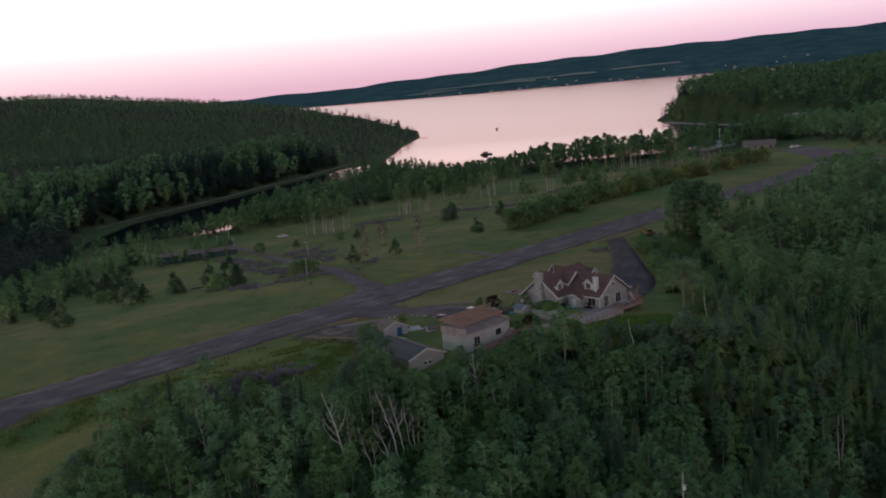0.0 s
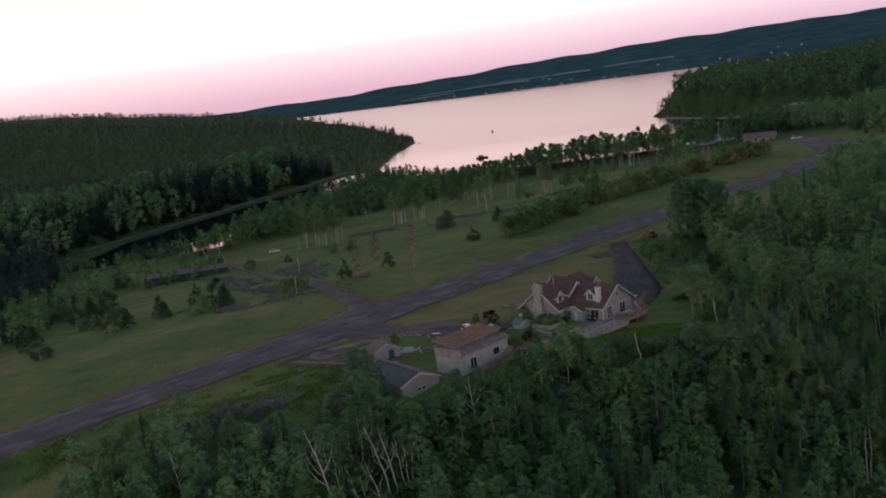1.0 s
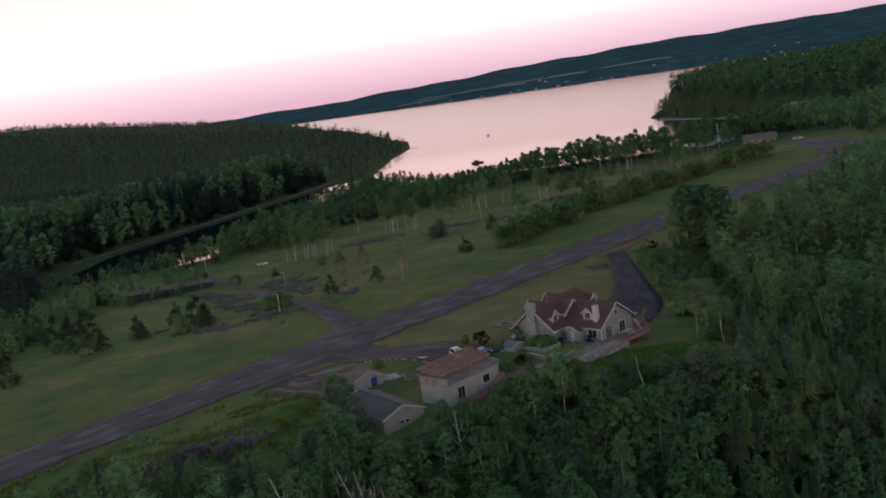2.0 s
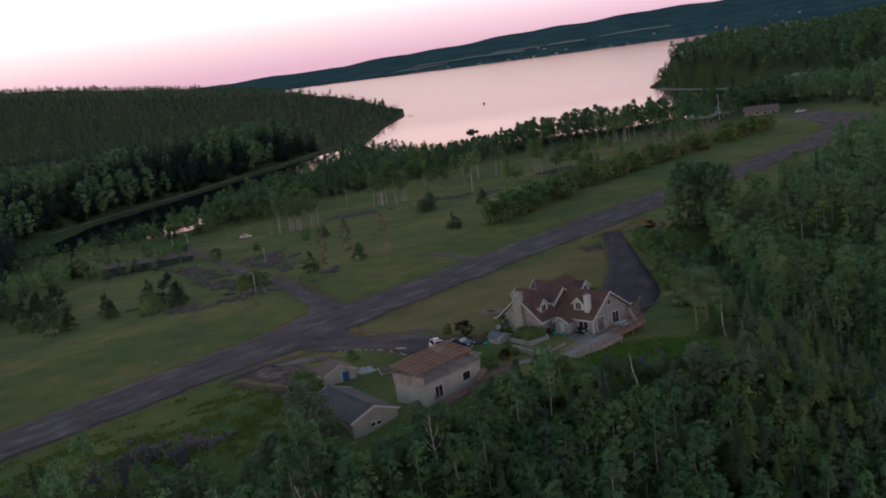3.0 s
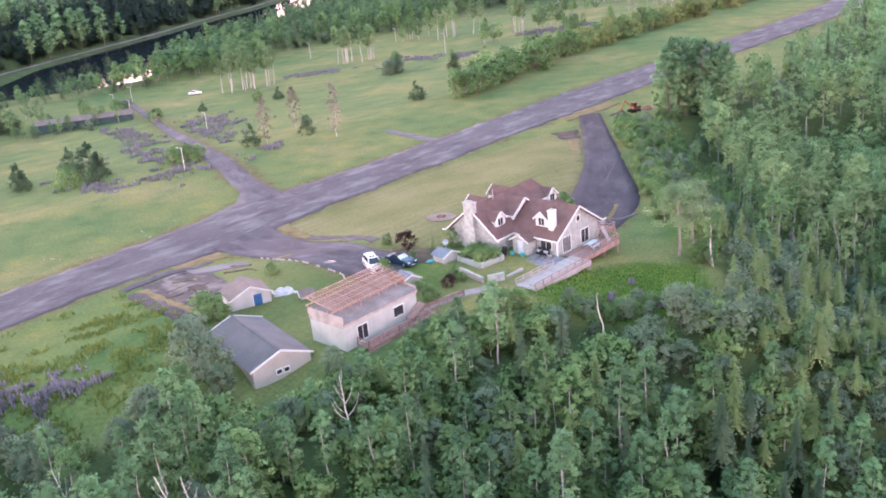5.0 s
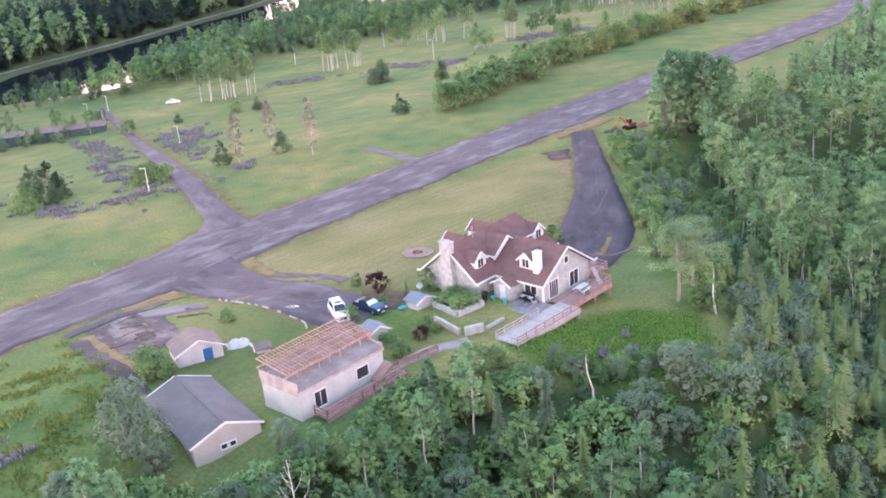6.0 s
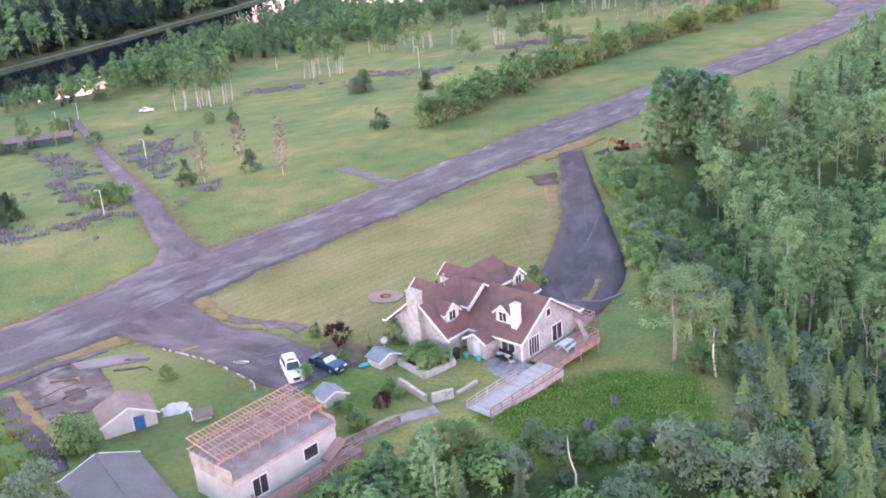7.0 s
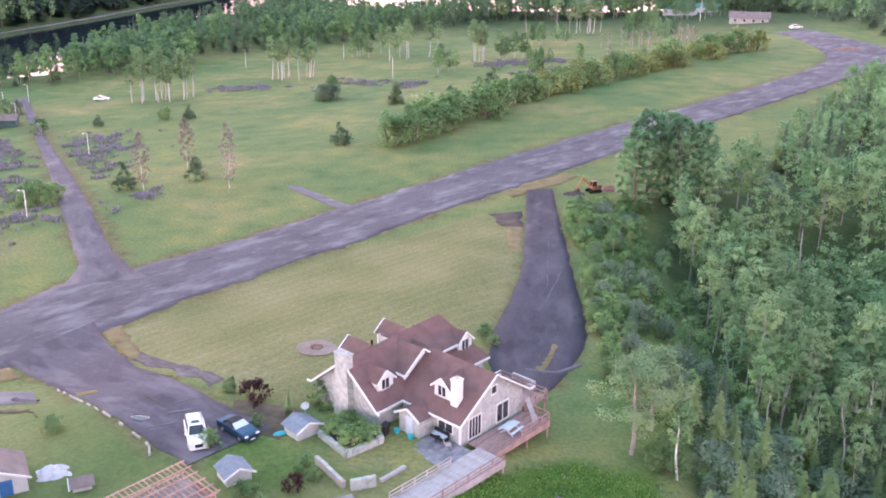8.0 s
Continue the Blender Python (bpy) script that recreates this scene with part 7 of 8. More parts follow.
# ---- vehicles ----
def vehicle(name, m, L, W, H, paint, label, open_top=False, tall=False):
    """A car built along +x from a side outline, with cabin, wheels, lamps and glass."""
    t = thing(name, m, label, "car")
    clear = 0.24
    belt = 0.62 * H if not open_top else 0.72 * H
    prof = [(-L / 2, clear + 0.12), (-L / 2 + 0.02, belt - 0.1), (-L / 2 + 0.15, belt), (L * 0.18, belt + 0.02), (L / 2 - 0.55, belt - 0.08), (L / 2 - 0.06, belt - 0.24), (L / 2, clear + 0.25), (L / 2 - 0.05, clear), (-L / 2 + 0.1, clear)]
    bm = bmesh.new()
    a = [bm.verts.new((x, -W / 2, z)) for x, z in prof]
    b = [bm.verts.new((x, W / 2, z)) for x, z in prof]
    bm.faces.new(a)
    bm.faces.new(b[::-1])
    for i in range(len(prof)):
        j = (i + 1) % len(prof)
        bm.faces.new((a[i], b[i], b[j], a[j]))
    bmesh.ops.bevel(bm, geom=list(bm.edges), offset=0.07, segments=2, affect="EDGES")
    body = part("body", bm, paint, t, smooth=False)
    x0, x1, x2, x3 = (-L / 2 + 0.1, -L / 2 + 0.35, L * 0.08, L * 0.24) if tall else (-L * 0.30, -L * 0.16, L * 0.03, L * 0.19)
    wi = W / 2 - 0.09
    if not open_top:
        bm = bmesh.new()
        lo = [bm.verts.new(p) for p in ((x0, -wi, belt - 0.02), (x3, -wi, belt - 0.02), (x3, wi, belt - 0.02), (x0, wi, belt - 0.02))]
        hi = [bm.verts.new(p) for p in ((x1, -wi + 0.14, H), (x2, -wi + 0.14, H), (x2, wi - 0.14, H), (x1, wi - 0.14, H))]
        bm.faces.new(hi)
        for i in range(4):
            bm.faces.new((lo[i], lo[(i + 1) % 4], hi[(i + 1) % 4], hi[i]))
        bmesh.ops.bevel(bm, geom=list(bm.edges), offset=0.05, segments=2, affect="EDGES")
        cabin = part("cabin", bm, paint, t)

        def pane(c, g):
            q = [Vector(p) for p in c]
            mid_ = sum(q, Vector()) / 4
            n_ = (q[1] - q[0]).cross(q[2] - q[0]).normalized()
            part("glass", a_slab([mid_ + (p - mid_) * g + n_ * 0.02 for p in q], 0.03) if abs(n_.z) > 0.2 else wall_poly([mid_ + (p - mid_) * g + n_ * 0.02 for p in q], 0.03), M_GLASS, cabin, "dark glass")
        zb = belt + 0.02
        pane([(x3, -wi, zb), (x3, wi, zb), (x2, wi - 0.14, H), (x2, -wi + 0.14, H)], 0.88)
        pane([(x0, wi, zb), (x0, -wi, zb), (x1, -wi + 0.14, H), (x1, wi - 0.14, H)], 0.85)
        pane([(x0, -wi, zb), (x3, -wi, zb), (x2, -wi + 0.14, H), (x1, -wi + 0.14, H)], 0.82)
        pane([(x3, wi, zb), (x0, wi, zb), (x1, wi - 0.14, H), (x2, wi - 0.14, H)], 0.82)
        if tall:
            for s in (-1, 1):
                part("roof_rail", a_beam((x1 + 0.1, s * (wi - 0.25), H + 0.05), (x2 - 0.2, s * (wi - 0.25), H + 0.05), 0.05), M_BLACK, t)
            part("sunroof", a_box(x2 - 0.85, x2 - 0.3, -0.4, 0.4, H + 0.005, H + 0.02), M_GLASS, t)
    else:
        part("soft_top", a_slab([(-L * 0.32, -wi + 0.1, belt + 0.05), (-L * 0.20, -wi + 0.16, H), (-L * 0.20, wi - 0.16, H), (-L * 0.32, wi - 0.1, belt + 0.05)], 0.05), M_BLACK, t)
        part("soft_top", a_slab([(-L * 0.20, -wi + 0.16, H), (L * 0.02, -wi + 0.16, H), (L * 0.02, wi - 0.16, H), (-L * 0.20, wi - 0.16, H)], 0.05), M_BLACK, t, "dark fabric roof")
        # Windscreen in flat pale blue: the sky's reflection is painted on.
        part("glass", a_slab([(L * 0.02, -wi + 0.14, H - 0.02), (L * 0.02, wi - 0.14, H - 0.02), (L * 0.17, wi - 0.02, belt), (L * 0.17, -wi + 0.02, belt)], 0.03), M_PALEBLUE, t, "windscreen with the sky's reflection painted pale blue")
        for s in (-1, 1):
            part("glass", wall_poly([(-L * 0.22, s * wi, belt), (L * 0.14, s * wi, belt), (0.0, s * (wi - 0.12), H - 0.06), (-L * 0.18, s * (wi - 0.12), H - 0.06)], 0.02), M_GLASS, t)
    r = 0.36 if tall else 0.32
    for sx in (-0.29, 0.31):
        for s in (-1, 1):
            y = s * (W / 2 - 0.08)
            wheel = part("wheel", a_tube((sx * L, y - 0.11, r), (sx * L, y + 0.11, r), r, r, 16), M_BLACK, t)
            part("rim", a_tube((sx * L, y + s * 0.10, r), (sx * L, y + s * 0.125, r), r * 0.62, r * 0.58, 12), M_CHROME, wheel)
    for s in (-1, 1):
        part("headlight", a_box(L / 2 - 0.14, L / 2 + 0.01, s * W * 0.36 - 0.17, s * W * 0.36 + 0.17, belt - 0.32, belt - 0.2), M_LIGHTS, t)
        part("tail_light", a_box(-L / 2 - 0.01, -L / 2 + 0.08, s * W * 0.40 - 0.1, s * W * 0.40 + 0.1, belt - 0.3, belt - 0.08), M_REDLAMP, t)
        part("mirror", a_box(L * 0.15, L * 0.15 + 0.12, s * (W / 2 + 0.09) - 0.1, s * (W / 2 + 0.09) + 0.1, belt, belt + 0.16), paint, t)
    part("grille", a_box(L / 2 - 0.02, L / 2 + 0.015, -W * 0.2, W * 0.2, clear + 0.2, belt - 0.3), M_BLACK, t)
    part("bumper", a_box(L / 2 - 0.12, L / 2 + 0.05, -W / 2 + 0.1, W / 2 - 0.1, clear + 0.02, clear + 0.2), paint, t)
    part("plate", a_box(L / 2 + 0.05, L / 2 + 0.06, -0.26, 0.26, clear + 0.05, clear + 0.17), M_LIGHTS, t)
    return t


vehicle("white_suv", pose(-13.2, -6.0, 3.0, 0, 0, -66), 4.7, 1.85, 1.75, M_CARWHITE, "white estate car with roof rails parked on the asphalt", tall=True)
vehicle("blue_car", pose(-9.6, -4.6, 3.0, 0, 0, -38), 4.5, 1.78, 1.36, M_CARBLUE, "metallic blue convertible with dark soft top", open_top=True)
vehicle("white_car", pose(-111, 206, gz(-111, 206), 0, 0, 12), 4.5, 1.8, 1.45, M_CARWHITE, "white car parked at the far meadow edge")
vehicle("grey_pickup", pose(128, 336, gz(128, 336), 0, 0, 20), 5.2, 1.9, 1.7, M_CARWHITE, "pale vehicle parked by the farm buildings", tall=True)

# ---- lamp posts ----
def lamp_post(x, y, h=4.9, turn=0):
    t = thing("lamp_post", at_ground(x, y, 0, turn), "pale wooden lamp post with a short arm at the meadow", "lamp post", "lamp posts")
    part("post", a_tube((0, 0, -0.4), (0.05, 0, h), 0.10, 0.07, 8), M_POLE, t)
    part("arm", a_beam((0.05, 0, h - 0.1), (-0.75, 0, h + 0.05), 0.07, 0.07), M_POLE, t)
    part("lamp_head", a_box(-0.95, -0.6, -0.1, 0.1, h - 0.05, h + 0.1), M_POLE, t)
    return t


for x, y, h in ((-64.6, 65.0, 4.9), (-78.9, 122.4, 4.9), (-120.5, 171.5, 5.2), (-134.2, 206.2, 5.5), (-134, 190.7, 5.5), (-85.0, 276, 6.5), (-24.8, 233, 7.0), (18.2, 332, 8.0), (34.4, 331, 7.0), (-52, 297, 6)):
    lamp_post(x, y, h, 20)
pole = thing("utility_pole", at_ground(16.6, -88, 0, 10), "grey post with a small white box below the trees", "pole")
pole_top = 4.2 - gz(16.6, -88)
part("post", a_tube((0, 0, -0.5), (0.1, 0, pole_top), 0.14, 0.10, 8), M_CONCRETE, pole)
part("meter_box", a_box(0.0, 0.35, -0.3, -0.1, pole_top - 2.0, pole_top - 1.5), M_WHITE, pole)
pole = thing("utility_pole", at_ground(100, 398, 0, 10), "tall pole before the headland", "pole")
part("post", a_tube((0, 0, -0.5), (0, 0, 14), 0.16, 0.12, 8), M_POLE, pole)
part("crossarm", a_beam((-1, 0, 13.3), (1, 0, 13.3), 0.1), M_POLE, pole)

# ---- digger with its soil heap ----
digger = thing("excavator", at_ground(30.0, 88.0, 0, 205) @ Matrix.Scale(0.85, 4), "small worn orange excavator with raised boom", "excavator")
for s in (-1, 1):
    bm = bmesh.new()
    prof = [(-1.5, 0.35), (-1.3, 0.7), (1.3, 0.7), (1.5, 0.35), (1.3, 0.02), (-1.3, 0.02)]
    a = [bm.verts.new((x, s * 0.8 - 0.22, z)) for x, z in prof]
    b = [bm.verts.new((x, s * 0.8 + 0.22, z)) for x, z in prof]
    bm.faces.new(a), bm.faces.new(b[::-1])
    for i in range(6):
        bm.faces.new((a[i], b[i], b[(i + 1) % 6], a[(i + 1) % 6]))
    part("track", bm, M_BLACK, digger)
part("chassis", a_box(-1.4, 0.6, -0.9, 0.9, 0.75, 1.6), M_RUST, digger)
cab = part("cab", a_box(-0.3, 0.9, 0.0, 0.9, 1.0, 2.6), M_YELLOW, digger)
part("cab_glass", a_box(0.9, 0.93, 0.1, 0.8, 1.6, 2.5), M_GLASS, cab)
part("cab_glass", a_box(-0.15, 0.75, 0.9, 0.93, 1.6, 2.5), M_GLASS, cab)
part("boom", a_beam((0.6, -0.3, 1.4), (2.6, -0.3, 3.2), 0.3, 0.4), M_YELLOW, digger, "orange boom")
part("stick", a_beam((2.6, -0.3, 3.2), (3.7, -0.3, 1.2), 0.25, 0.3), M_YELLOW, digger)
bk = bmesh.new()
box(bk, 3.3, 4.0, -0.75, 0.15, 0.4, 1.1)
part("bucket", bk, M_RUST, digger)


def heap(name, x, y, rx, ry, h, mat, label, seed=0, turn=0):
    bm = bmesh.new()
    bmesh.ops.create_grid(bm, x_segments=18, y_segments=18, size=1.0)
    for v in bm.verts:
        r_ = min(1, v.co.length)
        nz_ = noise.noise((v.co.x * 2.2 + seed, v.co.y * 2.2, seed))
        v.co = Vector((v.co.x * rx, v.co.y * ry, h * (1 - r_) ** 0.8 * (1 + 0.4 * nz_) - 0.15))
    t = tagged(mesh_ob(name, bm, mat, True), label, "heap")
    t.matrix_world = at_ground(x, y, 0, turn)
    return t


heap("soil_heap", 26.6, 86.5, 2.4, 1.6, 0.9, M_SOIL, "heap of dark soil beside the excavator", 1)
heap("soil_heap", 33, 89.5, 1.6, 1.5, 1.0, M_RUST, "heap of rusty debris behind the excavator", 4)

# ---- the stone ring on the lawn ----
ringt = thing("fire_ring", at_ground(-5.8, 14.2), "round flat stone bed with a fire ring in the lawn", "fire ring")
bm = bmesh.new()
disc = []
for i in range(22):
    a = 2 * math.pi * i / 22
    r_ = 2.0 + 0.25 * noise.noise((math.cos(a) * 2, math.sin(a) * 2, 4))
    disc.append((r_ * math.cos(a) * 1.15, r_ * math.sin(a), 0.14))
slab(bm, disc, 0.3)
part("gravel_bed", bm, M_RINGBED, ringt)
for i in range(9):
    a = 2 * math.pi * i / 9
    s_ = a_box(-0.13, 0.13, -0.1, 0.1, 0.08, 0.26)
    s_.transform(pose(0.55 * math.cos(a), 0.55 * math.sin(a), 0.04, 0, 0, math.degrees(a) + 15))
    part("ring_stone", s_, M_RUST, ringt)

# ---- things on terrace and deck ----
table = thing("picnic_table", house_at(8.6, -13.9, 2.93, 5), "pale blue-white picnic table with benches on the deck", "table")
part("tabletop", a_box(-1.0, 1.0, -0.4, 0.4, 0.70, 0.76), M_PALEBLUE, table)
for s in (-1, 1):
    part("bench", a_box(-1.0, 1.0, s * 0.75 - 0.14, s * 0.75 + 0.14, 0.42, 0.47), M_PALEBLUE, table)
    part("leg", a_beam((s * 0.7, -0.75, 0.0), (s * 0.7, 0.2, 0.7), 0.09), M_PALEBLUE, table)
    part("leg", a_beam((s * 0.7, 0.75, 0.0), (s * 0.7, -0.2, 0.7), 0.09), M_PALEBLUE, table)
grill = thing("grill", house_at(-0.1, -5.6, 2.98, 20), "dark covered grill against the wall", "grill")
part("hood", a_box(-0.55, 0.55, -0.3, 0.3, 0.65, 1.15), M_BLACK, grill)
part("cart", a_box(-0.45, 0.45, -0.25, 0.25, 0.05, 0.65), M_BLACK, grill)
for bx, by, cat in ((0.9, -6.2, "tub"), (1.0, -7.9, "tub")):
    tub = thing("plastic_tub", house_at(bx, by, 2.98), "turquoise plastic tub on the terrace", "tub")
    part("tub_wall", a_tube((0, 0, 0), (0, 0, 0.4), 0.24, 0.3, 14), M_TURQ, tub)
    part("rim", a_tube((0, 0, 0.38), (0, 0, 0.42), 0.32, 0.32, 14), M_TURQ, tub)


def garden_chair(m, mat, label):
    t = thing("garden_chair", m, label, "chair", "garden chairs")
    part("seat", a_box(-0.26, 0.26, -0.26, 0.26, 0.40, 0.45), mat, t)
    part("backrest", a_slab([(-0.26, 0.26, 0.45), (0.26, 0.26, 0.45), (0.26, 0.42, 1.0), (-0.26, 0.42, 1.0)], 0.05), mat, t)
    for sx in (-1, 1):
        for sy in (-1, 1):
            part("leg", a_beam((sx * 0.22, sy * 0.22, 0), (sx * 0.22, sy * 0.22, 0.42), 0.05), mat, t)
    return t


garden_chair(house_at(2.4, -10.2, 2.98, 120), M_BLACK, "dark garden chair on the terrace")
garden_chair(house_at(2.2, -11.6, 2.98, 60), M_GREYWOOD, "weathered garden chair on the terrace")
sofa = thing("garden_sofa", house_at(2.9, -9.9, 2.98, 90), "dark wicker garden sofa under the window", "sofa")
part("seat", a_box(-0.9, 0.9, -0.35, 0.35, 0.1, 0.42), M_BLACK, sofa)
part("backrest", a_box(-0.9, 0.9, -0.38, -0.22, 0.42, 0.85), M_BLACK, sofa)
part("cushion", a_box(-0.8, 0.8, -0.2, 0.33, 0.42, 0.54), M_PALEBLUE, sofa)
kayak = thing("turquoise_boat", pose(-5.6, -4.4, 2.98, 0, 0, 30), "small turquoise plastic boat upside down by the hut", "boat")
bm = bmesh.new()
bmesh.ops.create_uvsphere(bm, u_segments=14, v_segments=8, radius=1)
for v in bm.verts:
    v.co = Vector((v.co.x * 0.75, v.co.y * 0.32, max(0, v.co.z) * 0.32))
part("hull", bm, M_TURQ, kayak, smooth=True)

# yard shrubs and flower beds
for i in range(26):
    f = i / 25
    plant("birch" if i % 3 else "willow", -150 + 28 * f + rw.normal() * 2, 151 + 22 * f * 0.5 + rw.normal() * 4, rw.uniform(0.4, 0.75), label="small tree growing round the long shed", group="trees round the long shed")
for x, y, kind, sz, leaf, label in ((-9.7, 1.6, "shrub", 0.95, L_RED, "rounded purple-red barberry bush"), (-2.3, -13.6, "shrub", 0.62, L_RED, "purple-red bush by the path"), (-5.6, -0.6, "tamarack", 0.34, None, "small bright conical shrub"), (-12.6, 3.2, "shrub", 0.65, None, "low green bush at the lawn edge"),
                                    (-2.9, 1.6, "shrub", 0.9, None, "dark green bush against the house"), (-11.6, -7.2, "shrub", 0.7, None, "bright green bush between the cars"), (-8.2, -3.0, "shrub", 0.5, None, "low bush by the parking"), (-2.0, -10.8, "shrub", 0.65, None, "flowering green bush by the wall"), (-0.9, -11.7, "shrub", 0.5, None, "pale green bush by the wall"),
                                    (-6.2, -14.6, "shrub", 0.6, None, "round bush by the well house"), (-4.2, -17.6, "shrub", 0.75, None, "leafy bush beside the fence"), (13.0, 20.5, "shrub", 0.6, None, "lilac bush at the house corner"), (14.0, 18.6, "shrub", 0.5, None, "lilac bush at the house corner"), (-27.4, -5.6, "shrub", 0.7, None, "young green sapling in the grass"),
                                    (-32.2, -19.4, "shrub", 1.3, None, "broad green bush behind the garage"), (-30.6, -20.8, "shrub", 1.2, None, "broad green bush behind the garage"), (-29.0, -34.5, "willow", 1.25, None, "large grey-green willow beside the garage"), (-26.2, -36.2, "willow", 1.15, None, "large grey-green willow beside the garage"), (-29.6, -30.5, "willow", 1.05, None, "large grey-green willow beside the garage"), (-24.5, -38.0, "willow", 0.8, None, "grey-green willow beside the garage"), (-13.4, -34.2, "willow", 0.68, None, "grey-green willow below the annex")):
    t = plant(kind, x, y, sz, label=label)
    if leaf:
        for c in t.children:
            if c.name.startswith("crown"):
                c.data = c.data.copy()
                c.data.materials[0] = leaf


# ---- flowers and tall grass nobody could count ----
def tufts(name, pts, h, w, mat, label, category, seed, per=4, thick=0.05):
    rng = np.random.default_rng(seed)
    p = np.repeat(pts, per, 0) + rng.normal(size=(len(pts) * per, 2)) * w
    z = ground(p[:, 0], p[:, 1])
    a = rng.uniform(0, 6.28, len(p))
    hh = h * rng.uniform(0.6, 1.3, len(p))
    dx, dy = np.cos(a) * thick, np.sin(a) * thick
    lx, ly = rng.normal(size=(2, len(p))) * 0.25 * h
    q = np.stack([np.stack([p[:, 0] - dx, p[:, 1] - dy, z - 0.05], -1), np.stack([p[:, 0] + dx, p[:, 1] + dy, z - 0.05], -1), np.stack([p[:, 0] + lx + dx * 0.5, p[:, 1] + ly + dy * 0.5, z + hh], -1), np.stack([p[:, 0] + lx - dx * 0.5, p[:, 1] + ly - dy * 0.5, z + hh], -1)], 1)
    return tagged(new(name, quads_mesh(name, q, mat)), label, category, kind="stuff")


def within(poly, n, seed, ragged=3.0):
    rng = np.random.default_rng(seed)
    xs, ys = [p[0] for p in poly], [p[1] for p in poly]
    pts = np.stack([rng.uniform(min(xs), max(xs), n), rng.uniform(min(ys), max(ys), n)], -1)
    d = inside(poly, pts[:, 0], pts[:, 1])
    nz_ = patchy(pts[:, 0], pts[:, 1], 0.28, seed * 0.7)
    return pts[(d > 0) & (nz_ * ragged > 0.15 * (ragged < 4))]


LUPINS = [[(-96, 150), (-82, 152), (-64, 102), (-67, 96), (-72, 104), (-86, 128)], [(-56, 80), (-46.5, 82), (-47, 78), (-55, 76.5)], [(-80, 226), (-60, 228), (-58, 220), (-78, 216)], [(-45, 236), (-13, 222), (-14, 212), (-44, 226)], [(12, 236), (40, 244), (42, 234), (14, 226)],
          [(-107, 136), (-96, 128), (-76, 84), (-70, 76), (-77, 78), (-98, 110)], [(-92, 63), (-76, 52), (-62, 60), (-60, 64), (-73, 58), (-90, 68)], [(-54, -39.5), (-46, -36.5), (-41.5, -37), (-42.5, -40.5), (-49, -42.5), (-54, -43)], [(0, 265), (30, 272), (34, 258), (4, 254)], [(-122, 150), (-112, 150), (-104, 130), (-112, 128)], [(-72, 58), (-56, 62), (-54, 70), (-66, 72)]]
def lupin_points(poly, dense, seed, least=0.30):
    """Clumps with gaps between, thinning out past the edge of the drift."""
    xs, ys = [p[0] for p in poly], [p[1] for p in poly]
    rng = np.random.default_rng(seed)
    n = int(dense * (max(xs) - min(xs) + 8) * (max(ys) - min(ys) + 8))
    pts = np.stack([rng.uniform(min(xs) - 4, max(xs) + 4, n), rng.uniform(min(ys) - 4, max(ys) + 4, n)], -1)
    pts = pts[inside(SIDE_ROAD, pts[:, 0], pts[:, 1]) < -0.8]
    lean = np.clip(inside(poly, pts[:, 0], pts[:, 1]) * 0.12, -0.5, 0.22)
    return pts[patchy(pts[:, 0], pts[:, 1], 0.42, seed * 1.3) + 0.7 * patchy(pts[:, 0], pts[:, 1], 0.15, seed * 0.7) + lean > least]


lp = np.concatenate([lupin_points(poly, 9.0 if i == 7 else 4.5, 40 + i, 0.0 if i == 7 else 0.27) for i, poly in enumerate(LUPINS)])
tufts("lupin_patch", lp, 0.5, 0.3, L_LUPIN, "broken drifts of grey-purple lupins in the meadow", "flowers", 3, per=2, thick=0.16)
tufts("lupin_patch", lp[::3], 0.42, 0.5, L_GRASS, "green leaves among the lupins", "flowers", 4, per=2, thick=0.16)
tufts("lupin_patch", lupin_points([(20, -13), (24, -13.5), (25, -19.5), (21, -19.5)], 4.0, 60, 0.2), 0.75, 0.28, L_LUPIN, "grey-purple lupins at the foot of the clearing", "flowers", 6, per=2, thick=0.2)
tufts("wild_flowers", lp[::14], 0.6, 0.5, L_WHITEFLOWER, "pale flower heads among the lupins", "flowers", 5, per=2, thick=0.12)
gr = within(WILD, 9000, 61, 9)
tufts("tall_grass", gr, 0.36, 0.5, L_GRASS, "rough tufts of unmown grass", "grass", 9, per=3, thick=0.16)
tufts("tall_grass", region(np.random.default_rng(63).uniform((4, -23), (32, -2), (3000, 2)), lambda x, y: inside(LUSH, x, y) > 0.3), 0.2, 0.5, L_LUSH, "tall fresh grass below the deck", "grass", 19, per=3, thick=0.13)
wf_ = np.concatenate([within(LUSH, 200, 71, 9), within([(-80, -8), (-52, 22), (-54, 30), (-84, 2)], 160, 72, 3)])
tufts("wild_flowers", wf_, 0.34, 0.3, L_WHITEFLOWER, "scattered white wild flowers", "flowers", 13, per=2, thick=0.06)

# ---- buildings by the side road and by the bend ----
long_shed = thing("long_shed", pose(-127, 163, gz(-127, 163), 0, 0, 18), "long low shed with teal wall and grey roof", "shed")
part("wall", a_box(-18, 10, -3, 3, -1, 2.4), M_TEAL, long_shed)
part("roof", a_slab([(-18.4, -3.4, 2.4), (10.4, -3.4, 2.4), (10.4, 0, 3.4), (-18.4, 0, 3.4)], 0.12), M_BROWNROOF, long_shed, "grey roof slope")
part("roof", a_slab([(-18.4, 3.4, 2.4), (10.4, 3.4, 2.4), (10.4, 0, 3.4), (-18.4, 0, 3.4)], 0.12), M_BROWNROOF, long_shed)
farm = small_hut("farmhouse", pose(119, 382, gz(119, 382), 0, 0, 78), 9, 17, 2.6, 2.2, M_PINKWALL, M_BROWNROOF, "long low brown-roofed farm building", "house", 0.5)
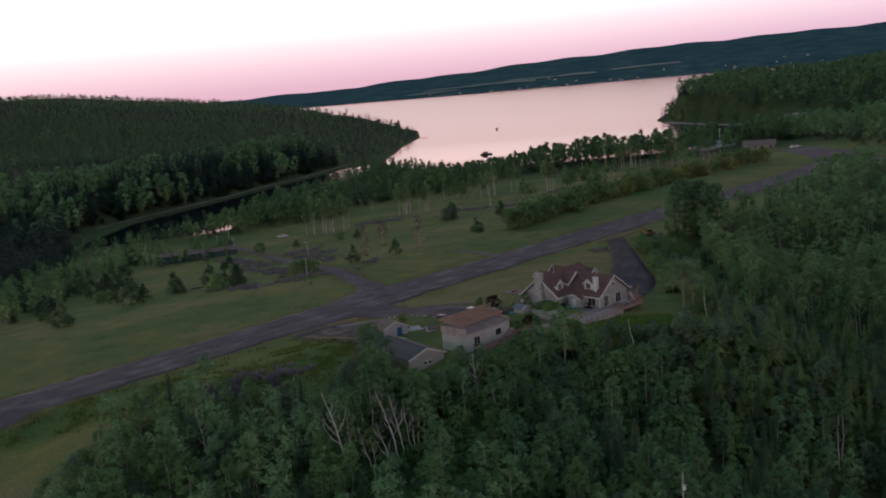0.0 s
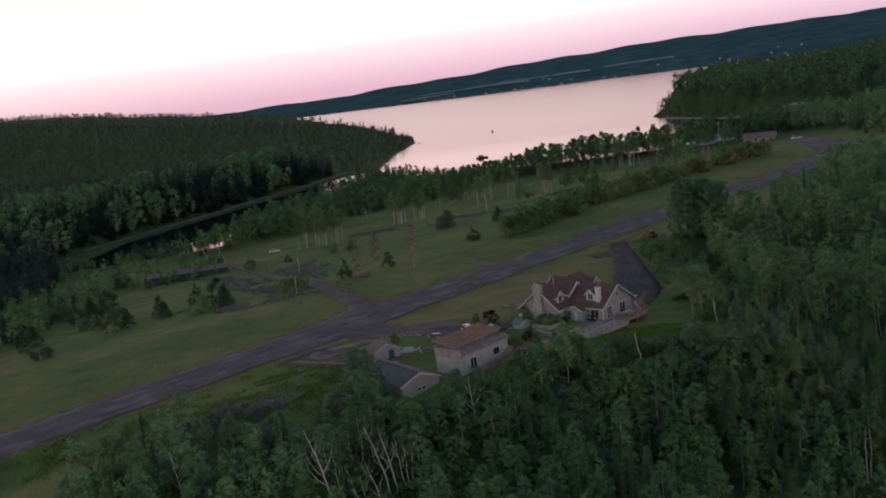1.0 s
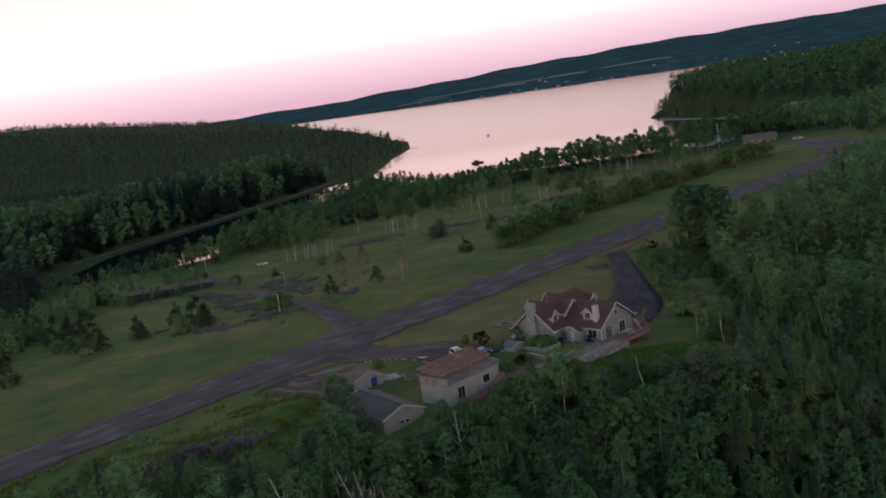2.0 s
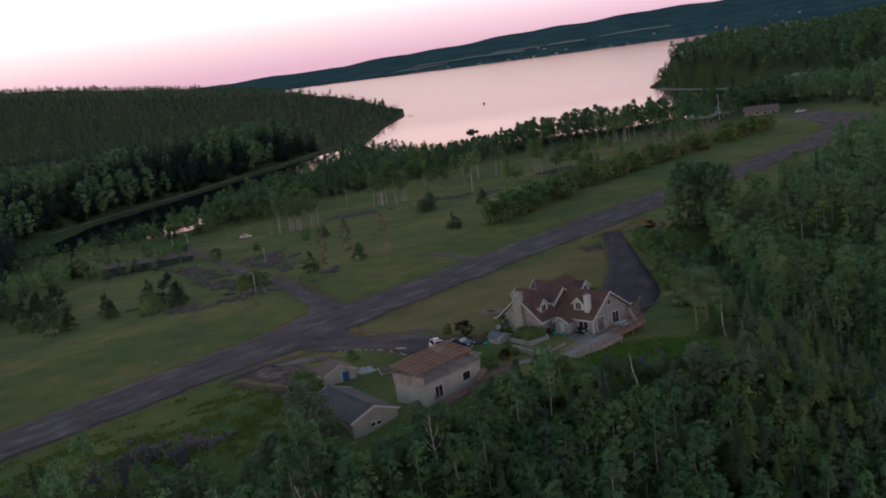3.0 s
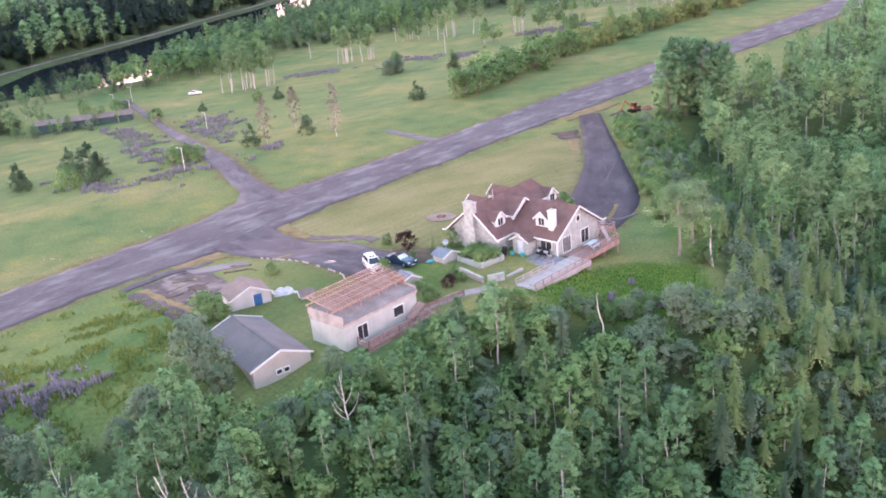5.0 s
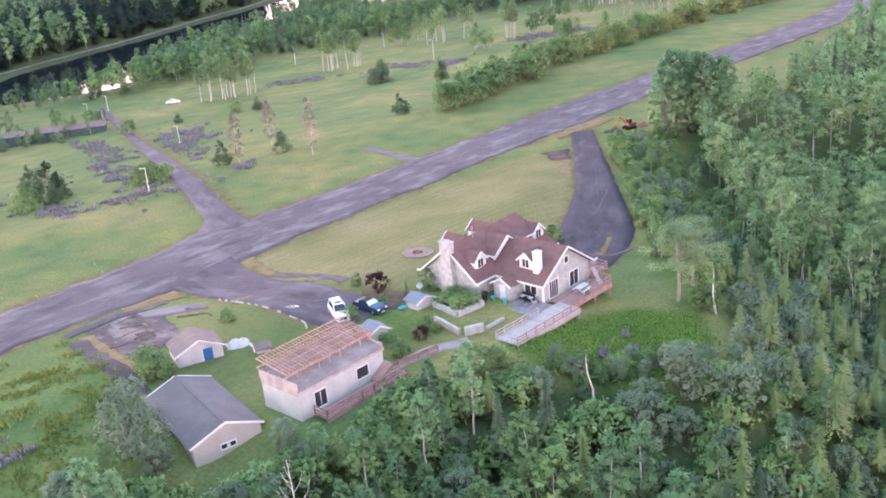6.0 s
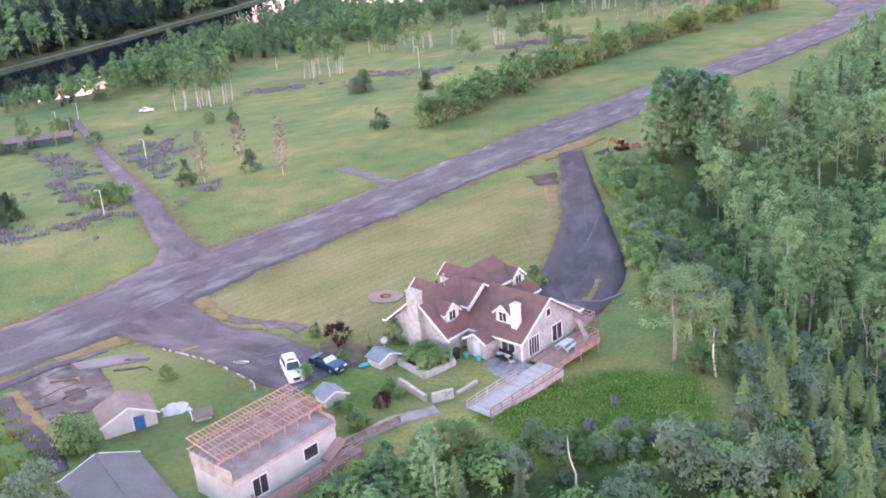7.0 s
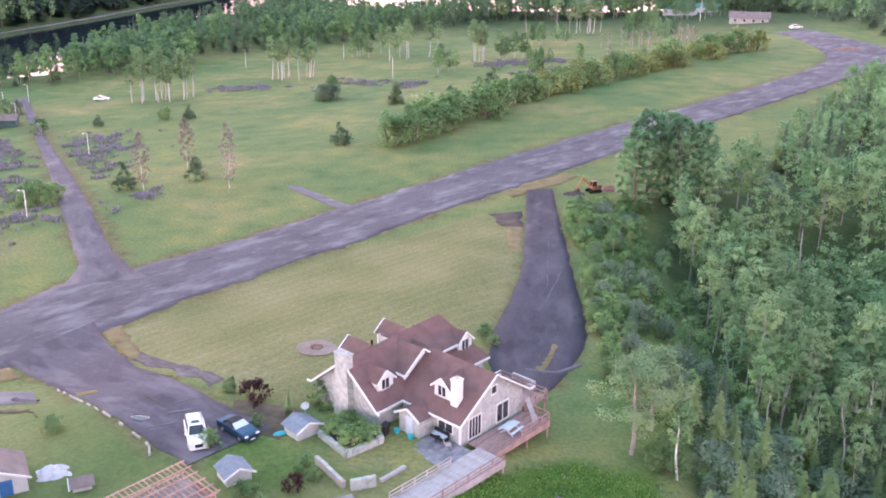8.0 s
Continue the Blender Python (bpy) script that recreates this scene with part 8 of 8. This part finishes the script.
for i in range(4):
    window(farm, Matrix.Translation((-4.52, -6 + 4 * i, 0.8)) @ Matrix.Rotation(-math.pi / 2, 4, "Z"), 1.2, 1.1, 1)
small_hut("green_roofed_barn", pose(97, 440, gz(97, 440), 0, 0, 70), 8, 16, 3.0, 1.8, M_WHITE, M_GREENROOF, "barn with green sheet roof near the shore", "barn", 0.4)
small_hut("green_roofed_barn", pose(112, 452, gz(112, 452), 0, 0, 80), 7, 12, 2.6, 1.6, M_WHITE, M_GREENROOF, "barn with green sheet roof near the shore", "barn", 0.4)
heap("rubble_heap", 128, 268, 7, 3, 0.9, M_RUST, "low heap of rubble in the road bend", 3, 30)

# ---- the lake: boats, jetty ----
def boat(x, y, L, W, turn, label, cabin=True):
    t = thing("moored_boat", pose(x, y, WATER_Z, 0, 0, turn), label, "boat")
    bm = bmesh.new()
    sec = []
    for i in range(9):
        f = -1 + 2 * i / 8
        w = W / 2 * (1 - max(0, f) ** 2.2) * (0.85 if f < -0.9 else 1)
        sec.append([bm.verts.new((f * L / 2, s * w * k_, z)) for s, k_, z in ((-1, 0.7, -0.3), (-1, 1, 0.9 + 0.35 * f * f), (1, 1, 0.9 + 0.35 * f * f), (1, 0.7, -0.3))])
    for a, b in zip(sec, sec[1:]):
        for i in range(4):
            bm.faces.new((a[i], b[i], b[(i + 1) % 4], a[(i + 1) % 4]))
    bm.faces.new(sec[0])
    bmesh.ops.remove_doubles(bm, verts=bm.verts, dist=0.01)
    part("hull", bm, M_TEAL, t, "dark hull")
    if cabin:
        part("cabin", a_box(-L * 0.3, L * 0.12, -W * 0.3, W * 0.3, 0.9, 2.3), M_PLY, t)
        part("canopy", a_box(-L * 0.34, L * 0.2, -W * 0.36, W * 0.36, 2.3, 2.42), M_PLY, t)
    else:
        part("mast", a_tube((0, 0, 0.8), (0, 0, 5.5), 0.08, 0.05), M_PLY, t)
        part("cabin", a_box(-0.8, 0.6, -0.6, 0.6, 0.9, 1.6), M_PLY, t)
    return t


boat(-50, 596, 9.5, 3.0, 8, "dark pontoon boat moored on the pink lake")
boat(-59, 930, 5.5, 2.0, 80, "small dark sailing dinghy on the lake", False)
jetty = thing("jetty", pose(-146, 884, WATER_Z, 0, 0, 8), "dark wooden jetty off the wooded point", "jetty")
part("walk_deck", a_box(-6, 14, -1, 1, 0.6, 0.8), M_BARK, jetty)
for i in range(5):
    part("pile", a_tube((-4 + i * 4.4, 0, -3), (-4 + i * 4.4, 0, 0.7), 0.18, 0.18), M_BARK, jetty)

# ---- far shore: fields and houses on the slope ----
fr_ = random.Random(12)
for i in range(30):
    x = fr_.uniform(-470, 560) if i < 14 else fr_.uniform(560, 860)
    shore_y = float(np.interp(x, FAR_X, FAR_Y))
    y = shore_y + fr_.choice((12, 18, 25, 40, 70, 130)) * fr_.uniform(0.6, 1.4)
    m = pose(x, y, gz(x, y) - 0.3, 0, 0, fr_.uniform(-40, 40))
    t = thing("far_house", m, "small pale house across the lake", "house", "houses across the lake")
    w, d, h = fr_.uniform(5, 7), fr_.uniform(6, 9), fr_.uniform(2, 3.2)
    part("wall", a_box(-d / 2, d / 2, -w / 2, w / 2, -2, h), M_WHITE, t)
    for s in (-1, 1):
        part("roof", a_slab([(-d / 2 - 0.3, s * (w / 2 + 0.3), h), (d / 2 + 0.3, s * (w / 2 + 0.3), h), (d / 2 + 0.3, 0, h + w * 0.35), (-d / 2 - 0.3, 0, h + w * 0.35)], 0.2), M_BROWNROOF, t)

# ---- row of edging stones along the parking, faded paint marks ----
edging = thing("stone_edging", Matrix.Identity(4), "row of small pale edging stones along the parking", "edging")
edge_line = resample([(-33.4, 6.6), (-28, 1.6), (-22.2, -3.3), (-17.2, -7.6), (-16.2, -10.2)], 30)
es_ = random.Random(6)
for (ax, ay), (bx, by) in zip(edge_line, edge_line[1:]):
    if es_.random() < 0.6:
        z_ = gz(ax, ay) + 0.1
        part("edging_stone", a_beam((ax, ay, z_), (ax + (bx - ax) * 0.75, ay + (by - ay) * 0.75, z_ + es_.uniform(-0.04, 0.04)), es_.uniform(0.12, 0.22), 0.26), M_BLOCK, edging)
for (ax, ay), (bx, by) in (((-17.4, 0.6), (-15.6, 1.6)), ((-17.6, -1.4), (-15.2, -0.6)), ((-18.6, -4.4), (-16.2, -3.2))):
    paved("pavement", [(ax, ay), (bx, by)], [(ax + 0.1, ay - 0.28), (bx + 0.1, by - 0.28)], M_CRACK, "faded pale mark on the parking asphalt", "mark", 0.125, step=0.5, ragged=0.15, across=2)
